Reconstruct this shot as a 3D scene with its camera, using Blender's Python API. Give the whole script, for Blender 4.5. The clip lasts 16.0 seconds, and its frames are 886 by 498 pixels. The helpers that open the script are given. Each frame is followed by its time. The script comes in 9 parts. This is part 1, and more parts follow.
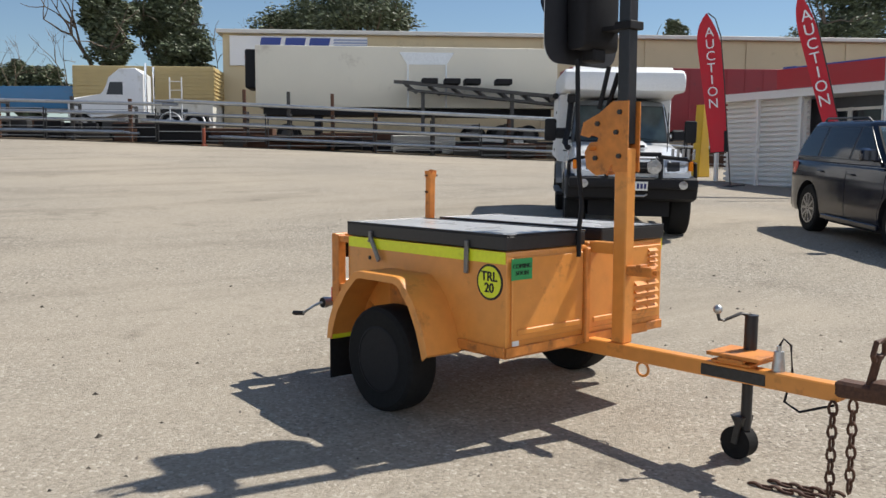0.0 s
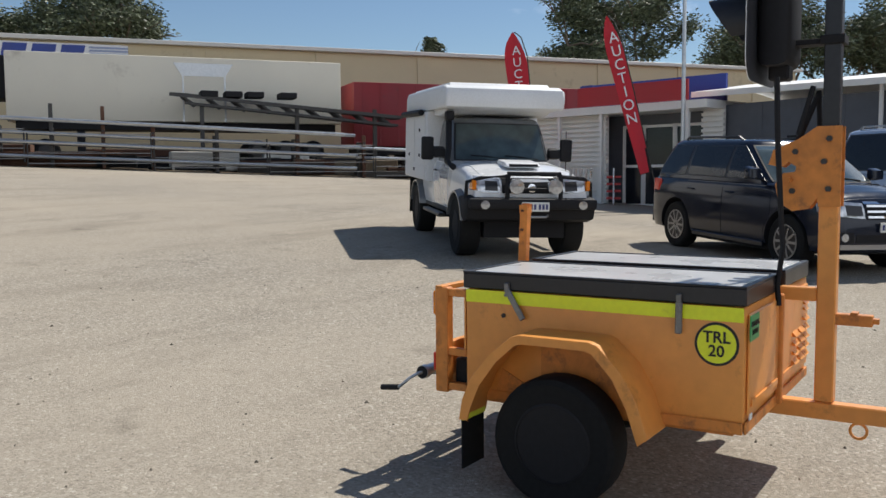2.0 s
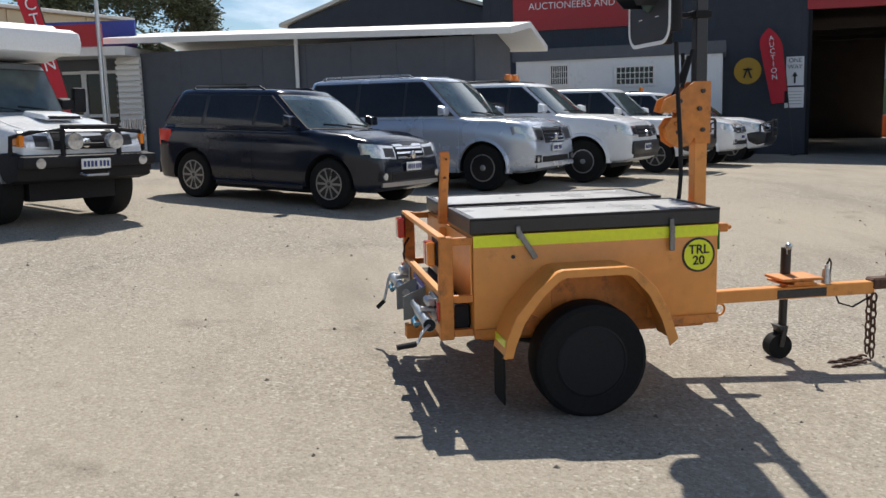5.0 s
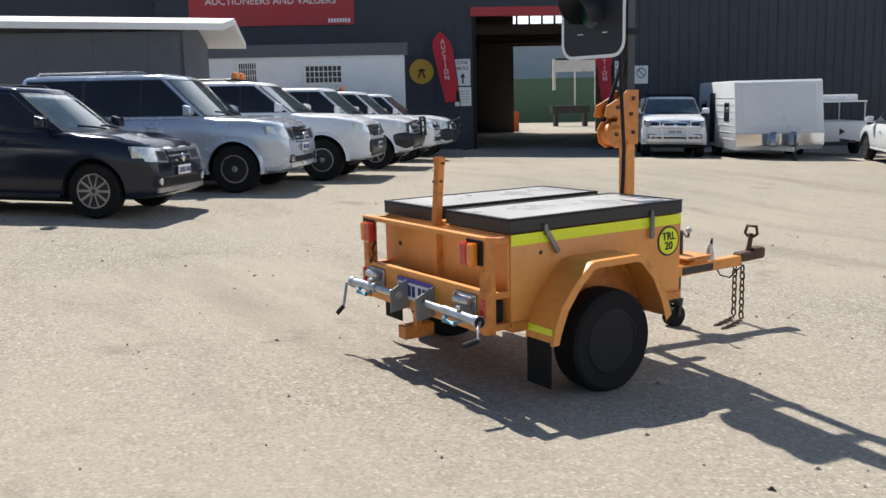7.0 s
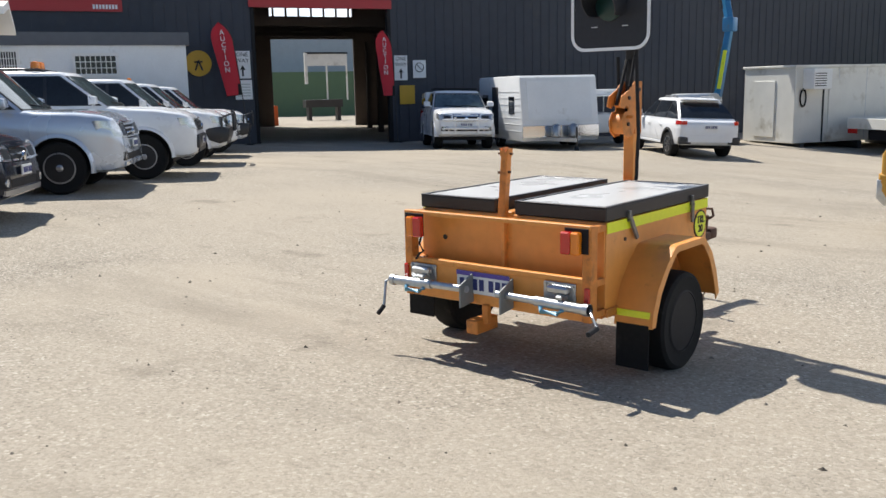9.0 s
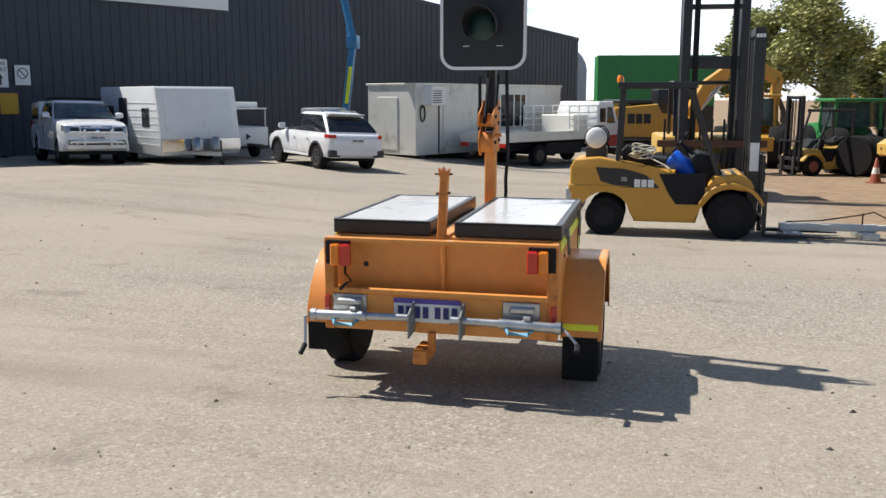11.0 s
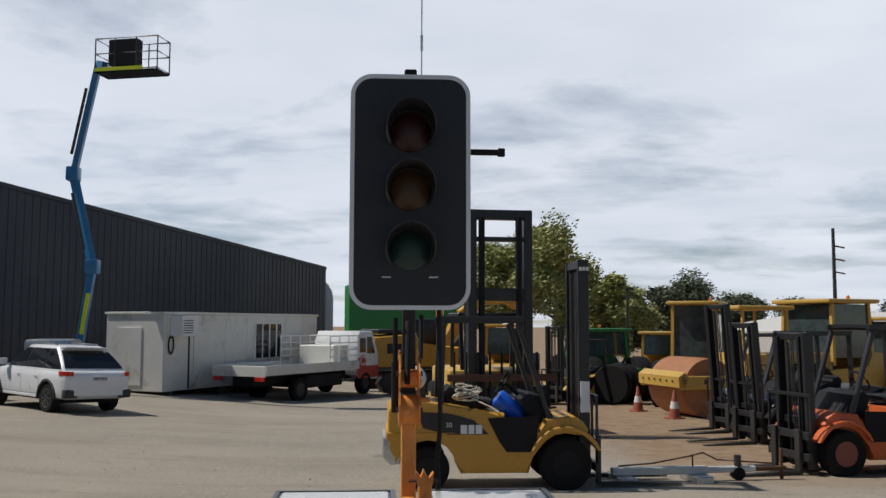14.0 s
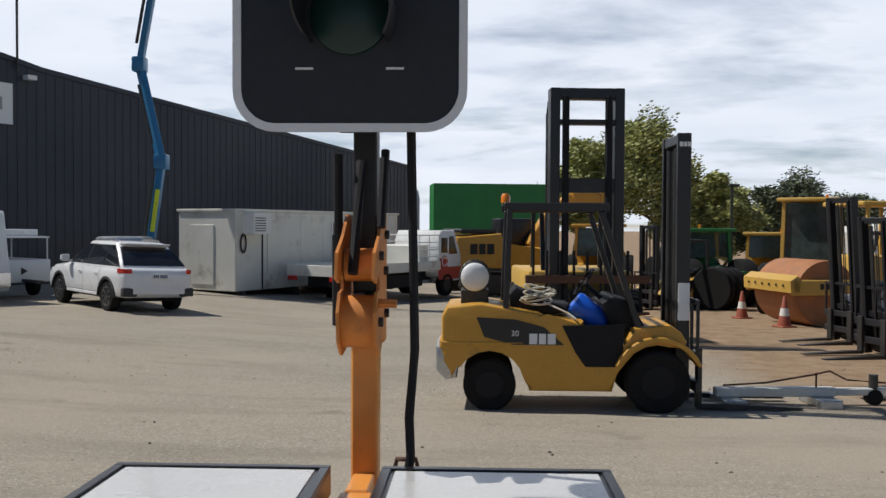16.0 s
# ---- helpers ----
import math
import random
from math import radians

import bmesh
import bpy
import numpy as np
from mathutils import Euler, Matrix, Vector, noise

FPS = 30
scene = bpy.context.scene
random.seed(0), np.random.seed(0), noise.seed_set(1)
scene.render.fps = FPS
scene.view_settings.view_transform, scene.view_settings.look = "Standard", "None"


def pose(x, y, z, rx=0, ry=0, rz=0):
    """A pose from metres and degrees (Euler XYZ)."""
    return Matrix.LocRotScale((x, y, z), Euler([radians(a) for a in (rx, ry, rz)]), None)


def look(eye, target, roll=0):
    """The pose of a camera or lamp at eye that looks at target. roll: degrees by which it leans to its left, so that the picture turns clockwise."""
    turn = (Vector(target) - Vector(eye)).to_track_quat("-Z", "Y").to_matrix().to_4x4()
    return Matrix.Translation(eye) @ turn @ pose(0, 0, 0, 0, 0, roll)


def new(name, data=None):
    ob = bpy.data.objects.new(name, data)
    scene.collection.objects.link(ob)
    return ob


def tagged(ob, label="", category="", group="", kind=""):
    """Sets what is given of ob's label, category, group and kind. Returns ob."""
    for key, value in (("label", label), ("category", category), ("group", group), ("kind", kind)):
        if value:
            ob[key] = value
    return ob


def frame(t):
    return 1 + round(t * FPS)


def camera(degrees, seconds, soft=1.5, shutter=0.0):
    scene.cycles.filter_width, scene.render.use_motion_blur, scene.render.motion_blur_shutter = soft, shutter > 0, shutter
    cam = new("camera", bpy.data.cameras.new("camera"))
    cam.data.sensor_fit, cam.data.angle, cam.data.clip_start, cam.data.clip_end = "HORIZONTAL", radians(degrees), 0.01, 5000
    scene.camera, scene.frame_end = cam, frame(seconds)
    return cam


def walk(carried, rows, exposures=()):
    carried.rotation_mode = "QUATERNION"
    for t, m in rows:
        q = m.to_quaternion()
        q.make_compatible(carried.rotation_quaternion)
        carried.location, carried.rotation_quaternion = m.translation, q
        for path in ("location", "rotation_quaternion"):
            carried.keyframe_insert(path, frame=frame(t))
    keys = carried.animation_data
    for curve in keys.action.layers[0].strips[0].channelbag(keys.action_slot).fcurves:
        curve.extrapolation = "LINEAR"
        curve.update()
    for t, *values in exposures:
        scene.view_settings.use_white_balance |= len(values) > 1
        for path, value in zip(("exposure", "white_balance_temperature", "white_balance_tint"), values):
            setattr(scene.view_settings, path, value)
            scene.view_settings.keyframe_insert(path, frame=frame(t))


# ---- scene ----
cam = camera(52.6, 16.0)
PATH = [
    (0, (0.025, 0.444, 1.344), (1.345, 1.935, 1.152), 0.2),
    (0.5, (-0.158, 0.98, 1.404), (1.264, 2.373, 1.204), 0.1),
    (1, (-0.322, 1.521, 1.412), (1.196, 2.808, 1.215), -0.1),
    (1.5, (-0.459, 2.034, 1.412), (1.141, 3.22, 1.232), -0.4),
    (2, (-0.536, 2.589, 1.447), (1.15, 3.653, 1.285), -0.4),
    (2.5, (-0.713, 3.1, 1.48), (1.108, 3.911, 1.323), -0.6),
    (3, (-0.856, 3.618, 1.468), (1.083, 4.065, 1.268), -1.0),
    (3.5, (-1.025, 4.118, 1.472), (0.945, 4.3, 1.179), -1.3),
    (4, (-1.177, 4.592, 1.51), (0.798, 4.578, 1.195), -1.3),
    (4.5, (-1.143, 5.128, 1.509), (0.822, 4.905, 1.211), -1.4),
    (5, (-1.144, 5.675, 1.508), (0.802, 5.323, 1.21), -1.5),
    (5.2, (-1.125, 5.865, 1.546), (0.795, 5.398, 1.24), -1.5),
    (7.3, (-0.417, 7.856, 1.613), (1.199, 6.725, 1.286), -1.4),
    (7.5, (-0.32, 8.017, 1.601), (1.277, 6.858, 1.272), -1.4),
    (8, (-0.022, 8.399, 1.635), (1.485, 7.128, 1.299), -1.4),
    (8.5, (0.368, 8.661, 1.624), (1.782, 7.289, 1.281), -1.3),
    (9, (0.778, 8.923, 1.629), (2.035, 7.408, 1.278), -1.2),
    (9.5, (1.166, 9.166, 1.676), (2.177, 7.478, 1.316), -1.1),
    (9.7, (1.362, 9.235, 1.662), (2.276, 7.494, 1.295), -1.1),
    (11.8, (3.331, 9.6, 1.723), (3.658, 7.641, 1.488), 0.0),
    (12, (3.48, 9.526, 1.741), (3.803, 7.557, 1.599), -0.1),
    (12.5, (3.711, 9.236, 1.788), (4.024, 7.261, 1.794), -0.1),
    (13, (3.828, 8.897, 1.816), (4.038, 6.917, 2.0), 0.0),
    (13.5, (3.91, 8.333, 1.801), (3.907, 6.348, 2.047), -0.0),
    (14, (3.891, 7.841, 1.788), (3.758, 5.852, 1.955), 0.1),
    (14.5, (3.809, 7.364, 1.788), (3.696, 5.373, 1.943), 0.2),
    (15, (3.747, 6.79, 1.767), (3.739, 4.797, 1.923), 0.2),
    (15.5, (3.585, 6.296, 1.692), (3.644, 4.3, 1.802), 0.2),
    (16, (3.447, 5.774, 1.621), (3.523, 3.776, 1.573), 0.3),
]
EXPOSURES = [(0.0, 0.22), (1.0, 0.18), (2.0, 0.06), (2.5, -0.10), (3.1, -0.14), (4.0, 0.28), (4.6, 0.22), (5.2, 0.17), (7.5, 0.5), (9.5, 0.52), (11.0, 0.32), (12.0, -0.03), (12.5, -0.52), (13.5, -0.6), (14.5, -0.44), (16.0, -0.34)]
walk(cam, [(t, look(eye, target, roll)) for t, eye, target, roll in PATH], EXPOSURES)

# ---- world and sun ----
SUN_DIR = Vector((0.593, -0.125, 0.80)).normalized()
world = bpy.data.worlds.new("world")
scene.world = world
world.use_nodes = True
wt = world.node_tree
wt.nodes.clear()
w_out = wt.nodes.new("ShaderNodeOutputWorld")
w_bg = wt.nodes.new("ShaderNodeBackground")
w_sky = wt.nodes.new("ShaderNodeTexSky")
w_sky.sky_type = "NISHITA"
w_sky.sun_disc = False
w_sky.sun_elevation = math.asin(SUN_DIR.z)
w_sky.sun_rotation = math.atan2(SUN_DIR.x, SUN_DIR.y)
w_sky.air_density = 1.0
w_sky.dust_density = 0.0
w_sky.ozone_density = 4.0
w_bg.inputs["Strength"].default_value = 0.08
# thin cloud, thick low in the south, clear in the north and overhead
w_co = wt.nodes.new("ShaderNodeTexCoord")
w_sep = wt.nodes.new("ShaderNodeSeparateXYZ")
wt.links.new(w_co.outputs["Generated"], w_sep.inputs[0])
w_div = wt.nodes.new("ShaderNodeVectorMath")
w_div.operation = "DIVIDE"
w_zz = wt.nodes.new("ShaderNodeMath")
w_zz.operation = "ADD"
w_zz.inputs[1].default_value = 0.12
wt.links.new(w_sep.outputs["Z"], w_zz.inputs[0])
w_com = wt.nodes.new("ShaderNodeCombineXYZ")
for k in range(3):
    wt.links.new(w_zz.outputs[0], w_com.inputs[k])
wt.links.new(w_co.outputs["Generated"], w_div.inputs[0])
wt.links.new(w_com.outputs[0], w_div.inputs[1])
w_map = wt.nodes.new("ShaderNodeMapping")
w_map.inputs["Rotation"].default_value = (0, 0, 0.5)
w_map.inputs["Scale"].default_value = (0.85, 1.1, 0.4)
wt.links.new(w_div.outputs[0], w_map.inputs[0])
w_noi = wt.nodes.new("ShaderNodeTexNoise")
w_noi.inputs["Scale"].default_value = 1.15
w_noi.inputs["Detail"].default_value = 9
w_noi.inputs["Roughness"].default_value = 0.56
w_noi.inputs["Distortion"].default_value = 0.25
wt.links.new(w_map.outputs[0], w_noi.inputs["Vector"])
w_sou = wt.nodes.new("ShaderNodeMapRange")
w_sou.inputs["From Min"].default_value = 0.62
w_sou.inputs["From Max"].default_value = -0.35
w_sou.inputs["To Min"].default_value = -0.30
w_sou.inputs["To Max"].default_value = 0.22
wt.links.new(w_sep.outputs["Y"], w_sou.inputs["Value"])
w_add = wt.nodes.new("ShaderNodeMath")
w_add.operation = "ADD"
wt.links.new(w_noi.outputs["Fac"], w_add.inputs[0])
wt.links.new(w_sou.outputs[0], w_add.inputs[1])
w_high = wt.nodes.new("ShaderNodeMapRange")
w_high.inputs["From Min"].default_value = 0.40
w_high.inputs["From Max"].default_value = 0.68
w_high.inputs["To Min"].default_value = 0.0
w_high.inputs["To Max"].default_value = -0.50
wt.links.new(w_sep.outputs["Z"], w_high.inputs["Value"])
w_cov = wt.nodes.new("ShaderNodeMath")
w_cov.operation = "ADD"
wt.links.new(w_add.outputs[0], w_cov.inputs[0])
wt.links.new(w_high.outputs[0], w_cov.inputs[1])
w_ramp = wt.nodes.new("ShaderNodeMapRange")
w_ramp.inputs["From Min"].default_value = 0.44
w_ramp.inputs["From Max"].default_value = 0.74
w_ramp.inputs["To Max"].default_value = 0.93
wt.links.new(w_cov.outputs[0], w_ramp.inputs["Value"])
w_tone = wt.nodes.new("ShaderNodeTexNoise")
w_tone.inputs["Scale"].default_value = 1.5
w_tone.inputs["Detail"].default_value = 6
wt.links.new(w_map.outputs[0], w_tone.inputs["Vector"])
w_cloud = wt.nodes.new("ShaderNodeMixRGB")
w_cloud.inputs[1].default_value = (10.2, 11.4, 13.6, 1)
w_cloud.inputs[2].default_value = (16.4, 17.0, 18.1, 1)
wt.links.new(w_tone.outputs["Fac"], w_cloud.inputs[0])
w_mix = wt.nodes.new("ShaderNodeMixRGB")
wt.links.new(w_ramp.outputs[0], w_mix.inputs[0])
wt.links.new(w_sky.outputs[0], w_mix.inputs[1])
wt.links.new(w_cloud.outputs[0], w_mix.inputs[2])
wt.links.new(w_mix.outputs[0], w_bg.inputs["Color"])
wt.links.new(w_bg.outputs[0], w_out.inputs["Surface"])

sun_data = bpy.data.lights.new("sun", "SUN")
sun_data.energy = 5.0
sun_data.angle = radians(0.53)
sun_data.color = (1.0, 0.955, 0.88)
sun = new("sun", sun_data)
sun.matrix_world = look(SUN_DIR * 60, (0, 0, 0))

# ---- materials ----
def material(name, color, rough=0.5, metal=0.0, vary=0.12, grain=40.0, patch=1.5, bump=0.0, bump_scale=60.0, dirt=None, dirt_amount=0.0, dirt_scale=3.0, coat=0.0, spec=0.5, island=0.0, trans=0.0, emit=0.0):
    """A surface: base colour varied at two scales, worn or soiled in patches, with fine relief."""
    m = bpy.data.materials.new(name)
    m.use_nodes = True
    t = m.node_tree
    b = t.nodes["Principled BSDF"]
    b.inputs["Roughness"].default_value = rough
    b.inputs["Metallic"].default_value = metal
    b.inputs["Coat Weight"].default_value = coat
    b.inputs["Coat Roughness"].default_value = 0.06
    b.inputs["Specular IOR Level"].default_value = spec
    b.inputs["Transmission Weight"].default_value = trans
    if emit:
        b.inputs["Emission Color"].default_value = (*color, 1)
        b.inputs["Emission Strength"].default_value = emit
    co = t.nodes.new("ShaderNodeTexCoord")
    big = t.nodes.new("ShaderNodeTexNoise")
    big.inputs["Scale"].default_value = patch
    big.inputs["Detail"].default_value = 4
    fine = t.nodes.new("ShaderNodeTexNoise")
    fine.inputs["Scale"].default_value = grain
    fine.inputs["Detail"].default_value = 3
    for n in (big, fine):
        t.links.new(co.outputs["Object"], n.inputs["Vector"])
    both = t.nodes.new("ShaderNodeMath")
    both.operation = "ADD"
    t.links.new(big.outputs["Fac"], both.inputs[0])
    t.links.new(fine.outputs["Fac"], both.inputs[1])
    rng = t.nodes.new("ShaderNodeMapRange")
    rng.inputs["From Min"].default_value = 0.7
    rng.inputs["From Max"].default_value = 1.3
    rng.inputs["To Min"].default_value = 1 - vary
    rng.inputs["To Max"].default_value = 1 + vary
    t.links.new(both.outputs[0], rng.inputs["Value"])
    mul = t.nodes.new("ShaderNodeVectorMath")
    mul.operation = "SCALE"
    mul.inputs[0].default_value = color
    t.links.new(rng.outputs[0], mul.inputs["Scale"])
    col = mul.outputs[0]
    if island:
        info = t.nodes.new("ShaderNodeNewGeometry")
        r2 = t.nodes.new("ShaderNodeMapRange")
        r2.inputs["To Min"].default_value = 1 - island
        r2.inputs["To Max"].default_value = 1 + island
        t.links.new(info.outputs["Random Per Island"], r2.inputs["Value"])
        m2 = t.nodes.new("ShaderNodeVectorMath")
        m2.operation = "SCALE"
        t.links.new(col, m2.inputs[0])
        t.links.new(r2.outputs[0], m2.inputs["Scale"])
        col = m2.outputs[0]
    if dirt:
        dn = t.nodes.new("ShaderNodeTexNoise")
        dn.inputs["Scale"].default_value = dirt_scale
        dn.inputs["Detail"].default_value = 8
        dn.inputs["Roughness"].default_value = 0.68
        t.links.new(co.outputs["Object"], dn.inputs["Vector"])
        dr = t.nodes.new("ShaderNodeMapRange")
        dr.inputs["From Min"].default_value = 0.66 - 0.3 * dirt_amount
        dr.inputs["From Max"].default_value = 0.80 - 0.2 * dirt_amount
        dr.inputs["To Max"].default_value = 0.85
        t.links.new(dn.outputs["Fac"], dr.inputs["Value"])
        mix = t.nodes.new("ShaderNodeMixRGB")
        mix.inputs[2].default_value = (*dirt, 1)
        t.links.new(dr.outputs[0], mix.inputs[0])
        t.links.new(col, mix.inputs[1])
        col = mix.outputs[0]
    t.links.new(col, b.inputs["Base Color"])
    rr = t.nodes.new("ShaderNodeMapRange")
    rr.inputs["From Min"].default_value = 0.3
    rr.inputs["From Max"].default_value = 0.7
    rr.inputs["To Min"].default_value = max(0.02, rough - 0.08)
    rr.inputs["To Max"].default_value = min(1, rough + 0.08)
    t.links.new(big.outputs["Fac"], rr.inputs["Value"])
    t.links.new(rr.outputs[0], b.inputs["Roughness"])
    if bump:
        bn = t.nodes.new("ShaderNodeTexNoise")
        bn.inputs["Scale"].default_value = bump_scale
        bn.inputs["Detail"].default_value = 5
        t.links.new(co.outputs["Object"], bn.inputs["Vector"])
        bp = t.nodes.new("ShaderNodeBump")
        bp.inputs["Strength"].default_value = bump
        bp.inputs["Distance"].default_value = 0.01
        t.links.new(bn.outputs["Fac"], bp.inputs["Height"])
        t.links.new(bp.outputs[0], b.inputs["Normal"])
    return m


def paint(name, color, rough=0.3, coat=0.6, dirt=(0.25, 0.2, 0.15), amount=0.15):
    return material(name, color, rough=rough, coat=coat, vary=0.04, grain=6, patch=1.2, dirt=dirt, dirt_amount=amount, dirt_scale=2.2)


M = {}
M["orange"] = material("orange_paint", (0.75, 0.30, 0.06), rough=0.42, vary=0.08, grain=14, patch=2.5, dirt=(0.33, 0.13, 0.03), dirt_amount=0.22, dirt_scale=5, coat=0.15, bump=0.06, bump_scale=45)
M["orange_worn"] = material("worn_orange_paint", (0.62, 0.22, 0.04), rough=0.55, vary=0.16, grain=20, patch=5, dirt=(0.14, 0.06, 0.03), dirt_amount=0.42, dirt_scale=9, bump=0.1)
M["black_paint"] = material("black_paint", (0.018, 0.018, 0.021), rough=0.38, vary=0.2, dirt=(0.08, 0.07, 0.06), dirt_amount=0.1)
M["black_matt"] = material("matt_black", (0.011, 0.011, 0.013), rough=0.7, vary=0.2, spec=0.3)
M["rubber"] = material("rubber", (0.011, 0.011, 0.011), rough=0.85, vary=0.25, dirt=(0.035, 0.032, 0.028), dirt_amount=0.14, dirt_scale=8, spec=0.25)
M["steel_dark"] = material("dark_steel", (0.06, 0.058, 0.056), rough=0.5, metal=0.6, vary=0.2)
M["rust"] = material("rusty_steel", (0.10, 0.045, 0.025), rough=0.8, vary=0.35, grain=60, bump=0.3)
M["latch_steel"] = material("dull_latch_steel", (0.22, 0.22, 0.22), rough=0.42, metal=0.7, vary=0.25, patch=9, grain=40)
M["zinc"] = material("galvanised_steel", (0.50, 0.52, 0.53), rough=0.38, metal=0.85, vary=0.15, patch=8, grain=30)
M["chrome"] = material("chrome", (0.75, 0.75, 0.76), rough=0.12, metal=1.0, vary=0.03)
M["alloy"] = material("alloy", (0.36, 0.36, 0.37), rough=0.3, metal=0.85, vary=0.05)
M["alloy_dark"] = material("dark_alloy", (0.04, 0.04, 0.043), rough=0.35, metal=0.7, vary=0.1)
M["yellow_tape"] = material("yellow_reflective_tape", (0.80, 0.86, 0.03), rough=0.35, vary=0.06, dirt=(0.4, 0.4, 0.05), dirt_amount=0.1)
M["green_sticker"] = material("green_sticker", (0.03, 0.33, 0.10), rough=0.4, vary=0.05)
M["ink"] = material("black_ink", (0.012, 0.012, 0.014), rough=0.5, vary=0.05)
M["ink_blue"] = material("blue_ink", (0.03, 0.04, 0.16), rough=0.5, vary=0.05)
M["white_ink"] = material("white_ink", (0.8, 0.8, 0.8), rough=0.5, vary=0.03)
# pale base colour carries sky glare and dust on the panel glass
M["panel_top"] = material("solar_panel_glare", (0.52, 0.515, 0.50), rough=0.3, coat=0.2, vary=0.08, patch=3, grain=90, dirt=(0.46, 0.45, 0.42), dirt_amount=0.0, dirt_scale=2.5, spec=0.7)
M["lamp_red"] = material("red_lens", (0.55, 0.02, 0.012), rough=0.18, vary=0.05, coat=0.5)
M["lamp_amber"] = material("amber_lens", (0.8, 0.22, 0.01), rough=0.18, vary=0.05, coat=0.5)
M["lamp_clear"] = material("headlamp_lens", (0.50, 0.52, 0.54), rough=0.08, vary=0.25, patch=14, metal=0.5, coat=1.0)
M["plate"] = material("number_plate", (0.75, 0.76, 0.74), rough=0.4, vary=0.04)
M["plate_blue"] = material("number_plate_band", (0.09, 0.06, 0.32), rough=0.4, vary=0.05)
M["glass"] = material("tinted_glass", (0.016, 0.019, 0.024), rough=0.04, vary=0.3, spec=0.35)
M["glass_clear"] = material("windscreen_glass", (0.05, 0.07, 0.072), rough=0.03, vary=0.35, patch=2.0, grain=5, spec=0.5, coat=0.5)
M["white"] = paint("white_car_paint", (0.78, 0.79, 0.80))
M["white_plain"] = material("white_panel", (0.74, 0.75, 0.75), rough=0.45, vary=0.06, dirt=(0.45, 0.42, 0.36), dirt_amount=0.2, dirt_scale=1.5)
M["white_old"] = material("weathered_white_panel", (0.66, 0.65, 0.60), rough=0.55, vary=0.08, dirt=(0.32, 0.28, 0.2), dirt_amount=0.33, dirt_scale=1.1)
M["silver"] = material("silver_car_paint", (0.50, 0.55, 0.63), rough=0.24, metal=0.35, vary=0.02, grain=300, coat=1.0)
M["navy"] = material("dark_navy_car_paint", (0.010, 0.013, 0.024), rough=0.16, vary=0.1, coat=0.15, spec=0.35)
M["grey_plastic"] = material("dark_plastic", (0.035, 0.036, 0.038), rough=0.6, vary=0.15)
M["lc_grey"] = material("dark_grey_car_paint", (0.12, 0.13, 0.14), rough=0.3, vary=0.06, coat=0.6)
M["shed_dark"] = material("dark_shed_cladding", (0.026, 0.032, 0.048), rough=0.55, vary=0.12, patch=0.25, grain=3, dirt=(0.05, 0.05, 0.055), dirt_amount=0.1, dirt_scale=0.4)
M["office_dark"] = material("dark_office_cladding", (0.085, 0.092, 0.108), rough=0.55, vary=0.1, patch=0.4, grain=4)
M["trim_white"] = material("white_trim", (0.75, 0.74, 0.71), rough=0.5, vary=0.06, dirt=(0.4, 0.36, 0.3), dirt_amount=0.15)
M["roof_light"] = material("light_metal_roof", (0.62, 0.60, 0.55), rough=0.5, vary=0.08)
M["red_sign"] = material("red_sign", (0.42, 0.025, 0.03), rough=0.45, vary=0.06)
M["red_flag"] = material("red_flag_cloth", (0.52, 0.02, 0.035), rough=0.75, vary=0.1, patch=3, bump=0.2, bump_scale=12)
M["blue_sign"] = material("blue_sign", (0.03, 0.06, 0.28), rough=0.5, vary=0.08)
M["sign_white"] = material("white_sign", (0.76, 0.77, 0.78), rough=0.45, vary=0.03)
M["cream"] = material("cream_cladding", (0.56, 0.47, 0.30), rough=0.6, vary=0.1, patch=0.3, dirt=(0.3, 0.24, 0.16), dirt_amount=0.25, dirt_scale=0.5)
M["cream_van"] = material("cream_van_panel", (0.74, 0.69, 0.56), rough=0.45, vary=0.06, patch=0.4, dirt=(0.42, 0.36, 0.27), dirt_amount=0.22, dirt_scale=0.7)
M["yellow_shed"] = material("yellow_cladding", (0.48, 0.37, 0.17), rough=0.6, vary=0.1)
M["red_curtain"] = material("red_curtain", (0.25, 0.02, 0.026), rough=0.6, vary=0.14, patch=0.8, dirt=(0.12, 0.03, 0.03), dirt_amount=0.2)
M["blue_paint"] = material("blue_paint", (0.02, 0.16, 0.34), rough=0.4, vary=0.1, coat=0.3, dirt=(0.1, 0.1, 0.1), dirt_amount=0.12)
M["blue_bright"] = material("blue_plastic", (0.01, 0.11, 0.62), rough=0.4, vary=0.06)
M["green_paint"] = material("green_paint", (0.03, 0.22, 0.06), rough=0.5, vary=0.12, dirt=(0.08, 0.1, 0.05), dirt_amount=0.2)
M["machine_yellow"] = material("machine_yellow_paint", (0.56, 0.29, 0.04), rough=0.45, vary=0.08, dirt=(0.2, 0.13, 0.05), dirt_amount=0.25, dirt_scale=4)
M["yellow_mach"] = material("faded_yellow_paint", (0.55, 0.34, 0.07), rough=0.5, vary=0.1, dirt=(0.25, 0.16, 0.07), dirt_amount=0.3, dirt_scale=3)
M["orange_mach"] = material("orange_machine_paint", (0.62, 0.13, 0.035), rough=0.5, vary=0.1, dirt=(0.16, 0.07, 0.04), dirt_amount=0.3, dirt_scale=4)
M["drum_rust"] = material("rusty_drum", (0.36, 0.15, 0.06), rough=0.7, vary=0.25, patch=3)
M["timber"] = material("weathered_timber", (0.22, 0.17, 0.11), rough=0.8, vary=0.3)
M["bark"] = material("bark", (0.15, 0.115, 0.085), rough=0.9, vary=0.35, patch=6)
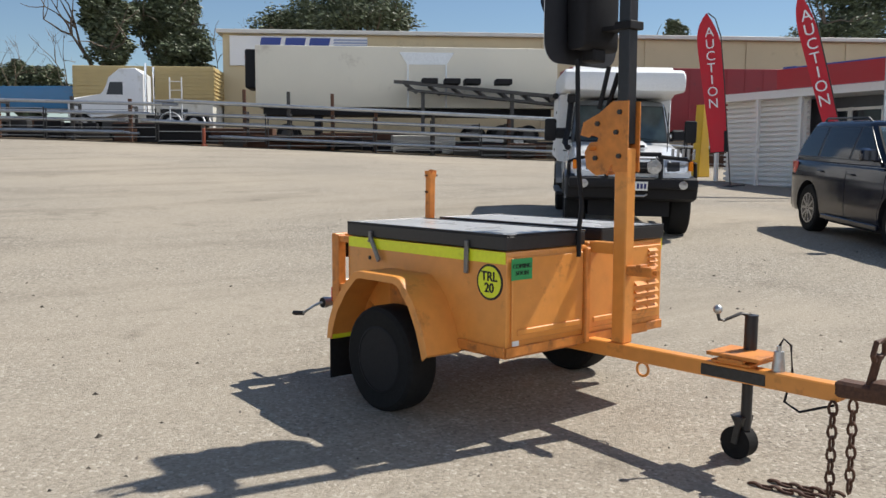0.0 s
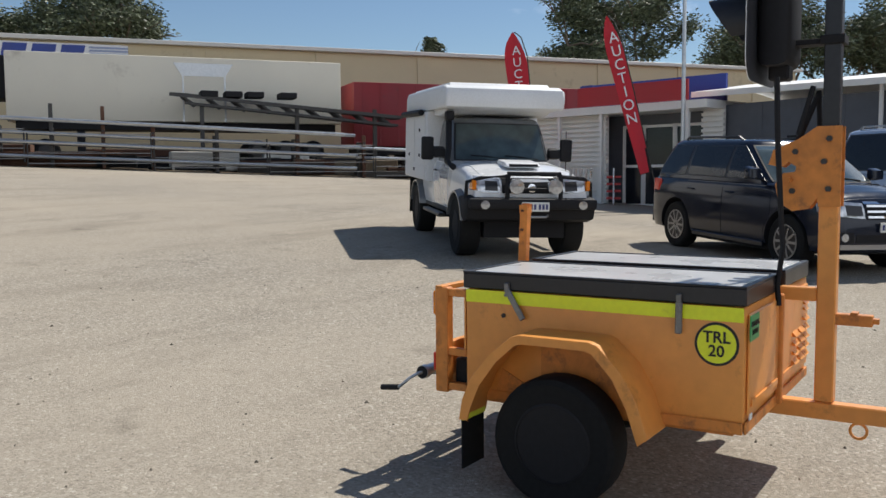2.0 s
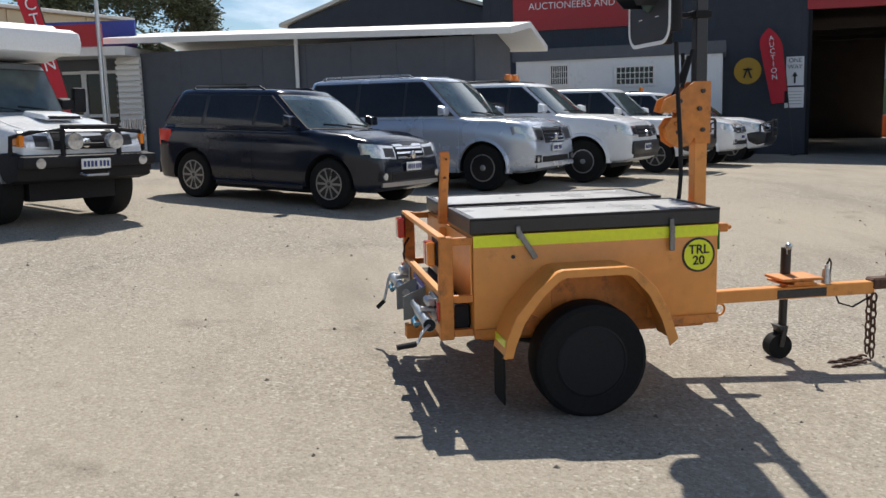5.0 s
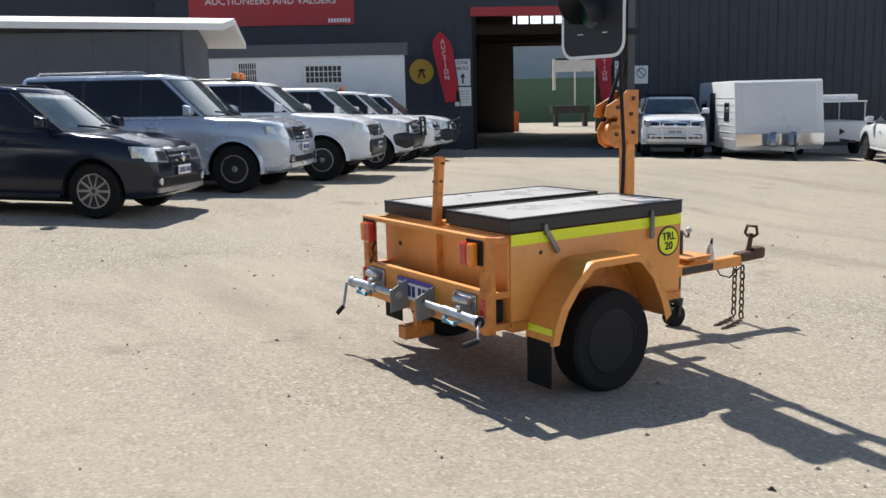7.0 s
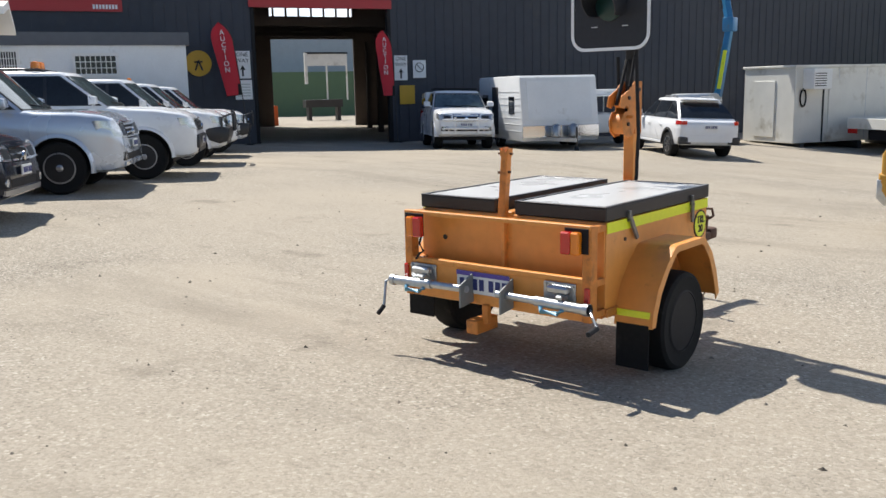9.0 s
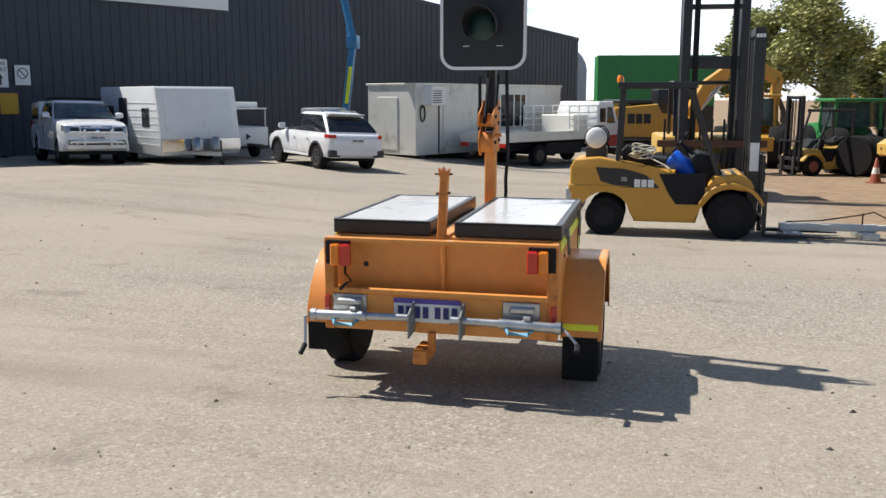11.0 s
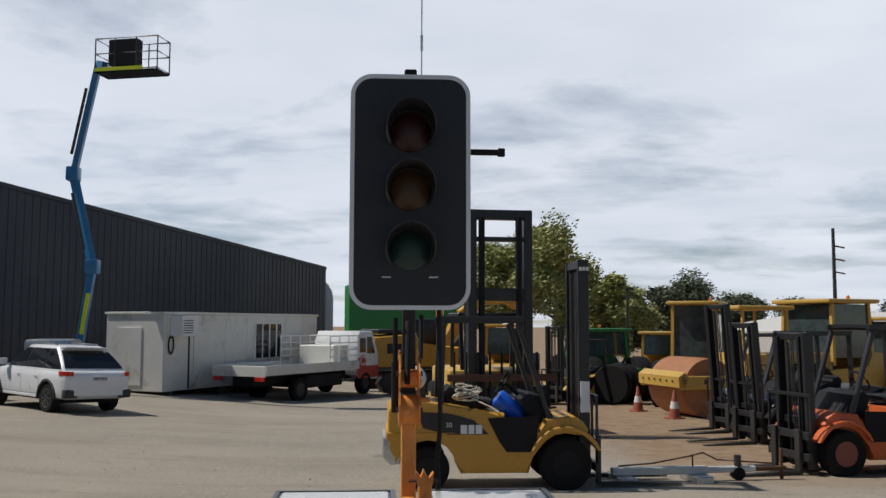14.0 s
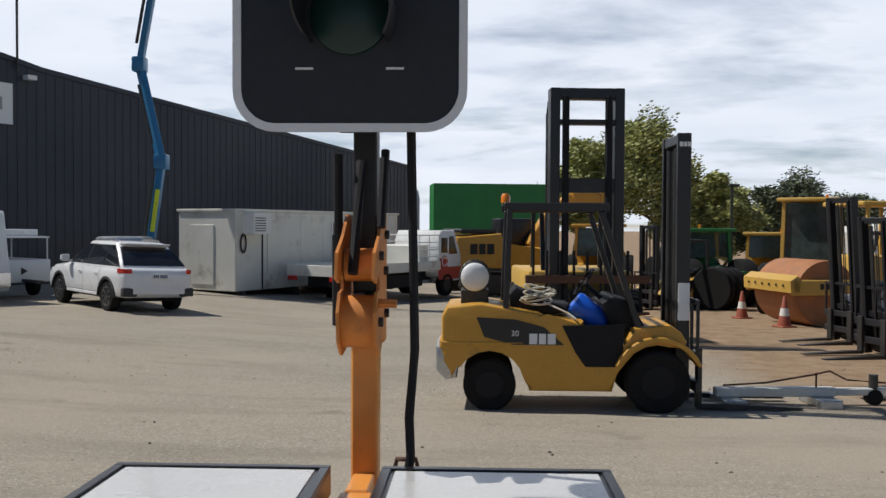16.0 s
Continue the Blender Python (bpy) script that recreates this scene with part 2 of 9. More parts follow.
M["leaf"] = material("gum_leaves", (0.095, 0.115, 0.06), rough=0.6, vary=0.25, patch=0.5, island=0.5)
M["leaf_light"] = material("light_leaves", (0.33, 0.34, 0.115), rough=0.6, vary=0.25, patch=0.5, island=0.5)
M["signal_black"] = material("signal_board_black", (0.019, 0.020, 0.025), rough=0.55, vary=0.15)
M["lens_red"] = material("unlit_red_lens", (0.036, 0.006, 0.006), rough=0.4, vary=0.1)
M["lens_amber"] = material("unlit_amber_lens", (0.07, 0.032, 0.009), rough=0.4, vary=0.1)
M["lens_green"] = material("unlit_green_lens", (0.006, 0.034, 0.031), rough=0.4, vary=0.1)
M["rope"] = material("pale_rope", (0.62, 0.58, 0.48), rough=0.9, vary=0.2)
M["cone"] = material("cone_orange", (0.28, 0.065, 0.03), rough=0.6, vary=0.1, dirt=(0.3, 0.15, 0.1), dirt_amount=0.3)
M["brick_red"] = material("red_brown_wall", (0.27, 0.09, 0.06), rough=0.8, vary=0.12)
M["interior"] = material("shed_interior", (0.16, 0.13, 0.12), rough=0.8, vary=0.15)
M["wire"] = material("galvanised_wire", (0.3, 0.3, 0.3), rough=0.5, metal=0.5, vary=0.1)
M["skid"] = material("dark_skid", (0.05, 0.05, 0.05), rough=0.7, vary=0.2)
M["pipe_steel"] = material("grey_pipe_steel", (0.27, 0.29, 0.32), rough=0.45, metal=0.5, vary=0.2, patch=0.4)

# ---- building helpers ----
def mesh_from(bm, name):
    bmesh.ops.recalc_face_normals(bm, faces=bm.faces)
    me = bpy.data.meshes.new(name)
    bm.to_mesh(me)
    bm.free()
    return me


def part(name, bm, mat, parent, label="", sharp=35, world=False):
    """Links a bmesh as one mesh object under a thing or a part (parent None: a thing of its own)."""
    me = mesh_from(bm, name)
    me.materials.append(M[mat] if isinstance(mat, str) else mat)
    me.shade_smooth()
    me.set_sharp_from_angle(angle=radians(sharp))
    ob = new(name, me)
    if parent is not None:
        ob.parent = parent
        if world:
            chain = [parent]
            while chain[-1].parent is not None:
                chain.append(chain[-1].parent)
            m = Matrix()
            for o in chain[::-1]:
                m = m @ o.matrix_parent_inverse @ o.matrix_basis if o.parent is not None else o.matrix_basis.copy()
            ob.matrix_parent_inverse = m.inverted()
    return tagged(ob, label) if label else ob


def thing(name, label, category, m=None, group="", kind=""):
    ob = new(name)
    ob.empty_display_size = 0.2
    ob.matrix_basis = m if m is not None else Matrix()
    return tagged(ob, label, category, group, kind)


def cube(bm, x0, x1, y0, y1, z0, z1, b=0.0, seg=1):
    vs = [bm.verts.new((x, y, z)) for x in (x0, x1) for y in (y0, y1) for z in (z0, z1)]
    fs = [bm.faces.new([vs[i] for i in q]) for q in ((0, 1, 3, 2), (4, 6, 7, 5), (0, 4, 5, 1), (2, 3, 7, 6), (0, 2, 6, 4), (1, 5, 7, 3))]
    if b:
        es = list({e for f in fs for e in f.edges})
        bmesh.ops.bevel(bm, geom=es, offset=b, segments=seg, affect="EDGES", profile=0.5)
    return vs


def rod(bm, p0, p1, r, n=10, r2=None, caps=True):
    p0, p1 = Vector(p0), Vector(p1)
    q = (p1 - p0).to_track_quat("Z", "Y")
    r2 = r if r2 is None else r2
    a = [bm.verts.new(p0 + q @ Vector((r * math.cos(2 * math.pi * i / n), r * math.sin(2 * math.pi * i / n), 0))) for i in range(n)]
    b = [bm.verts.new(p1 + q @ Vector((r2 * math.cos(2 * math.pi * i / n), r2 * math.sin(2 * math.pi * i / n), 0))) for i in range(n)]
    for i in range(n):
        bm.faces.new((a[i], a[(i + 1) % n], b[(i + 1) % n], b[i]))
    if caps:
        bm.faces.new(a[::-1])
        bm.faces.new(b)


def tube(bm, pts, r, n=8, closed=False):
    """A round bar along a line of points."""
    pts = [Vector(p) for p in pts]
    rings = []
    count = len(pts)
    for i, p in enumerate(pts):
        a = pts[(i - 1) % count] if closed or i else p
        b = pts[(i + 1) % count] if closed or i < count - 1 else p
        d = (b - a).normalized()
        q = d.to_track_quat("Z", "Y")
        rings.append([bm.verts.new(p + q @ Vector((r * math.cos(2 * math.pi * k / n), r * math.sin(2 * math.pi * k / n), 0))) for k in range(n)])
    for i in range(count if closed else count - 1):
        ra, rb = rings[i], rings[(i + 1) % count]
        off = min(range(n), key=lambda o: (ra[0].co - rb[o].co).length)
        for k in range(n):
            bm.faces.new((ra[k], ra[(k + 1) % n], rb[(k + 1 + off) % n], rb[(k + off) % n]))
    if not closed:
        bm.faces.new(rings[0][::-1])
        bm.faces.new(rings[-1])


def bar(bm, p0, p1, w, h, b=0.0):
    """A rectangular bar between two points, h up and w across."""
    p0, p1 = Vector(p0), Vector(p1)
    d = (p1 - p0).normalized()
    up = Vector((0, 0, 1)) if abs(d.z) < 0.95 else Vector((0, 1, 0))
    s = d.cross(up).normalized()
    u = s.cross(d)
    vs = [bm.verts.new(p + s * (i * w / 2) + u * (j * h / 2)) for p in (p0, p1) for i, j in ((-1, -1), (1, -1), (1, 1), (-1, 1))]
    fs = [bm.faces.new([vs[i] for i in q]) for q in ((0, 1, 2, 3), (7, 6, 5, 4), (0, 4, 5, 1), (1, 5, 6, 2), (2, 6, 7, 3), (3, 7, 4, 0))]
    if b:
        bmesh.ops.bevel(bm, geom=list({e for f in fs for e in f.edges}), offset=b, segments=1, affect="EDGES")


def prism(bm, pts, axis, a, b, bevel=0.0, seg=2, warp=None):
    """A flat outline pushed along an axis from a to b. Outline in (y, z), (x, z) or (x, y)."""
    def at(u, v, w):
        p = {"x": (w, u, v), "y": (u, w, v), "z": (u, v, w)}[axis]
        return warp(Vector(p)) if warp else Vector(p)
    lo = [bm.verts.new(at(u, v, a)) for u, v in pts]
    hi = [bm.verts.new(at(u, v, b)) for u, v in pts]
    n = len(pts)
    f0, f1 = bm.faces.new(lo), bm.faces.new(hi[::-1])
    for i in range(n):
        bm.faces.new((lo[i], lo[(i + 1) % n], hi[(i + 1) % n], hi[i]))
    if bevel:
        bmesh.ops.bevel(bm, geom=list(f0.edges) + list(f1.edges), offset=bevel, segments=seg, affect="EDGES", profile=0.5)


def lathe(bm, prof, c, axis="y", n=24):
    """A turned shape: (radius, along) pairs round an axis through c."""
    rings = []
    for r, h in prof:
        ring = []
        for i in range(n):
            a = 2 * math.pi * i / n
            u, v = r * math.cos(a), r * math.sin(a)
            p = {"y": (u, h, v), "x": (h, u, v), "z": (u, v, h)}[axis]
            ring.append(bm.verts.new(Vector(c) + Vector(p)))
        rings.append(ring)
    for a, b in zip(rings, rings[1:]):
        for i in range(n):
            bm.faces.new((a[i], a[(i + 1) % n], b[(i + 1) % n], b[i]))
    bm.faces.new(rings[0][::-1])
    bm.faces.new(rings[-1])


def ball(bm, c, r, sx=1, sy=1, sz=1, u=12, v=8):
    made = bmesh.ops.create_uvsphere(bm, u_segments=u, v_segments=v, radius=r)
    for p in made["verts"]:
        p.co = Vector((p.co.x * sx, p.co.y * sy, p.co.z * sz)) + Vector(c)


def quad(bm, a, b, c, d, thick=0.006):
    """A thin plate with the four corners given, thickened behind."""
    pts = [Vector(p) for p in (a, b, c, d)]
    n = (pts[1] - pts[0]).cross(pts[3] - pts[0]).normalized()
    f = [bm.verts.new(p) for p in pts]
    k = [bm.verts.new(p - n * thick) for p in pts]
    bm.faces.new(f)
    bm.faces.new(k[::-1])
    for i in range(4):
        bm.faces.new((f[i], k[i], k[(i + 1) % 4], f[(i + 1) % 4]))


def poly(bm, pts, thick=0.006):
    pts = [Vector(p) for p in pts]
    n = Vector((0, 0, 0))
    for i in range(len(pts)):
        n += pts[i].cross(pts[(i + 1) % len(pts)])
    n.normalize()
    f = [bm.verts.new(p + n * thick / 2) for p in pts]
    k = [bm.verts.new(p - n * thick / 2) for p in pts]
    bm.faces.new(f)
    bm.faces.new(k[::-1])
    for i in range(len(pts)):
        j = (i + 1) % len(pts)
        bm.faces.new((f[i], k[i], k[j], f[j]))


def words(name, text, size, m, mat, parent, label="", depth=0.002, align="CENTER", space=1.0, bold=0.0):
    """Letters as a mesh, in the plane of the pose m: right is its x, up its y."""
    cu = bpy.data.curves.new(name, "FONT")
    cu.body = text
    cu.size = size
    cu.align_x, cu.align_y = align, "CENTER"
    cu.extrude = depth
    cu.offset = bold
    cu.space_character = space
    cu.resolution_u = 3
    tmp = new(name, cu)
    bpy.context.view_layer.update()
    me = bpy.data.meshes.new_from_object(tmp.evaluated_get(bpy.context.evaluated_depsgraph_get()))
    bpy.data.objects.remove(tmp)
    bpy.data.curves.remove(cu)
    me.transform(m)
    me.materials.clear()
    me.materials.append(M[mat])
    ob = new(name, me)
    ob.parent = parent
    return tagged(ob, label) if label else ob


def facing(p, right, up=(0, 0, 1)):
    """The pose of a sign at p, whose x runs along right and y along up."""
    r, u = Vector(right).normalized(), Vector(up).normalized()
    n = r.cross(u)
    m = Matrix((r, u, n)).transposed().to_4x4()
    return Matrix.Translation(p) @ m


def emblem(size, m, mat, parent):
    """A maker's mark as three plain blocks in the plane of the pose m."""
    bm = bmesh.new()
    for k in (-1, 0, 1):
        x, w = k * size * 0.62, size * (0.27 if k else 0.24)
        cube(bm, x - w, x + w, -size * 0.36, size * 0.36, -0.002, 0.002)
    bm.transform(m)
    return part("emblem", bm, mat, parent)


def smooth(a, b, x):
    t = min(1.0, max(0.0, (x - a) / (b - a)))
    return t * t * (3 - 2 * t)


def ground_z(x, y):
    """The yard falls gently to the south and rises to the fence in the north."""
    base = float(np.interp(y, [-60, -25, -13, -4, 0, 3.95, 10, 20, 40, 90], [-1.6, -0.95, -0.6, -0.33, -0.19, 0, 0.32, 0.9, 2.2, 3.2]))
    east = float(np.interp(y, [-25, -15, -8, -2, 1, 4, 10, 40], [0.48, 0.38, 0.41, 0.40, 0.32, 0.21, 0.14, 0.16]))
    return base + smooth(5, 14, x) * east


def stand(x, y, heading, lift=0.0):
    """A pose on the ground, level, with local x towards heading (degrees)."""
    return pose(x, y, ground_z(x, y) + lift, 0, 0, heading)



def park(x, y, heading):
    """A pose on the ground that follows its slope under a car's wheels."""
    a = radians(heading)
    f, l = Vector((math.cos(a), math.sin(a), 0)), Vector((-math.sin(a), math.cos(a), 0))
    at = lambda d: ground_z(x + d.x, y + d.y)
    ends = (at(f * 1.4), at(f * -1.4), at(l * 0.75), at(l * -0.75))
    return pose(x, y, sum(ends) / 4, math.degrees(math.atan2(ends[2] - ends[3], 1.5)), -math.degrees(math.atan2(ends[0] - ends[1], 2.8)), heading)

# ---- ground ----
def ground_material():
    m = bpy.data.materials.new("worn_asphalt")
    m.use_nodes = True
    t = m.node_tree
    b = t.nodes["Principled BSDF"]
    b.inputs["Roughness"].default_value = 0.86
    b.inputs["Specular IOR Level"].default_value = 0.12
    co = t.nodes.new("ShaderNodeTexCoord")

    def noise_node(scale, detail=5, rough=0.6, stretch=None):
        n = t.nodes.new("ShaderNodeTexNoise")
        n.inputs["Scale"].default_value = scale
        n.inputs["Detail"].default_value = detail
        n.inputs["Roughness"].default_value = rough
        if stretch:
            mp = t.nodes.new("ShaderNodeMapping")
            mp.inputs["Scale"].default_value = stretch
            mp.inputs["Rotation"].default_value = (0, 0, 0.7)
            t.links.new(co.outputs["Object"], mp.inputs[0])
            t.links.new(mp.outputs[0], n.inputs["Vector"])
        else:
            t.links.new(co.outputs["Object"], n.inputs["Vector"])
        return n.outputs["Fac"]

    def ramp(value, a, c, lo=0.0, hi=1.0):
        r = t.nodes.new("ShaderNodeMapRange")
        r.inputs["From Min"].default_value, r.inputs["From Max"].default_value = a, c
        r.inputs["To Min"].default_value, r.inputs["To Max"].default_value = lo, hi
        t.links.new(value, r.inputs["Value"])
        return r.outputs[0]

    def mix(f, a, c):
        n = t.nodes.new("ShaderNodeMixRGB")
        t.links.new(f, n.inputs[0])
        for k, v in ((1, a), (2, c)):
            if isinstance(v, tuple):
                n.inputs[k].default_value = (*v, 1)
            else:
                t.links.new(v, n.inputs[k])
        return n.outputs[0]

    def math_node(op, a, c):
        n = t.nodes.new("ShaderNodeMath")
        n.operation = op
        for k, v in enumerate((a, c)):
            if isinstance(v, float):
                n.inputs[k].default_value = v
            else:
                t.links.new(v, n.inputs[k])
        return n.outputs[0]

    stones = t.nodes.new("ShaderNodeTexVoronoi")
    stones.inputs["Scale"].default_value = 62
    t.links.new(co.outputs["Object"], stones.inputs["Vector"])
    sep = t.nodes.new("ShaderNodeSeparateXYZ")
    t.links.new(stones.outputs["Color"], sep.inputs[0])
    speck = ramp(sep.outputs["X"], 0.0, 1.0)
    asphalt = mix(speck, (0.185, 0.166, 0.138), (0.37, 0.34, 0.292))
    pale = mix(ramp(sep.outputs["Y"], 0.90, 0.97), asphalt, (0.50, 0.47, 0.42))
    dark = mix(ramp(sep.outputs["Z"], 0.93, 0.99), pale, (0.10, 0.09, 0.08))
    broad = mix(ramp(noise_node(0.16, 6, 0.62), 0.36, 0.66), dark, mix(ramp(noise_node(60, 2), 0.3, 0.7), (0.30, 0.265, 0.215), (0.40, 0.36, 0.30)))
    streak = ramp(noise_node(0.5, 7, 0.7, (0.35, 1.5, 1.0)), 0.50, 0.72, 0.0, 0.5)
    worn = mix(streak, broad, (0.155, 0.138, 0.115))
    stain = ramp(noise_node(1.1, 6, 0.66), 0.60, 0.76, 0.0, 0.55)
    stained = mix(stain, worn, (0.10, 0.088, 0.072))
    place = t.nodes.new("ShaderNodeSeparateXYZ")
    t.links.new(co.outputs["Object"], place.inputs[0])
    edge = math_node("ADD", place.outputs["X"], math_node("MULTIPLY", noise_node(0.35, 6, 0.65), 5.0))
    edge = math_node("ADD", edge, math_node("MULTIPLY", place.outputs["Y"], 0.12))
    earth = mix(ramp(noise_node(2.5, 8, 0.7), 0.3, 0.72), (0.20, 0.135, 0.085), (0.36, 0.27, 0.185))
    south = ramp(place.outputs["Y"], -3.0, -5.5)
    west = ramp(edge, 2.0, 0.4)
    dirt = math_node("MULTIPLY", south, west)
    col = mix(dirt, stained, earth)
    north = ramp(math_node("ADD", place.outputs["Y"], math_node("MULTIPLY", place.outputs["X"], 0.68)), 45.0, 45.9)
    col = mix(north, col, mix(ramp(noise_node(3.0, 7), 0.35, 0.7), (0.045, 0.036, 0.028), (0.17, 0.135, 0.095)))
    warm = t.nodes.new("ShaderNodeVectorMath")
    warm.operation = "MULTIPLY"
    warm.inputs[1].default_value = (1.075, 1.05, 1.01)
    t.links.new(col, warm.inputs[0])
    t.links.new(warm.outputs[0], b.inputs["Base Color"])
    hgt = math_node("ADD", math_node("MULTIPLY", stones.outputs["Distance"], -0.55), noise_node(140, 4))
    hgt = math_node("ADD", hgt, math_node("MULTIPLY", noise_node(9, 5), 1.3))
    bp = t.nodes.new("ShaderNodeBump")
    bp.inputs["Strength"].default_value = 0.55
    bp.inputs["Distance"].default_value = 0.012
    t.links.new(hgt, bp.inputs["Height"])
    t.links.new(bp.outputs[0], b.inputs["Normal"])
    return m


def build_ground():
    def axis(lo, hi, step, far):
        near = list(np.arange(lo, hi + 0.01, step))
        out, d = [], step
        p = hi
        while p < far:
            d *= 1.35
            p += d
            out.append(p)
        back, d, p = [], step, lo
        while p > -far:
            d *= 1.35
            p -= d
            back.append(p)
        return back[::-1] + near + out
    xs, ys = axis(-12, 40, 0.8, 900), axis(-45, 46, 0.8, 900)
    verts = [(x, y, ground_z(x, y)) for y in ys for x in xs]
    n = len(xs)
    faces = [(j * n + i, j * n + i + 1, (j + 1) * n + i + 1, (j + 1) * n + i) for j in range(len(ys) - 1) for i in range(n - 1)]
    me = bpy.data.meshes.new("ground")
    me.from_pydata(verts, [], faces)
    me.shade_smooth()
    me.materials.append(ground_material())
    tagged(new("ground", me), "pale worn asphalt yard with dirt at its edge", "ground", kind="structure")


build_ground()


def loose_stones():
    """Grit, chips and crumbs of dirt scattered thinly over the yard."""
    rng = np.random.default_rng(11)
    pts, faces = [], []
    for k in range(2600):
        x, y = float(rng.uniform(-3.5, 12)), float(rng.uniform(-9, 12))
        r = float(rng.choice([0.006, 0.009, 0.013, 0.02], p=[0.45, 0.33, 0.17, 0.05]))
        z = ground_z(x, y)
        b = len(pts)
        for j in range(4):
            a = j * math.pi / 2 + float(rng.uniform(-0.5, 0.5))
            pts.append((x + r * math.cos(a) * float(rng.uniform(0.7, 1.5)), y + r * math.sin(a), z - 0.002))
        pts.append((x, y, z + r * float(rng.uniform(0.5, 1.0))))
        faces += [(b + j, b + (j + 1) % 4, b + 4) for j in range(4)]
    me = bpy.data.meshes.new("loose_stones")
    me.from_pydata(pts, [], faces)
    me.materials.append(material("grit", (0.17, 0.145, 0.115), rough=0.9, vary=0.3, island=0.75))
    tagged(new("loose_stones", me), "loose grit and small stones scattered on asphalt", "stones", kind="stuff")


loose_stones()

# ---- the traffic signal trailer ----
def build_trailer():
    T = thing("signal_trailer", "orange steel box trailer carrying a portable traffic signal", "trailer", pose(3.745, 4.2, ground_z(3.745, 4.2)))
    XR, XL, YF, YB = 3.105, 4.385, 3.462, 4.76
    Z0, Z1 = 0.40, 0.915

    def P(name, bm, mat, parent=T, label="", sharp=35):
        return part(name, bm, mat, parent, label, sharp, world=True)

    bm = bmesh.new()
    cube(bm, XR, XL, YF, YB, Z0, Z1, 0.012, 2)
    body = P("body", bm, "orange", T, "orange painted steel box with scuffs")
    bm = bmesh.new()
    for x in (XR - 0.006, XL + 0.006):
        cube(bm, x - 0.006, x + 0.006, YF, YB, Z0 - 0.004, Z0 + 0.045, 0.004)
    cube(bm, XR, XL, YF - 0.012, YF, Z0 - 0.004, Z0 + 0.045, 0.004)
    P("bottom_rail", bm, "orange_worn", body)
    # front of the box: two doors with louvres
    for x0, x1, nm in ((XR + 0.03, 3.67, "front_door"), (3.72, XL - 0.03, "front_door")):
        bm = bmesh.new()
        cube(bm, x0, x1, YF - 0.014, YF - 0.002, Z0 + 0.07, Z1 - 0.03, 0.005)
        cube(bm, x0 + 0.03, x1 - 0.03, YF - 0.022, YF - 0.013, Z0 + 0.10, Z0 + 0.13, 0.004)
        d = P(nm, bm, "orange", T)
        if x0 > 3.5:
            for col in (4.02, 4.16, 4.27):
                for k in range(5):
                    if col == 4.27 or k < 4:
                        bm = bmesh.new()
                        z = 0.53 + 0.045 * k
                        prism(bm, [(YF - 0.014, z), (YF - 0.014, z + 0.022), (YF - 0.034, z)], "x", col - 0.05, col + 0.05)
                        P("louvre", bm, "orange", d)
            for k in range(4):
                bm = bmesh.new()
                z = 0.76 + 0.03 * k
                prism(bm, [(YF - 0.014, z), (YF - 0.014, z + 0.016), (YF - 0.030, z)], "x", 4.23, 4.31)
                P("louvre", bm, "orange", d)
    bm = bmesh.new()
    cube(bm, 3.675, 3.712, YF - 0.03, YF, Z0, Z1 - 0.01, 0.006)
    P("door_post", bm, "orange_worn")
    # yellow band, latches, sticker and disc
    for x, s in ((XR, -1), (XL, 1)):
        bm = bmesh.new()
        cube(bm, min(x, x + s * 0.004), max(x, x + s * 0.004), YF + 0.004, YB - 0.004, 0.853, 0.912)
        P("reflective_band", bm, "yellow_tape", body, "yellow reflective tape band")
        for y, tilt in ((4.53, 0.085), (3.725, 0.0)):
            bm = bmesh.new()
            bar(bm, (x + s * 0.018, y, 0.925), (x + s * 0.02, y - tilt, 0.79), 0.016, 0.028, 0.004)
            bar(bm, (x + s * 0.014, y + 0.002, 0.955), (x + s * 0.014, y, 0.91), 0.02, 0.022, 0.003)
            rod(bm, (x, y, 0.90), (x + s * 0.03, y, 0.90), 0.008)
            P("latch", bm, "latch_steel", body, "grey steel over-centre latch")
    bm = bmesh.new()
    lathe(bm, [(0.090, 0.0), (0.090, -0.004)], (XR, 3.572, 0.758), "x", 40)
    disc = P("number_disc", bm, "ink", T, "round yellow unit number disc with black rim")
    bm = bmesh.new()
    lathe(bm, [(0.079, 0.0), (0.079, -0.0055)], (XR, 3.572, 0.758), "x", 40)
    P("disc_face", bm, "yellow_tape", disc)
    inv = T.matrix_basis.inverted()
    for txt, z in (("TRL", 0.785), ("20", 0.728)):
        words("lettering", txt, 0.066, inv @ facing((XR - 0.0065, 3.572, z), (0, -1, 0)), "ink", T, bold=0.0012)
    bm = bmesh.new()
    cube(bm, XR + 0.02, XR + 0.165, YF - 0.0185, YF - 0.0145, 0.775, 0.88)
    P("sticker", bm, "green_sticker", T, "green paper sticker")
    for txt, z in (("COMING", 0.842), ("SOON", 0.808)):
        words("lettering", txt, 0.032, inv @ facing((XR + 0.092, YF - 0.0195, z), (1, 0, 0)), "ink", T)
    bm = bmesh.new()
    cube(bm, XR + 0.03, XR + 0.075, YF - 0.0185, YF - 0.0145, 0.45, 0.475)
    P("maker_plate", bm, "plate", T)
    bm = bmesh.new()
    rod(bm, (XR - 0.006, 4.555, 0.80), (XR + 0.01, 4.555, 0.80), 0.011, 8)
    P("drain_hole", bm, "ink", body)
    bm = bmesh.new()
    rod(bm, (4.2, YB + 0.008, 0.745), (4.2, YB + 0.016, 0.745), 0.016, 10)
    P("drain_hole", bm, "ink", body)
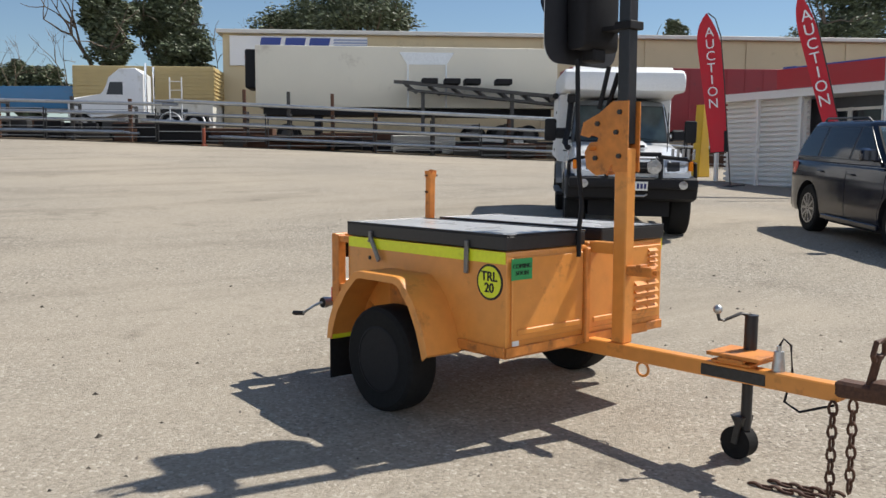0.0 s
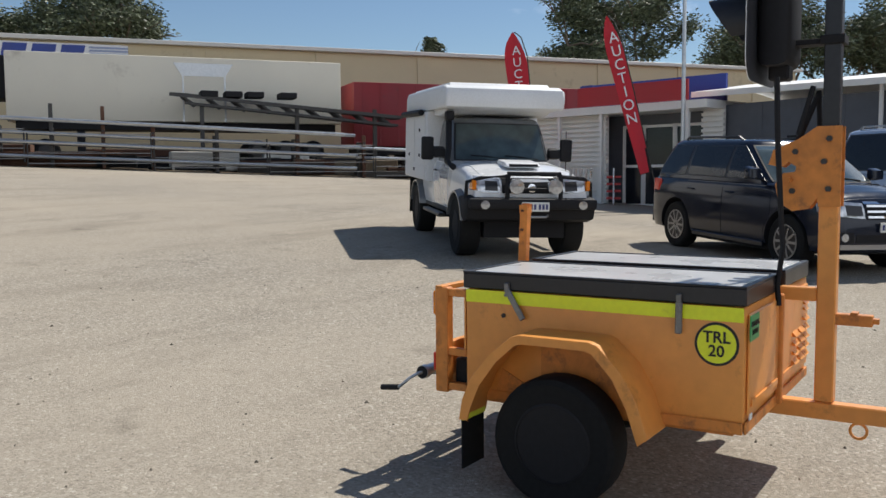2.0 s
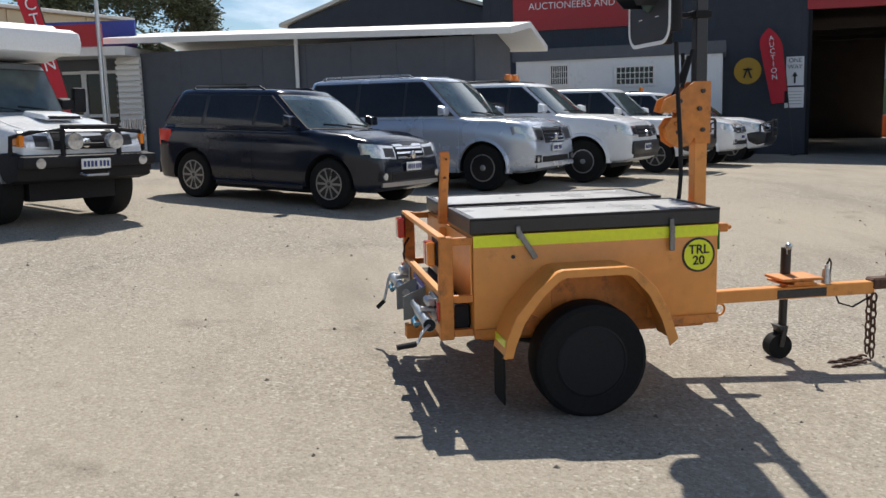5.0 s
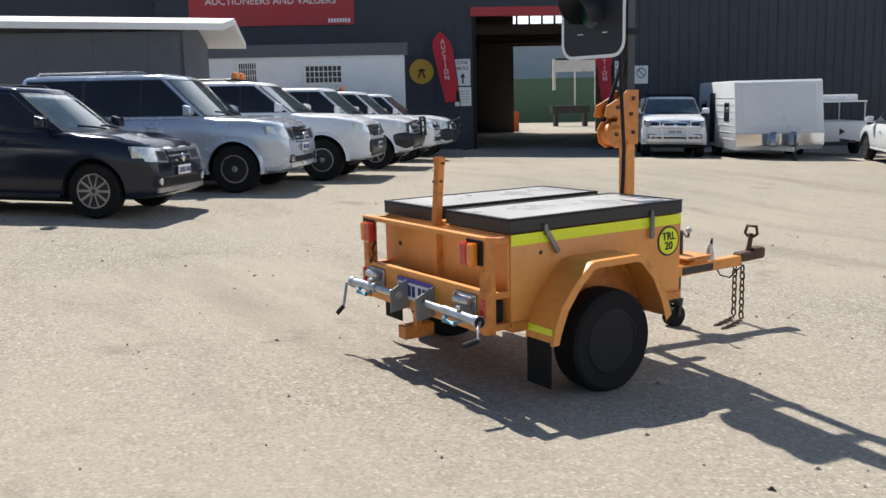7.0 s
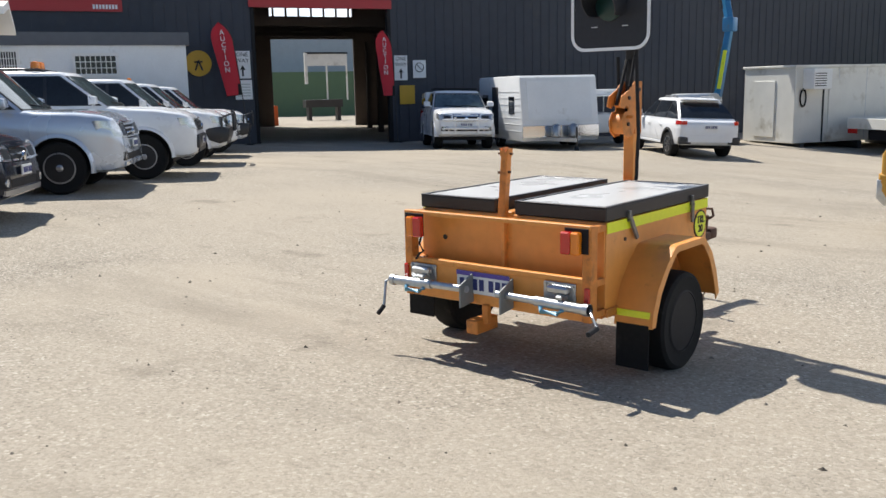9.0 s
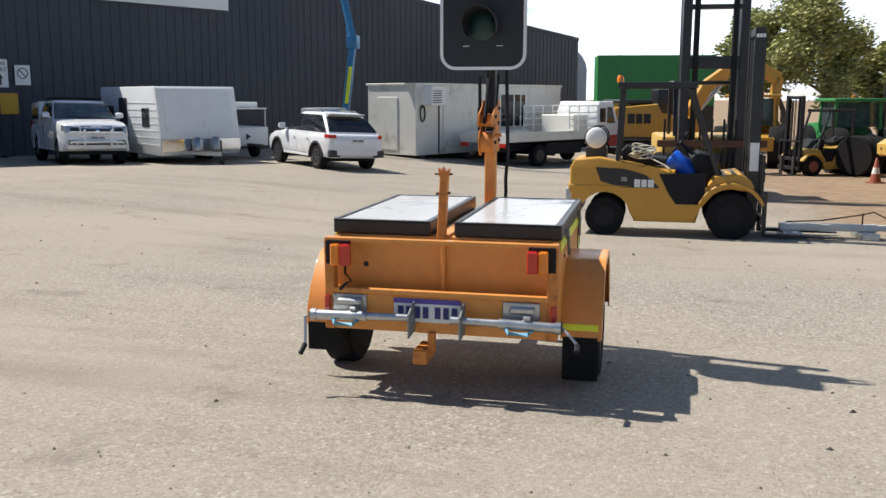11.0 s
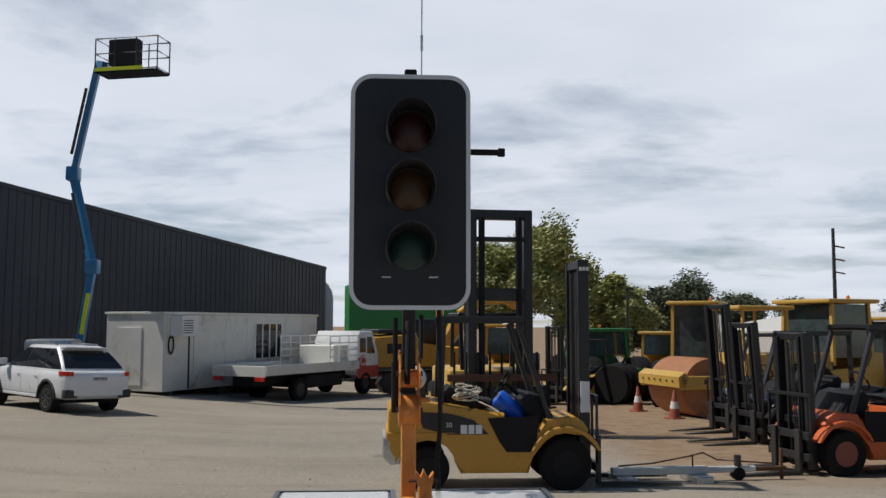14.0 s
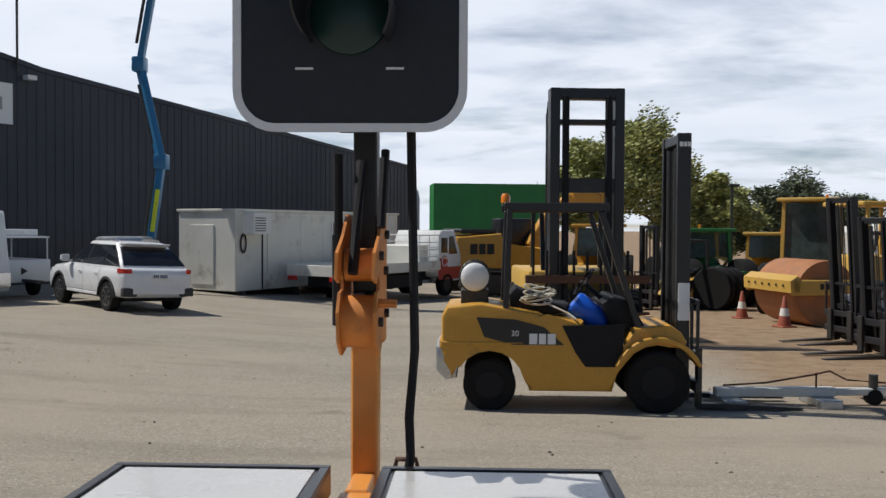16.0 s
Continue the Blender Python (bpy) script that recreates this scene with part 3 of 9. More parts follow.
    # the two lids; the panels' pale colour holds the sky's glare
    for x0, x1 in ((XR - 0.006, 3.69), (3.825, XL + 0.006)):
        bm = bmesh.new()
        cube(bm, x0, x1, YF - 0.006, YB + 0.012, 0.918, 0.992, 0.006)
        lid = P("lid", bm, "black_paint", T, "black framed hinged lid with a solar panel pale from sky glare")
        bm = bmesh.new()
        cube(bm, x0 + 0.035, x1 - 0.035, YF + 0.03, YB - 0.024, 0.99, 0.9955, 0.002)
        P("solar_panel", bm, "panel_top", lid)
        bm = bmesh.new()
        for a, b2, c, d2 in ((x0, x1, YF - 0.006, YF + 0.02), (x0, x1, YB - 0.014, YB + 0.012), (x0, x0 + 0.025, YF + 0.02, YB - 0.014), (x1 - 0.025, x1, YF + 0.02, YB - 0.014)):
            cube(bm, a, b2, c, d2, 0.989, 0.9985, 0.002)
        P("lid_edge", bm, "alloy_dark", lid)
    bm = bmesh.new()
    cube(bm, 3.715, 3.80, YF, YB, Z1 - 0.004, 0.93, 0.004)
    P("centre_channel", bm, "orange")
    # rear post
    bm = bmesh.new()
    bar(bm, (3.757, 4.79, 0.90), (3.745, 4.768, 1.255), 0.046, 0.046, 0.004)
    prism(bm, [(3.719, 1.25), (3.771, 1.25), (3.776, 1.295), (3.76, 1.275), (3.75, 1.30), (3.734, 1.27), (3.717, 1.292)], "y", 4.745, 4.791)
    post = P("rear_post", bm, "orange_worn", T, "rusty orange upright post with a broken top")
    bm = bmesh.new()
    rod(bm, (3.70, 4.768, 1.262), (3.80, 4.768, 1.262), 0.006, 6)
    P("pin", bm, "rust", post)
    bm = bmesh.new()
    rod(bm, (3.71, 4.775, 1.16), (3.79, 4.785, 1.155), 0.008, 6)
    P("pin", bm, "rust", post)
    # rear frame
    bm = bmesh.new()
    for x in (XR + 0.02, XL - 0.02):
        if x > 3.7:
            P("side_frame", bm, "orange_worn", T, "orange tube side frame")
            bm = bmesh.new()
        cube(bm, x - 0.028, x + 0.028, 4.86, 4.93, 0.40, 0.912, 0.005)
        for z in (0.888, 0.60, 0.43):
            cube(bm, x - 0.018, x + 0.018, YB, 4.862, z - 0.018, z + 0.018, 0.003)
    frame_ob = P("rear_frame", bm, "orange_worn", T, "orange tube rear guard frame")
    bm = bmesh.new()
    cube(bm, XR - 0.004, XL + 0.004, 4.892, 4.932, 0.893, 0.918, 0.003)
    P("top_rail", bm, "orange", frame_ob)
    bm = bmesh.new()
    cube(bm, XR + 0.045, XL - 0.045, 4.89, 4.925, 0.605, 0.635, 0.003)
    P("middle_rail", bm, "orange", frame_ob)
    bm = bmesh.new()
    cube(bm, XR + 0.045, XL - 0.045, 4.895, 4.917, 0.40, 0.606, 0.004)
    P("lower_panel", bm, "orange", frame_ob)
    bm = bmesh.new()
    cube(bm, XR + 0.005, XL - 0.005, YB + 0.004, YB + 0.012, 0.60, 0.90)
    cube(bm, 3.735, 3.757, YB + 0.012, YB + 0.05, 0.61, 0.88, 0.003)
    P("tail_panel", bm, "orange", body, "orange tailgate with streaks of rust")
    bm = bmesh.new()
    cube(bm, XR + 0.055, XL - 0.055, YB + 0.006, 4.855, 0.435, 0.56, 0.008)
    P("tray", bm, "black_matt", T, "black tray tucked behind the tail")
    # lamps
    for x, s in ((3.235, 1), (4.255, -1)):
        bm = bmesh.new()
        cube(bm, min(x - 0.125 * s, x + 0.02 * s), max(x - 0.125 * s, x + 0.02 * s), 4.931, 4.936, 0.768, 0.902, 0.002)
        back = P("lamp_mount", bm, "black_matt", T, "black scorched lamp mount")
        bm = bmesh.new()
        cube(bm, x - 0.005 * s - 0.03, x - 0.005 * s + 0.03, 4.935, 4.98, 0.765, 0.885, 0.008)
        P("tail_lamp", bm, "lamp_red", back, "red and amber tail lamp")
        bm = bmesh.new()
        xx = x - s * 0.062
        cube(bm, xx - 0.026, xx + 0.026, 4.935, 4.978, 0.765, 0.885, 0.008)
        P("indicator", bm, "lamp_amber", back)
        xe = XR if s > 0 else XL
        bm = bmesh.new()
        cube(bm, xe + s * 0.01 - 0.016, xe + s * 0.01 + 0.016, 4.93, 4.945, 0.50, 0.59, 0.004)
        P("reflector", bm, "lamp_red", frame_ob)
    bm = bmesh.new()
    tube(bm, [(4.28, 4.905, 0.76), (4.27, 4.935, 0.72), (4.23, 4.945, 0.68), (4.26, 4.945, 0.665), (4.30, 4.935, 0.625)], 0.007, 6)
    P("lamp_cable", bm, "black_matt", T)
    # number plate, its characters as plain bars
    bm = bmesh.new()
    cube(bm, 3.62, 3.995, 4.919, 4.925, 0.462, 0.592, 0.004)
    plate = P("number_plate", bm, "plate", T, "white number plate with a blue band")
    bm = bmesh.new()
    cube(bm, 3.62, 3.995, 4.924, 4.9275, 0.566, 0.592)
    P("plate_band", bm, "plate_blue", plate)
    for k in range(7):
        bm = bmesh.new()
        x = 3.955 - 0.047 * k - (0.02 if k > 3 else 0)
        cube(bm, x - 0.016, x + 0.016, 4.924, 4.9275, 0.485, 0.55)
        P("plate_bar", bm, "ink_blue", plate)
    # stowed corner legs: pipes, mounts, cranks
    for x_in, x_out, mount, s in ((3.66, 3.10, 3.29, -1), (3.87, 4.42, 4.25, 1)):
        leg = None
        bm = bmesh.new()
        rod(bm, (x_in, 4.99, 0.50), (x_in + s * 0.28, 4.99, 0.497), 0.021, 14)
        rod(bm, (x_in + s * 0.26, 4.99, 0.497), (x_out, 4.99, 0.49), 0.028, 14)
        rod(bm, (x_out, 4.99, 0.49), (x_out + s * 0.03, 4.99, 0.49), 0.034, 14)
        leg = P("corner_leg", bm, "zinc", T, "galvanised stowed stabiliser leg with a crank")
        bm = bmesh.new()
        cube(bm, mount - 0.10, mount + 0.10, 4.92, 4.93, 0.465, 0.60, 0.003)
        cube(bm, mount - 0.075, mount + 0.06, 4.929, 4.975, 0.545, 0.585, 0.01)
        cube(bm, mount - 0.06, mount - 0.02, 4.929, 5.005, 0.52, 0.545, 0.006)
        for dx in (-0.085, 0.085):
            rod(bm, (mount + dx, 4.93, 0.585), (mount + dx, 4.94, 0.585), 0.009, 6)
            rod(bm, (mount + dx, 4.93, 0.48), (mount + dx, 4.94, 0.48), 0.009, 6)
        P("clamp_plate", bm, "zinc", leg)
        bm = bmesh.new()
        tube(bm, [(mount - 0.07, 5.005, 0.475), (mount - 0.05, 5.03, 0.455), (mount + 0.05, 5.03, 0.455), (mount + 0.07, 5.005, 0.475)], 0.014, 8)
        P("locking_handle", bm, material_once("blue_handle", (0.16, 0.38, 0.52), 0.4), leg, "blue locking handle")
        bm = bmesh.new()
        e = x_out + s * 0.03
        if s < 0:
            tube(bm, [(e, 4.99, 0.49), (e - 0.012, 5.0, 0.488), (e - 0.045, 5.035, 0.465), (e - 0.085, 5.06, 0.432), (e - 0.09, 5.075, 0.425)], 0.008, 8)
        else:
            tube(bm, [(e, 4.99, 0.49), (e + 0.03, 5.015, 0.482), (e + 0.02, 5.045, 0.36), (e + 0.018, 5.055, 0.33)], 0.009, 8)
        P("crank", bm, "zinc", leg)
        bm = bmesh.new()
        rod(bm, (e - s * 0.004, 4.99, 0.49), (e + s * 0.004, 4.99, 0.49), 0.031, 14)
        P("end_cap", bm, "black_matt", leg)
        bm = bmesh.new()
        if s < 0:
            rod(bm, (e - 0.09, 5.07, 0.425), (e - 0.096, 5.165, 0.415), 0.014, 10)
        else:
            rod(bm, (e + 0.018, 5.05, 0.335), (e + 0.03, 5.095, 0.29), 0.014, 10)
        P("grip", bm, "black_matt", leg)
    for x in (3.88, 3.60):
        bm = bmesh.new()
        prism(bm, [(4.92, 0.415), (5.045, 0.40), (5.045, 0.53), (4.92, 0.585)], "x", x - 0.006, x + 0.006, 0.002, 1)
        P("leg_bracket", bm, material_once("dull_zinc", (0.21, 0.225, 0.22), 0.55), T, "grey steel bracket plate")
    bm = bmesh.new()
    cube(bm, 3.79, 3.87, 4.80, 5.005, 0.245, 0.325, 0.006)
    cube(bm, 3.76, 3.80, 4.905, 4.945, 0.30, 0.41, 0.004)
    P("hitch_receiver", bm, "orange_worn", T, "orange square hitch tube")
    # mudguards, tyres
    arch = [(4.665, 0.345), (4.648, 0.44), (4.60, 0.55), (4.50, 0.665), (4.40, 0.748), (4.365, 0.757), (4.04, 0.757), (4.0, 0.745), (3.90, 0.65), (3.83, 0.53), (3.78, 0.385)]
    for xi, xo in ((XR, 2.885), (XL, 4.605)):
        s = 1 if xo > xi else -1
        inner = [(4.22 + (y - 4.22) * 0.97, z - 0.013 if z > 0.36 else z) for y, z in arch]
        bm = bmesh.new()
        prism(bm, arch + inner[::-1], "x", min(xi, xo), max(xi, xo))
        g = P("mudguard", bm, "orange", T, "orange folded steel mudguard")
        bm = bmesh.new()
        lip = [(4.22 + (y - 4.22) * 0.90, z - 0.035 if z > 0.36 else z) for y, z in arch]
        prism(bm, arch + lip[::-1], "x", min(xo, xo + 0.008 * s), max(xo, xo + 0.008 * s), 0.002, 1)
        P("guard_lip", bm, "orange", g)
        bm = bmesh.new()
        prism(bm, [(4.36, 0.45), (4.36, 0.745), (4.05, 0.745), (3.85, 0.53), (3.85, 0.41), (4.6, 0.41), (4.56, 0.55)], "x", min(xi, xi + s * 0.006), max(xi, xi + s * 0.006))
        P("inner_guard", bm, "orange_worn", g)
        bm = bmesh.new()
        prism(bm, [(4.655, 0.345), (4.662, 0.345), (4.650, 0.405), (4.643, 0.405)], "x", min(xi, xo) + 0.01, max(xi, xo) - 0.01)
        P("reflective_strip", bm, "yellow_tape", g, "yellow reflective strip")
        bm = bmesh.new()
        cube(bm, min(xi, xo) + 0.012, max(xi, xo) - 0.012, 4.648, 4.656, 0.338, 0.432)
        P("reflective_strip", bm, "yellow_tape", g, "yellow reflective strip")
        if s > 0:
            bm = bmesh.new()
            cube(bm, xi + 0.01, xo, 4.655, 4.665, 0.19, 0.36, 0.003)
            P("mud_flap", bm, "rubber", g, "black rubber mud flap")
        else:
            bm = bmesh.new()
            cube(bm, xo + 0.012, xi - 0.012, 4.655, 4.665, 0.11, 0.36, 0.003)
            P("mud_flap", bm, "rubber", g, "black rubber mud flap")
        bm = bmesh.new()
        cube(bm, xo - 0.004 if s < 0 else xo - 0.004, xo + 0.01 if s > 0 else xo + 0.004, 4.17, 4.27, 0.722, 0.742, 0.002)
        P("side_marker", bm, "lamp_amber", g, "amber side marker lamp")
        xc = xi + s * 0.115
        wheel = wheel_part(T, (xc, 4.215, 0.292 + 0.0), 0.288, 0.18, 0.185, s, "x", "black_matt")
    bm = bmesh.new()
    cube(bm, 2.98, 4.51, 4.19, 4.24, 0.26, 0.31, 0.004)
    for x in (XR + 0.08, XL - 0.08):
        tube(bm, [(x, 3.80, 0.40), (x, 4.0, 0.345), (x, 4.215, 0.325), (x, 4.43, 0.345), (x, 4.63, 0.40)], 0.018, 6)
    P("axle", bm, "steel_dark", T, "black axle on leaf springs")
    bm = bmesh.new()
    cube(bm, XR + 0.05, XL - 0.05, YF + 0.05, YB - 0.05, 0.37, 0.405, 0.004)
    P("chassis", bm, "orange_worn", T)
    # drawbar with safety chains, jockey wheel, coupling
    CX = 3.745
    JX = CX + 0.135
    bm = bmesh.new()
    cube(bm, CX - 0.0375, CX + 0.0375, 2.10, 3.6, 0.345, 0.42, 0.006)
    draw = P("drawbar", bm, "orange", T, "orange square tube drawbar")
    bm = bmesh.new()
    cube(bm, CX - 0.042, CX + 0.042, 2.43, 2.757, 0.352, 0.405, 0.003)
    P("rating_label", bm, "steel_dark", draw, "dark worn rating label")
    bm = bmesh.new()
    ringpts = [(CX, 3.115 + 0.035 * math.cos(a), 0.305 + 0.035 * math.sin(a)) for a in np.linspace(0, 2 * math.pi, 14)[:-1]]
    tube(bm, ringpts, 0.007, 6, closed=True)
    P("lifting_ring", bm, "orange", draw)
    bm = bmesh.new()
    cube(bm, CX - 0.05, CX + 0.19, 2.50, 2.70, 0.425, 0.437, 0.003)
    cube(bm, CX - 0.05, CX + 0.17, 2.46, 2.726, 0.453, 0.470, 0.003)
    cube(bm, CX - 0.06, CX + 0.16, 2.53, 2.66, 0.437, 0.453, 0.002)
    P("clamp_bracket", bm, "orange_worn", draw)
    bm = bmesh.new()
    rod(bm, (JX, 2.615, 0.08), (JX, 2.605, 0.62), 0.026, 12)
    rod(bm, (JX, 2.605, 0.45), (JX, 2.603, 0.635), 0.031, 12)
    jock = P("jockey_wheel", bm, "black_paint", T, "black jockey wheel with a crank handle")
    bm = bmesh.new()
    tube(bm, [(JX, 2.605, 0.63), (JX - 0.05, 2.63, 0.645), (JX - 0.13, 2.67, 0.615), (JX - 0.155, 2.68, 0.62), (JX - 0.16, 2.685, 0.65)], 0.008, 8)
    P("crank", bm, "steel_dark", jock)
    bm = bmesh.new()
    ball(bm, (JX - 0.16, 2.685, 0.668), 0.022)
    P("knob", bm, "zinc", jock, "pale worn crank knob")
    zg = ground_z(JX, 2.64)
    bm = bmesh.new()
    rod(bm, (JX - 0.04, 2.645, zg + 0.078), (JX + 0.04, 2.645, zg + 0.078), 0.078, 22)
    P("castor", bm, "rubber", jock)
    bm = bmesh.new()
    prism(bm, [(2.60, 0.145), (2.67, 0.15), (2.64, 0.10), (2.61, 0.10)], "x", JX - 0.05, JX + 0.05, 0.004)
    for dx in (-0.05, 0.05):
        bar(bm, (JX + dx, 2.645, zg + 0.078), (JX + dx, 2.62, 0.14), 0.008, 0.03)
    P("fork", bm, "steel_dark", jock)
    bm = bmesh.new()
    rod(bm, (CX + 0.02, 2.40, 0.42), (CX + 0.02, 2.40, 0.51), 0.03, 12, 0.022)
    rod(bm, (CX + 0.02, 2.40, 0.51), (CX + 0.02, 2.40, 0.535), 0.012, 8)
    plug = P("plug", bm, "zinc", draw, "grey trailer plug")
    bm = bmesh.new()
    tube(bm, [(CX + 0.02, 2.40, 0.53), (CX + 0.02, 2.38, 0.57), (CX + 0.04, 2.355, 0.54), (CX + 0.05, 2.35, 0.42), (CX - 0.03, 2.34, 0.30), (CX - 0.05, 2.26, 0.275), (CX - 0.03, 2.12, 0.33)], 0.006, 6)
    P("plug_lead", bm, "black_matt", draw)
    bm = bmesh.new()
    cube(bm, CX - 0.045, CX + 0.045, 1.95, 2.12, 0.37, 0.44, 0.012)
    cube(bm, CX - 0.05, CX + 0.05, 1.84, 1.98, 0.37, 0.465, 0.025, 2)
    rod(bm, (CX, 1.99, 0.43), (CX, 1.96, 0.57), 0.018, 8)
    tube(bm, [(CX - 0.055, 1.96, 0.57), (CX - 0.04, 1.955, 0.625), (CX + 0.04, 1.955, 0.625), (CX + 0.055, 1.96, 0.57), (CX + 0.03, 1.965, 0.55), (CX - 0.03, 1.965, 0.55)], 0.012, 8, closed=True)
    P("coupling", bm, "rust", T, "rusty brown ball coupling with a handle")
    for cx, sx in ((CX - 0.04, -1), (CX + 0.04, 1)):
        y0 = 2.115 if sx < 0 else 2.075
        z = 0.345
        n = int((0.345 - ground_z(cx, y0)) / 0.05)
        first = None
        for k in range(n + 7):
            zz = z - 0.05 * k - 0.025
            gz = ground_z(cx, y0) + 0.012
            lie = zz < gz
            j = k - n + 1
            c = (cx + sx * 0.01, y0, zz) if not lie else (cx + sx * 0.01 - 0.012 * j, y0 + 0.042 * j, gz)
            bm = bmesh.new()
            pts = []
            for a in np.linspace(0, 2 * math.pi, 11)[:-1]:
                u, v = 0.018 * math.cos(a), 0.032 * math.sin(a)
                if lie:
                    pts.append((c[0] + u * (0.9 if k % 2 else 0.3), c[1] + v, c[2] + abs(u) * (0.2 if k % 2 else 0.8)))
                else:
                    pts.append((c[0] + (u if k % 2 else 0), c[1] + (0 if k % 2 else u), c[2] + v))
            tube(bm, pts, 0.0065, 6, closed=True)
            if first is None:
                first = P("safety_chain", bm, "rust", T, "rusty steel safety chain hanging to the ground")
            else:
                P("chain_link", bm, "rust", first)
    # mast: orange foot, hinge plates, black upper mast
    MX, MY = 3.758, 3.262
    bm = bmesh.new()
    cube(bm, MX - 0.0375, MX + 0.0375, MY - 0.04, MY + 0.04, 0.42, 1.42, 0.006)
    mast = P("mast_foot", bm, "orange", T, "orange square tube mast foot")
    bm = bmesh.new()
    cube(bm, MX - 0.03, MX + 0.03, MY + 0.04, YF, 0.875, 0.935, 0.004)
    P("mast_tie", bm, "orange", mast)
    bm = bmesh.new()
    cube(bm, MX - 0.025, MX + 0.025, MY - 0.19, MY - 0.03, 0.775, 0.825, 0.004)
    rod(bm, (MX, MY - 0.19, 0.80), (MX, MY - 0.215, 0.80), 0.014, 8)
    cube(bm, MX - 0.03, MX + 0.03, MY - 0.13, MY - 0.10, 0.82, 0.835, 0.002)
    P("rest_stub", bm, "orange_worn", mast)
    hinge = [(MY - 0.05, 1.30), (MY - 0.05, 1.655), (MY + 0.05, 1.655), (MY + 0.13, 1.60), (MY + 0.235, 1.555), (MY + 0.255, 1.49), (MY + 0.20, 1.475), (MY + 0.17, 1.50), (MY + 0.135, 1.48), (MY + 0.14, 1.455), (MY + 0.19, 1.45), (MY + 0.225, 1.40), (MY + 0.21, 1.32), (MY + 0.15, 1.28), (MY + 0.08, 1.29), (MY + 0.045, 1.34), (MY + 0.04, 1.30)]
    for x in (MX - 0.052, MX + 0.044):
        bm = bmesh.new()
        prism(bm, hinge, "x", x, x + 0.008)
        hp = P("hinge_plate", bm, "orange_worn", mast, "scuffed orange hinge plate")
        xo = x if x < MX else x + 0.008
        sg = -1 if x < MX else 1
        for y, z in ((MY, 1.60), (MY, 1.38), (MY + 0.14, 1.545), (MY + 0.15, 1.37), (MY + 0.02, 1.50)):
            bm = bmesh.new()
            rod(bm, (xo, y, z), (xo + sg * 0.012, y, z), 0.014, 6)
            P("bolt", bm, "steel_dark", hp)
    bm = bmesh.new()
    rod(bm, (MX - 0.05, MY + 0.13, 1.37), (MX + 0.05, MY + 0.13, 1.37), 0.07, 18)
    rod(bm, (MX - 0.04, MY + 0.12, 1.52), (MX + 0.04, MY + 0.12, 1.52), 0.045, 14)
    rod(bm, (MX - 0.045, MY + 0.16, 1.42), (MX - 0.10, MY + 0.16, 1.42), 0.012, 8)
    P("winch_drum", bm, "orange_worn", mast)
    bm = bmesh.new()
    cube(bm, MX - 0.033, MX + 0.033, MY - 0.035, MY + 0.035, 1.44, 2.98, 0.004)
    upper = P("mast_upper", bm, "black_paint", T, "black square tube upper mast")
    bm = bmesh.new()
    tube(bm, [(MX + 0.008, MY + 0.06, 1.80), (MX + 0.01, MY + 0.14, 1.60), (MX + 0.012, MY + 0.19, 1.50)], 0.014, 8)
    tube(bm, [(MX - 0.06, MY + 0.07, 1.83), (MX - 0.055, MY + 0.13, 1.62)], 0.012, 8)
    rod(bm, (MX + 0.07, MY + 0.05, 1.42), (MX + 0.07, MY + 0.07, 1.82), 0.012, 8)
    rod(bm, (MX + 0.07, MY + 0.05, 1.35), (MX + 0.07, MY + 0.06, 1.60), 0.018, 8)
    P("gas_strut", bm, "black_matt", mast)
    for z in (2.03, 2.75):
        bm = bmesh.new()
        cube(bm, MX - 0.05, MX + 0.06, MY - 0.05, MY + 0.05, z - 0.02, z + 0.02, 0.003)
        cube(bm, MX - 0.01, MX + 0.10, MY + 0.04, 3.56, z - 0.012, z + 0.012, 0.002)
        P("head_bracket", bm, "black_matt", upper)
    bm = bmesh.new()
    tube(bm, [(MX - 0.14, 3.47, 1.87), (MX - 0.145, 3.46, 1.6), (MX - 0.15, 3.44, 1.3), (MX - 0.135, 3.43, 1.12), (MX - 0.14, 3.44, 1.02), (MX - 0.13, 3.45, 0.95), (MX - 0.14, 3.44, 0.86)], 0.0125, 8)
    P("signal_cable", bm, "black_matt", T, "thick black hanging cable")
    # signal head: board with white edge, body, three lenses with visors
    HX, HY, HZ, HW, HH, R = 3.763, 3.57, 2.425, 0.290, 0.570, 0.105

    def rounded(w, h, r, k=7):
        out = []
        for cx, cz, a0 in ((w - r, h - r, 0), (-w + r, h - r, 90), (-w + r, -h + r, 180), (w - r, -h + r, 270)):
            out += [(cx + r * math.cos(radians(a0 + 90 * i / k)), cz + r * math.sin(radians(a0 + 90 * i / k))) for i in range(k + 1)]
        return [(HX + u, HZ + v) for u, v in out]

    bm = bmesh.new()
    prism(bm, rounded(HW, HH, R), "y", HY - 0.006, HY)
    board = P("target_board", bm, "signal_black", T, "black signal target board with a white rim")
    bm = bmesh.new()
    o, i2 = rounded(HW, HH, R), rounded(HW - 0.021, HH - 0.021, R - 0.021)
    k = len(o)
    fr = [bm.verts.new((u, HY + 0.004, v)) for u, v in o] + [bm.verts.new((u, HY + 0.004, v)) for u, v in i2]
    bk = [bm.verts.new((u, HY + 0.0005, v)) for u, v in o] + [bm.verts.new((u, HY + 0.0005, v)) for u, v in i2]
    for a in range(k):
        c = (a + 1) % k
        bm.faces.new((fr[a], fr[c], fr[k + c], fr[k + a]))
        bm.faces.new((bk[a], bk[c], fr[c], fr[a]))
        bm.faces.new((bk[k + a], fr[k + a], fr[k + c], bk[k + c]))
    P("white_rim", bm, "sign_white", board)
    bm = bmesh.new()
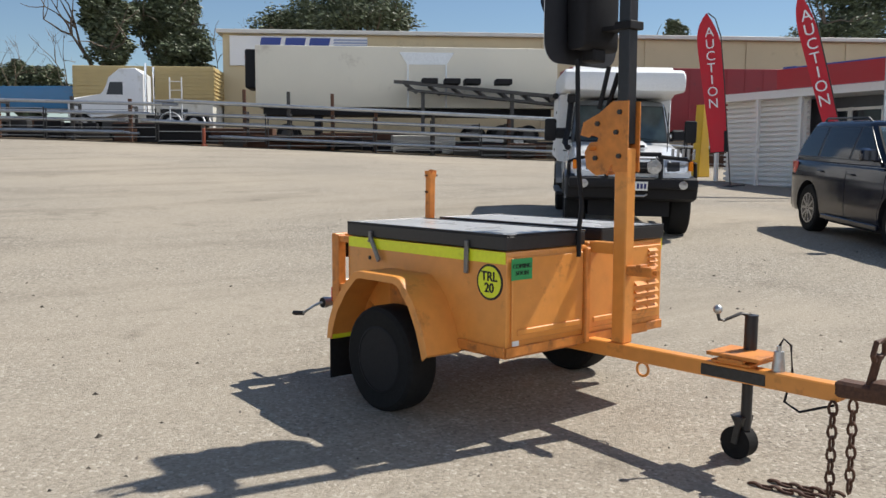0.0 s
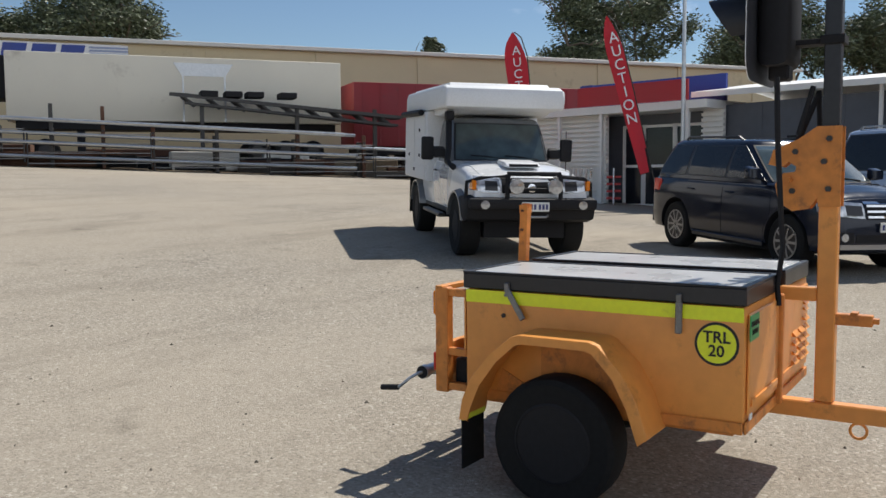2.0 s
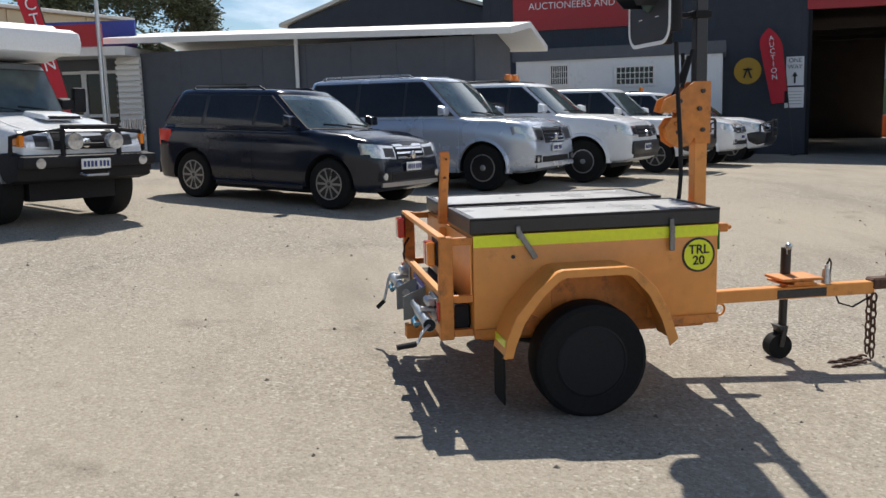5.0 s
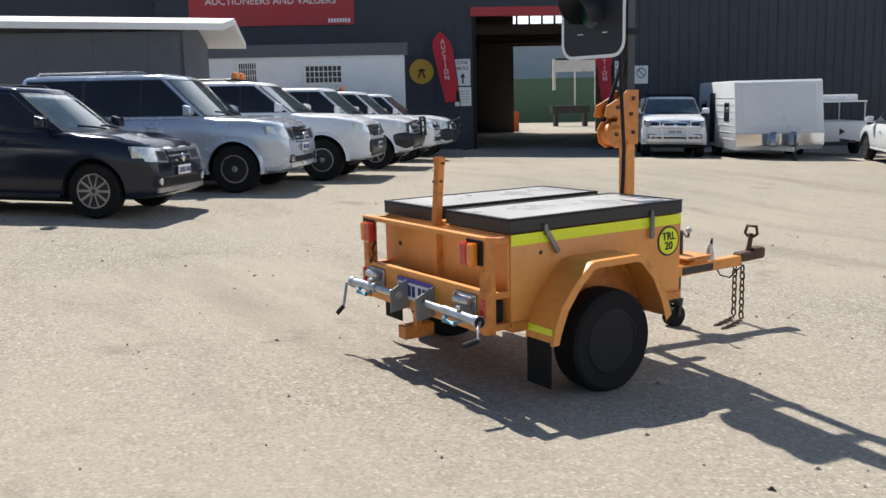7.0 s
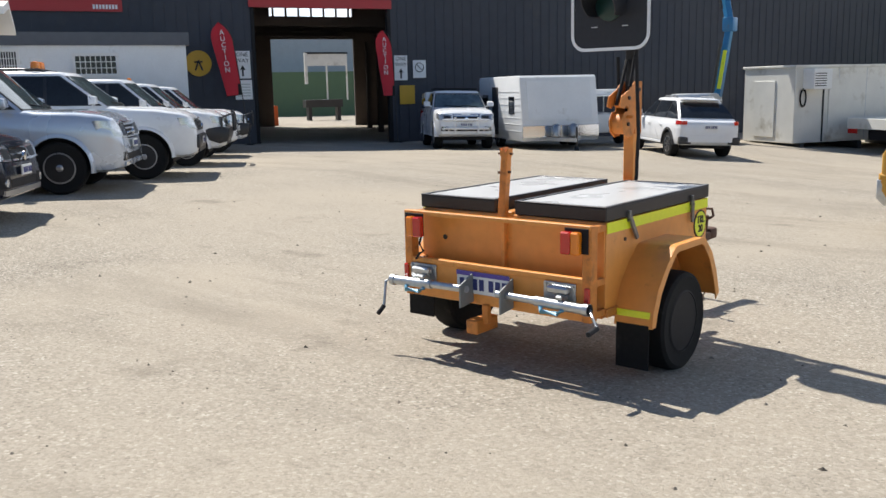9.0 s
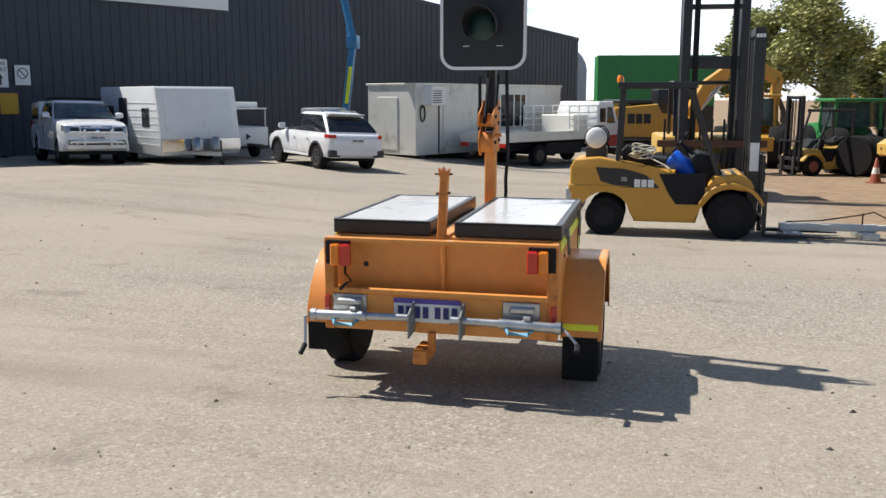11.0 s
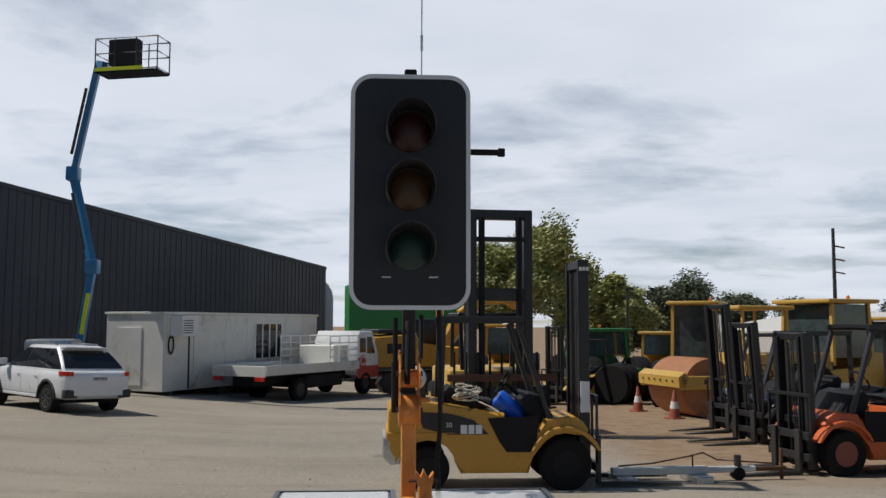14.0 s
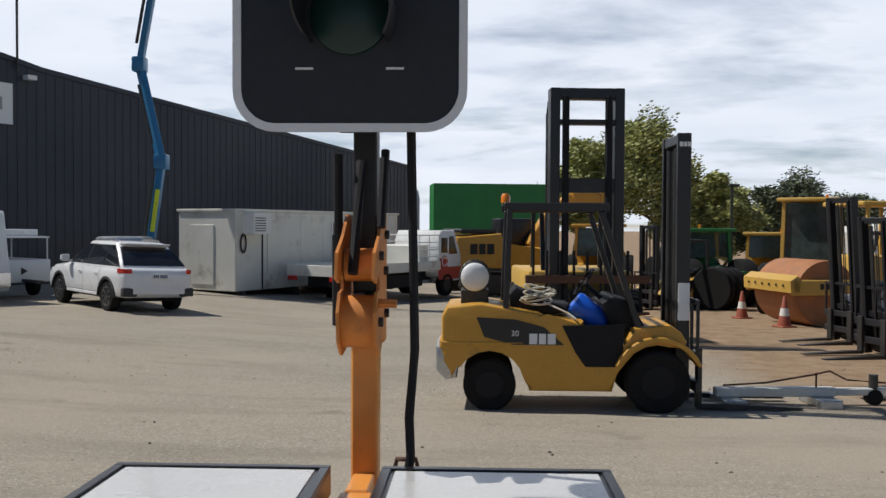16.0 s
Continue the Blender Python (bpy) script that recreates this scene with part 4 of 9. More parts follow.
    prism(bm, [(HX + u, HZ + v) for u, v in ((-0.15, -0.5), (0.15, -0.5), (0.15, 0.5), (-0.15, 0.5))], "y", HY - 0.15, HY - 0.006, 0.05, 3)
    cube(bm, HX - 0.05, HX + 0.05, HY - 0.13, HY - 0.04, HZ - 0.56, HZ - 0.49, 0.01)
    cube(bm, HX - 0.03, HX + 0.03, HY - 0.08, HY - 0.02, HZ + 0.49, HZ + 0.605, 0.006)
    P("signal_body", bm, "black_matt", board)
    for z, mat, lab in ((2.71, "lens_red", "unlit red lens"), (2.425, "lens_amber", "unlit amber lens"), (2.14, "lens_green", "unlit green lens")):
        bm = bmesh.new()
        lathe(bm, [(0.098, 0.002), (0.096, 0.012), (0.07, 0.024), (0.035, 0.031), (0.006, 0.033)], (HX, HY, z), "y", 30)
        P("lens", bm, mat, board, lab)
        bm = bmesh.new()
        arc = [radians(a) for a in np.linspace(-35, 215, 22)]
        ro, ri = 0.118, 0.112
        rows = []
        for a in arc:
            top = 0.5 + 0.5 * math.sin(a)
            far = HY + 0.08 + 0.16 * max(0, top)
            rows.append([bm.verts.new((HX + r * math.cos(a), yy, z + r * math.sin(a))) for r, yy in ((ro, HY), (ro, far), (ri, far), (ri, HY))])
        for a, c in zip(rows, rows[1:]):
            for q in range(4):
                bm.faces.new((a[q], a[(q + 1) % 4], c[(q + 1) % 4], c[q]))
        bm.faces.new(rows[0])
        bm.faces.new(rows[-1][::-1])
        P("visor", bm, "signal_black", board)
    for x in (-0.112, 0.112):
        bm = bmesh.new()
        cube(bm, HX + x - 0.022, HX + x + 0.022, HY, HY + 0.004, 2.008, 2.013)
        P("slot", bm, "white_ink", board)
    bm = bmesh.new()
    cube(bm, 3.30, 3.50, HY - 0.05, HY - 0.03, 2.612, 2.64, 0.003)
    cube(bm, 3.30, 3.335, HY - 0.055, HY - 0.025, 2.606, 2.646, 0.004)
    P("side_arm", bm, "black_matt", board)
    bm = bmesh.new()
    rod(bm, (HX - 0.055, HY - 0.08, 3.0), (HX - 0.055, HY - 0.08, 3.55), 0.0035, 6)
    rod(bm, (HX - 0.055, HY - 0.08, 3.14), (HX - 0.055, HY - 0.08, 3.22), 0.007, 6)
    P("aerial", bm, "zinc", board)
    return T


_made = {}


def material_once(name, color, rough):
    if name not in _made:
        _made[name] = material(name, color, rough=rough, vary=0.08)
    return _made[name]


def wheel_part(parent, c, r, rim_r, width, side, axis, rim_mat, spokes=0, parent_world=True, label=""):
    """A tyre with its rim: axis x or y is the axle's, side the outward direction along it."""
    w = width / 2
    bm = bmesh.new()
    prof = [(rim_r, -w * 0.9), (r * 0.90, -w), (r * 0.975, -w * 0.86), (r, -w * 0.55), (r, w * 0.55), (r * 0.975, w * 0.86), (r * 0.90, w), (rim_r, w * 0.9)]
    lathe(bm, prof, c, axis, 36)
    tyre = part("wheel", bm, "rubber", parent, label or "black tyre on its rim", 30, world=parent_world)
    bm = bmesh.new()
    o = side * w

    def disc_prof(pairs):
        return [(a, o * b2) for a, b2 in pairs]
    if spokes:
        lathe(bm, disc_prof([(rim_r, 0.92), (rim_r * 0.93, 0.96), (rim_r * 0.9, 0.55), (rim_r * 0.25, 0.5), (0.01, 0.5)]), c, axis, 30)
        part("rim", bm, "alloy_dark", tyre, world=parent_world)
        bm = bmesh.new()
        for k in range(spokes):
            a = 2 * math.pi * k / spokes
            u = Vector((math.cos(a), 0, math.sin(a))) if axis == "y" else Vector((0, math.cos(a), math.sin(a)))
            ax = Vector((0, 1, 0)) if axis == "y" else Vector((1, 0, 0))
            p0, p1 = Vector(c) + ax * o * 0.84 + u * rim_r * 0.12, Vector(c) + ax * o * 0.88 + u * rim_r * 0.96
            bar(bm, p0, p1, rim_r * 0.095, rim_r * 0.14)
        lathe(bm, disc_prof([(rim_r * 0.2, 0.6), (rim_r * 0.19, 0.9), (0.01, 0.92)]), c, axis, 14)
        lathe(bm, disc_prof([(rim_r * 1.0, 0.9), (rim_r * 1.0, 0.97), (rim_r * 0.92, 0.97), (rim_r * 0.92, 0.9)]), c, axis, 30)
        part("spokes", bm, rim_mat, tyre, world=parent_world)
    else:
        lathe(bm, disc_prof([(rim_r, 0.93), (rim_r * 0.94, 0.97), (rim_r * 0.88, 0.62), (rim_r * 0.55, 0.72), (rim_r * 0.42, 0.55), (rim_r * 0.34, 0.8), (0.01, 0.85)]), c, axis, 30)
        part("rim", bm, rim_mat, tyre, world=parent_world)
        if rim_mat == "alloy_dark":
            bm = bmesh.new()
            lathe(bm, disc_prof([(rim_r * 0.99, 0.9), (rim_r * 0.99, 1.0), (rim_r * 0.9, 1.0), (rim_r * 0.9, 0.9)]), c, axis, 30)
            part("rim_lip", bm, "alloy", tyre, world=parent_world)
            bm = bmesh.new()
            lathe(bm, disc_prof([(rim_r * 0.27, 0.6), (rim_r * 0.25, 0.9), (rim_r * 0.16, 1.0), (0.01, 1.0)]), c, axis, 14)
            part("hub", bm, "alloy", tyre, world=parent_world)
    return tyre


build_trailer()

# ---- vehicles ----
def arch_points(xa, r, ra, sill, n=11):
    th = math.asin(max(-0.95, min(0.95, (sill - r) / ra)))
    return [(xa + ra * math.cos(a), r + ra * math.sin(a)) for a in np.linspace(th, math.pi - th, n)]


def sheet(bm, front, back):
    """A curved plate: a grid of outer points and the matching grid behind it, closed round the rim."""
    f = [[bm.verts.new(p) for p in row] for row in front]
    k = [[bm.verts.new(p) for p in row] for row in back]
    nr, nc = len(f), len(f[0])
    for i in range(nr - 1):
        for j in range(nc - 1):
            bm.faces.new((f[i][j], f[i][j + 1], f[i + 1][j + 1], f[i + 1][j]))
            bm.faces.new((k[i][j + 1], k[i][j], k[i + 1][j], k[i + 1][j + 1]))
    for j in range(nc - 1):
        for i in (0, nr - 1):
            bm.faces.new((f[i][j], k[i][j], k[i][j + 1], f[i][j + 1]))
    for i in range(nr - 1):
        for j in (0, nc - 1):
            bm.faces.new((f[i][j], f[i + 1][j], k[i + 1][j], k[i][j]))


def carve(body, cutter_bm, dark):
    """Cuts a closed shape out of a mesh object; the cut faces take the second material."""
    for f in cutter_bm.faces:
        f.material_index = 1
    me = mesh_from(cutter_bm, "cutter")
    me.materials.append(body.data.materials[0])
    me.materials.append(dark)
    body.data.materials.append(dark)
    cut = new("cutter", me)
    cut.matrix_basis = Matrix()
    home, parent = body.matrix_basis.copy(), body.parent
    body.parent = None
    mod = body.modifiers.new("cut", "BOOLEAN")
    mod.operation, mod.object, mod.solver = "DIFFERENCE", cut, "EXACT"
    bpy.context.view_layer.update()
    out = bpy.data.meshes.new_from_object(body.evaluated_get(bpy.context.evaluated_depsgraph_get()))
    body.modifiers.clear()
    body.data = out
    body.parent, body.matrix_basis = parent, home
    out.shade_smooth()
    out.set_sharp_from_angle(angle=radians(38))
    bpy.data.objects.remove(cut)


def car(name, label, category, m, P, group=""):
    """A road vehicle: x forward, y left, the origin on the ground between the axles."""
    T = thing(name, label, category, m, group)
    wb, fo, ro, w, sill, belt, roof, r = (P[k] for k in ("wb", "fo", "ro", "w", "sill", "belt", "roof", "r"))
    hood0, hood1, cowl, ws, rt, rb, pm = P["hood0"], P["hood1"], P["cowl"], P["ws"], P["rt"], P["rb"], P["paint"]
    xr, xf, ra = -wb / 2 - ro, wb / 2 + fo, r * P.get("arch", 1.18)
    tail, deck = P.get("tail", belt), P.get("deck")
    nose_k, stern_k = P.get("nose", 0.13), P.get("stern", 0.08)
    sl = min(P.get("slope", 1.0), (hood1 - sill - 0.38) / 0.42)
    # stations along the body: place, width factor, underside, top edge, crown of the top
    st = [(xr, 1 - 1.5 * stern_k, sill + 0.16, tail - 0.14, 0.0), (xr + 0.035, 1 - 0.95 * stern_k, sill + 0.06, tail - 0.06, 0.0), (xr + 0.11, 1 - 0.5 * stern_k, sill + 0.01, tail - 0.01, 0.0), (xr + 0.3, 1 - 0.2 * stern_k, sill, tail, 0.0)]
    st += [(x, 1.0, sill, tail if deck and x < deck else belt, 0.0) for x in np.linspace(-wb / 2, cowl - 0.3, 7)]
    if deck:
        st += [(deck - 0.005, 1.0, sill, tail, 0.0), (deck + 0.03, 1.0, sill, belt, 0.0)]
    st += [(cowl - 0.04, 1.0, sill, belt - 0.005, 0.0), (cowl + 0.06, 1.0, sill, hood0 - 0.03, 0.03)]
    xm = (cowl + xf) / 2
    st += [(xm, 0.995, sill, hood0 * 0.45 + hood1 * 0.55 - 0.018, 0.045), (xf - 0.48, 1 - 0.14 * nose_k, sill, hood1 - 0.02, 0.045), (xf - 0.3, 1 - 0.34 * nose_k, sill, hood1 - 0.045, 0.045), (xf - 0.17, 1 - 0.62 * nose_k, sill + 0.01, hood1 - 0.045 - 0.05 * sl, 0.04), (xf - 0.09, 1 - 0.92 * nose_k, sill + 0.04, hood1 - 0.055 - 0.12 * sl, 0.035), (xf - 0.045, 1 - 1.15 * nose_k, sill + 0.06, hood1 - 0.07 - 0.22 * sl, 0.025), (xf - 0.012, 1 - 1.35 * nose_k, sill + 0.09, hood1 - 0.08 - 0.34 * sl, 0.015), (xf, 1 - 1.55 * nose_k, sill + 0.12, hood1 - 0.10 - 0.42 * sl, 0.005)]
    st.sort()
    sx = [s[0] for s in st]
    width = lambda x: w * float(np.interp(x, sx, [s[1] for s in st]))
    low = lambda x: float(np.interp(x, sx, [s[2] for s in st]))
    top = lambda x: float(np.interp(x, sx, [s[3] for s in st]))
    crown = lambda x: float(np.interp(x, sx, [s[4] for s in st]))
    GU = [0.0, 0.05, 0.14, 0.32, 0.60, 0.70, 0.84, 0.93, 0.975, 1.0]
    GY = [0.82, 0.955, 0.982, 0.998, 1.0, 1.004, 0.985, 0.962, 0.93, 0.87]

    def side(x, z):
        """Half width of the body there."""
        u = (z - low(x)) / max(0.05, top(x) - low(x))
        return width(x) * float(np.interp(u, GU, GY))

    bm = bmesh.new()
    rings = []
    for x, k, z0, z1, c in st:
        half = [(0.0, z0), (0.5 * w * k, z0)] + [(w * k * g, z0 + (z1 - z0) * u) for u, g in zip(GU, GY)] + [(0.6 * w * k, z1 + 0.52 * c), (0.3 * w * k, z1 + 0.88 * c), (0.0, z1 + c)]
        loop = half + [(-y, z) for y, z in half[-2:0:-1]]
        rings.append([bm.verts.new((x, y, z)) for y, z in loop])
    n = len(rings[0])
    for a, b in zip(rings, rings[1:]):
        for i in range(n):
            bm.faces.new((a[i], a[(i + 1) % n], b[(i + 1) % n], b[i]))
    bm.faces.new(rings[0])
    bm.faces.new(rings[-1][::-1])
    body = part("body", bm, pm, T, P.get("body_label", ""), 38)
    bm = bmesh.new()
    for xa in (wb / 2, -wb / 2):
        rod(bm, (xa, -w - 0.3, r), (xa, w + 0.3, r), ra, 36)
    carve(body, bm, M["black_matt"])

    # cabin: rows of one plan outline from the belt to the roof
    wc, tum = w * 0.955, P.get("tumble", 0.16)
    zbase, H = belt - 0.03, roof - 0.065 - belt + 0.03
    fz = lambda z: (z - zbase) / H
    xF = lambda f: cowl + 0.07 + (ws - cowl - 0.07) * (f ** 0.96)
    xR = lambda f: rb + (rt - 0.03 - rb) * (f ** 1.25)
    yW = lambda f: wc * (1 - tum * max(0.0, f) ** 1.25)
    bow = P.get("bow", 0.15)

    def side_at(x, f, off=0.0):
        a, b = xF(f), xR(f)
        t = (x - (a + b) / 2) / ((a - b) / 2)
        return Vector((x, yW(f) * (1 - 0.03 * t * t) + off, zbase + H * f))

    def outline(f):
        a, b, y = xF(f), xR(f), yW(f)
        half = [(a - bow * v * v, v * y) for v in (0.0, 0.28, 0.52, 0.74, 0.90)]
        half.append((a - bow * 1.0 - 0.03, y * 0.962))
        for k in range(9):
            x = a - bow - 0.12 + (b + 0.16 - a + bow + 0.12) * k / 8
            half.append((x, side_at(x, f).y))
        half += [(b + 0.06, 0.93 * y), (b + 0.022, 0.85 * y), (b + 0.008, 0.55 * y), (b, 0.25 * y), (b, 0.0)]
        return half + [(x, -v) for x, v in half[-2:0:-1]]

    bm = bmesh.new()
    rows = [[(x, y, zbase + H * f) for x, y in outline(f)] for f in (0.0, 0.10, 0.3, 0.5, 0.7, 0.88, 0.96, 1.0)]
    last, cx = rows[-1], (xF(1) + xR(1)) / 2
    for k, dz in ((0.972, 0.024), (0.93, 0.043), (0.82, 0.058), (0.55, 0.068), (0.2, 0.072)):
        rows.append([(cx + (x - cx) * k, y * k, z + dz) for x, y, z in last])
    vs = [[bm.verts.new(p) for p in row] for row in rows]
    n = len(vs[0])
    for a, b in zip(vs, vs[1:]):
        for i in range(n):
            bm.faces.new((a[i], a[(i + 1) % n], b[(i + 1) % n], b[i]))
    bm.faces.new(vs[0][::-1])
    bm.faces.new(vs[-1])
    cabin = part("cabin", bm, P.get("roof_paint", pm), T, "", 42)
    f0, f1 = fz(belt + 0.035), 0.93

    def pane(nm, x0, x1, fa, fb, off, mat, thick=0.008):
        """A plate on the cabin's side; x0 and x1 give the fore and aft edge at each height."""
        fs = [fa + (fb - fa) * k / 5 for k in range(6)]
        for sg in (1, -1):
            g, b = [], []
            for f in fs:
                a, c = x0(f), x1(f)
                pts = [side_at(a + (c - a) * k / 6, f, off) for k in range(7)]
                g.append([(p.x, sg * p.y, p.z) for p in pts])
                b.append([(p.x, sg * (p.y - thick), p.z) for p in pts])
            bm = bmesh.new()
            sheet(bm, g, b)
            part(nm, bm, mat, cabin, "", 60)

    eA = lambda f: xF(f) - bow - 0.085 - 0.05 * max(0, f - 0.7)
    eB = lambda f: xR(f) + 0.15 + 0.10 * max(0, f - 0.55)
    pane("window_surround", lambda f: eA(f) + 0.03, lambda f: eB(f) - 0.035, f0 - 0.03, f1 + 0.025, 0.0035, "black_paint")
    for a0, a1, mat in P["side_glass"]:
        lo = eB if a0 == "B" else (lambda f, q=a0: q)
        hi = eA if a1 == "A" else (lambda f, q=a1: q)
        pane("side_window", lambda f: max(hi(f), lo(f) + 0.02), lo, f0, f1, 0.0075, mat)
    for nm, ys, fa, fb, mat, front in (("windscreen_seal", 0.93, f0 - 0.05, 0.965, "black_matt", True), ("windscreen", 0.90, f0 - 0.02, 0.94, "glass_clear", True), ("rear_window", 0.91, fz(belt + P.get("rear_sill", 0.06)), 0.90, "glass", False)):
        g, b = [], []
        off = {"windscreen_seal": 0.004, "windscreen": 0.008, "rear_window": 0.008}[nm]
        for k in range(7):
            f = fa + (fb - fa) * k / 6
            row, back = [], []
            for j in range(9):
                v = ys * (-1 + j / 4)
                x = xF(f) - bow * v * v + off if front else xR(f) + 0.03 * v * v - off
                row.append((x, v * yW(f), zbase + H * f))
                back.append((x - (0.01 if front else -0.01), v * yW(f), zbase + H * f - 0.004))
            g.append(row)
            b.append(back)
        bm = bmesh.new()
        sheet(bm, g, b)
        part(nm, bm, mat, cabin, "", 60)
    # wipers
    for y0 in (0.05, 0.55):
        bm = bmesh.new()
        wipe = lambda y, f: (xF(f) - bow * (y / yW(f)) ** 2 + 0.022, y, zbase + H * f)
        tube(bm, [wipe(y0, f0), wipe(y0 - 0.25, f0 + 0.05), wipe(y0 - 0.52, f0 + 0.08)], 0.008, 5)
        part("wiper", bm, "black_matt", cabin)
    # bonnet skin with a shut line
    bm = bmesh.new()
    g, b = [], []
    for k in range(9):
        x = cowl + 0.14 + (xf - 0.14 - cowl - 0.14) * k / 8
        yb = 0.80 * width(x)
        row = [(x, yb * (-1 + j / 5), top(x) + crown(x) * (1 - (0.8 * (-1 + j / 5)) ** 2 / 0.75) + 0.006) for j in range(11)]
        g.append(row)
        b.append([(x2, y2, z2 - 0.02) for x2, y2, z2 in row])
    sheet(bm, g, b)
    part("bonnet", bm, P.get("bonnet_paint", pm), T, "", 50)
    # doors
    for d0, d1 in P["doors"]:
        for sg in (1, -1):
            zlo, zhi = sill + 0.09, belt - 0.045
            g, b = [], []
            for k in range(8):
                z = zlo + (zhi - zlo) * k / 7
                ends = []
                for x in (d0, d1):
                    for xa in (wb / 2, -wb / 2):
                        clear = ra + 0.04
                        if z < r + clear and abs(x - xa) < math.sqrt(max(0.0, clear ** 2 - max(0.0, z - r) ** 2)):
                            x = xa - math.copysign(math.sqrt(max(0.0, clear ** 2 - max(0.0, z - r) ** 2)), xa)
                    ends.append(x)
                xs = [ends[0] + (ends[1] - ends[0]) * j / 4 for j in range(5)]
                g.append([(x, sg * (side(x, z) + 0.005), z) for x in xs])
                b.append([(x, sg * (side(x, z) - 0.02), z) for x in xs])
            bm = bmesh.new()
            sheet(bm, g, b)
            door = part("door", bm, P.get("door_paint", pm), T, "", 50)
            bm = bmesh.new()
            hx, hz = d0 + 0.14, belt - 0.17
            y = sg * (side(hx, hz) + 0.012)
            tube(bm, [(hx - 0.09, y - sg * 0.012, hz), (hx - 0.06, y + sg * 0.018, hz), (hx + 0.06, y + sg * 0.018, hz), (hx + 0.09, y - sg * 0.012, hz)], 0.012, 6)
            part("handle", bm, P.get("handle", pm), door)
    # mirrors
    for sg in (1, -1):
        bm = bmesh.new()
        mx = cowl - 0.34
        yb = side(mx, belt - 0.05)
        prism(bm, [(mx - 0.05, belt + 0.03), (mx + 0.09, belt + 0.05), (mx + 0.08, belt + 0.17), (mx - 0.03, belt + 0.2), (mx - 0.05, belt + 0.18)], "y", sg * (yb + 0.03), sg * (yb + 0.23), 0.035, 3)
        cube(bm, mx - 0.03, mx + 0.03, min(sg * (yb - 0.08), sg * (yb + 0.06)), max(sg * (yb - 0.08), sg * (yb + 0.06)), belt + 0.02, belt + 0.07, 0.012)
        part("mirror", bm, P.get("mirror", pm), T)
    # wheels with dark wells and flares
    bm = bmesh.new()
    for xa in (wb / 2, -wb / 2):
        cube(bm, xa - ra * 0.95, xa + ra * 0.95, -w * 0.70, w * 0.70, r * 0.7, r + ra * 0.9)
    cube(bm, -wb / 2, wb / 2, -w * 0.8, w * 0.8, sill - 0.06, sill + 0.1)
    part("underbody", bm, "black_matt", T)
    for xa in (wb / 2, -wb / 2):
        for sg in (1, -1):
            wheel_part(T, (xa, sg * (w - P["tyre_w"] / 2 - P.get("inset", 0.02)), r), r, P["rim"], P["tyre_w"], sg, "y", P["rim_mat"], P["spokes"], False)
            if P.get("flare"):
                bm = bmesh.new()
                oa, ia = arch_points(xa, r, ra + P.get("flare_h", 0.045), sill, 19), arch_points(xa, r, ra - 0.012, sill, 19)
                fw = P.get("flare_w", 0.03)
                sheet(bm, [[(x, sg * (w + fw), z) for x, z in ia], [(x, sg * (w + fw), z) for x, z in [(p[0] * 0.6 + q[0] * 0.4, p[1] * 0.6 + q[1] * 0.4) for p, q in zip(ia, oa)]], [(x, sg * (side(x, z) + 0.002), z) for x, z in oa]], [[(x, sg * (w - 0.06), z) for x, z in ia], [(x, sg * (w - 0.06), z) for x, z in ia], [(x, sg * (w - 0.06), z) for x, z in oa]])
                part("wheel_flare", bm, P["flare"], T, "", 50)

    # plan lines of the nose and the tail
    fr = [(s[0], s[1] * w * 0.998) for s in st if s[0] > xf - 0.6][::-1]
    lean_z = [(s[3] + 0.6 * s[4], s[0]) for s in st if s[0] > xf - 0.5][::-1]
    bk = [(s[0], s[1] * w * 0.998) for s in st if s[0] < xr + 0.5]

    def plan(line, y):
        y = abs(y)
        return float(np.interp(y, [q[1] for q in line], [q[0] for q in line]))

    def face(nm, y0, y1, z0, z1, mat, parent=T, off=0.006, rear=False, lab="", rise=0.0):
        """A plate laid round the nose or the tail between two places across and two heights."""
        line, s = (bk, -1) if rear else (fr, 1)
        g, b = [], []
        for k in range(4):
            z = z0 + (z1 - z0) * k / 3
            row, back = [], []
            for j in range(9):
                y = y0 + (y1 - y0) * j / 8
                zz = z + rise * (j / 8) ** 1.5
                x = plan(line, y)
                if not rear:
                    x = min(x, float(np.interp(zz, [q[0] for q in lean_z], [q[1] for q in lean_z])))
                x += s * off
                row.append((x, y, zz))
                back.append((x - s * 0.05, y * 0.985, zz))
            g.append(row)
            b.append(back)
        bm = bmesh.new()
        sheet(bm, g, b)
        return part(nm, bm, mat, parent, lab, 50)

    zg0, zg1 = P.get("grille", (hood1 - 0.33, hood1 - 0.13))
    gw = P.get("grille_w", 0.36)
    gr = face("grille", -gw, gw, zg0, zg1, "black_matt", off=0.008)
    face("grille_surround", -gw - 0.015, gw + 0.015, zg1 - 0.012, zg1 + 0.018, P.get("bar_mat", "chrome"), gr, 0.012)
    for k in range(P.get("bars", 3)):
        z = zg0 + (zg1 - zg0) * (k + 0.5) / P.get("bars", 3)
        face("grille_bar", -gw * 0.97, gw * 0.97, z - 0.013, z + 0.013, P.get("bar_mat", "chrome"), gr, 0.018)
    bm = bmesh.new()
    lathe(bm, [(0.058, xf + 0.0), (0.058, xf + 0.026), (0.04, xf + 0.032), (0.005, xf + 0.03)], (0, 0, (zg0 + zg1) / 2 - 0.03), "x", 16)
    part("badge", bm, "chrome", gr)
    h0, h1 = P.get("lamp_z", (zg0 + 0.015, zg1 + 0.0))
    lw = P.get("lamp_w", 0.34)
    yl = width(xf - lw) * 0.992
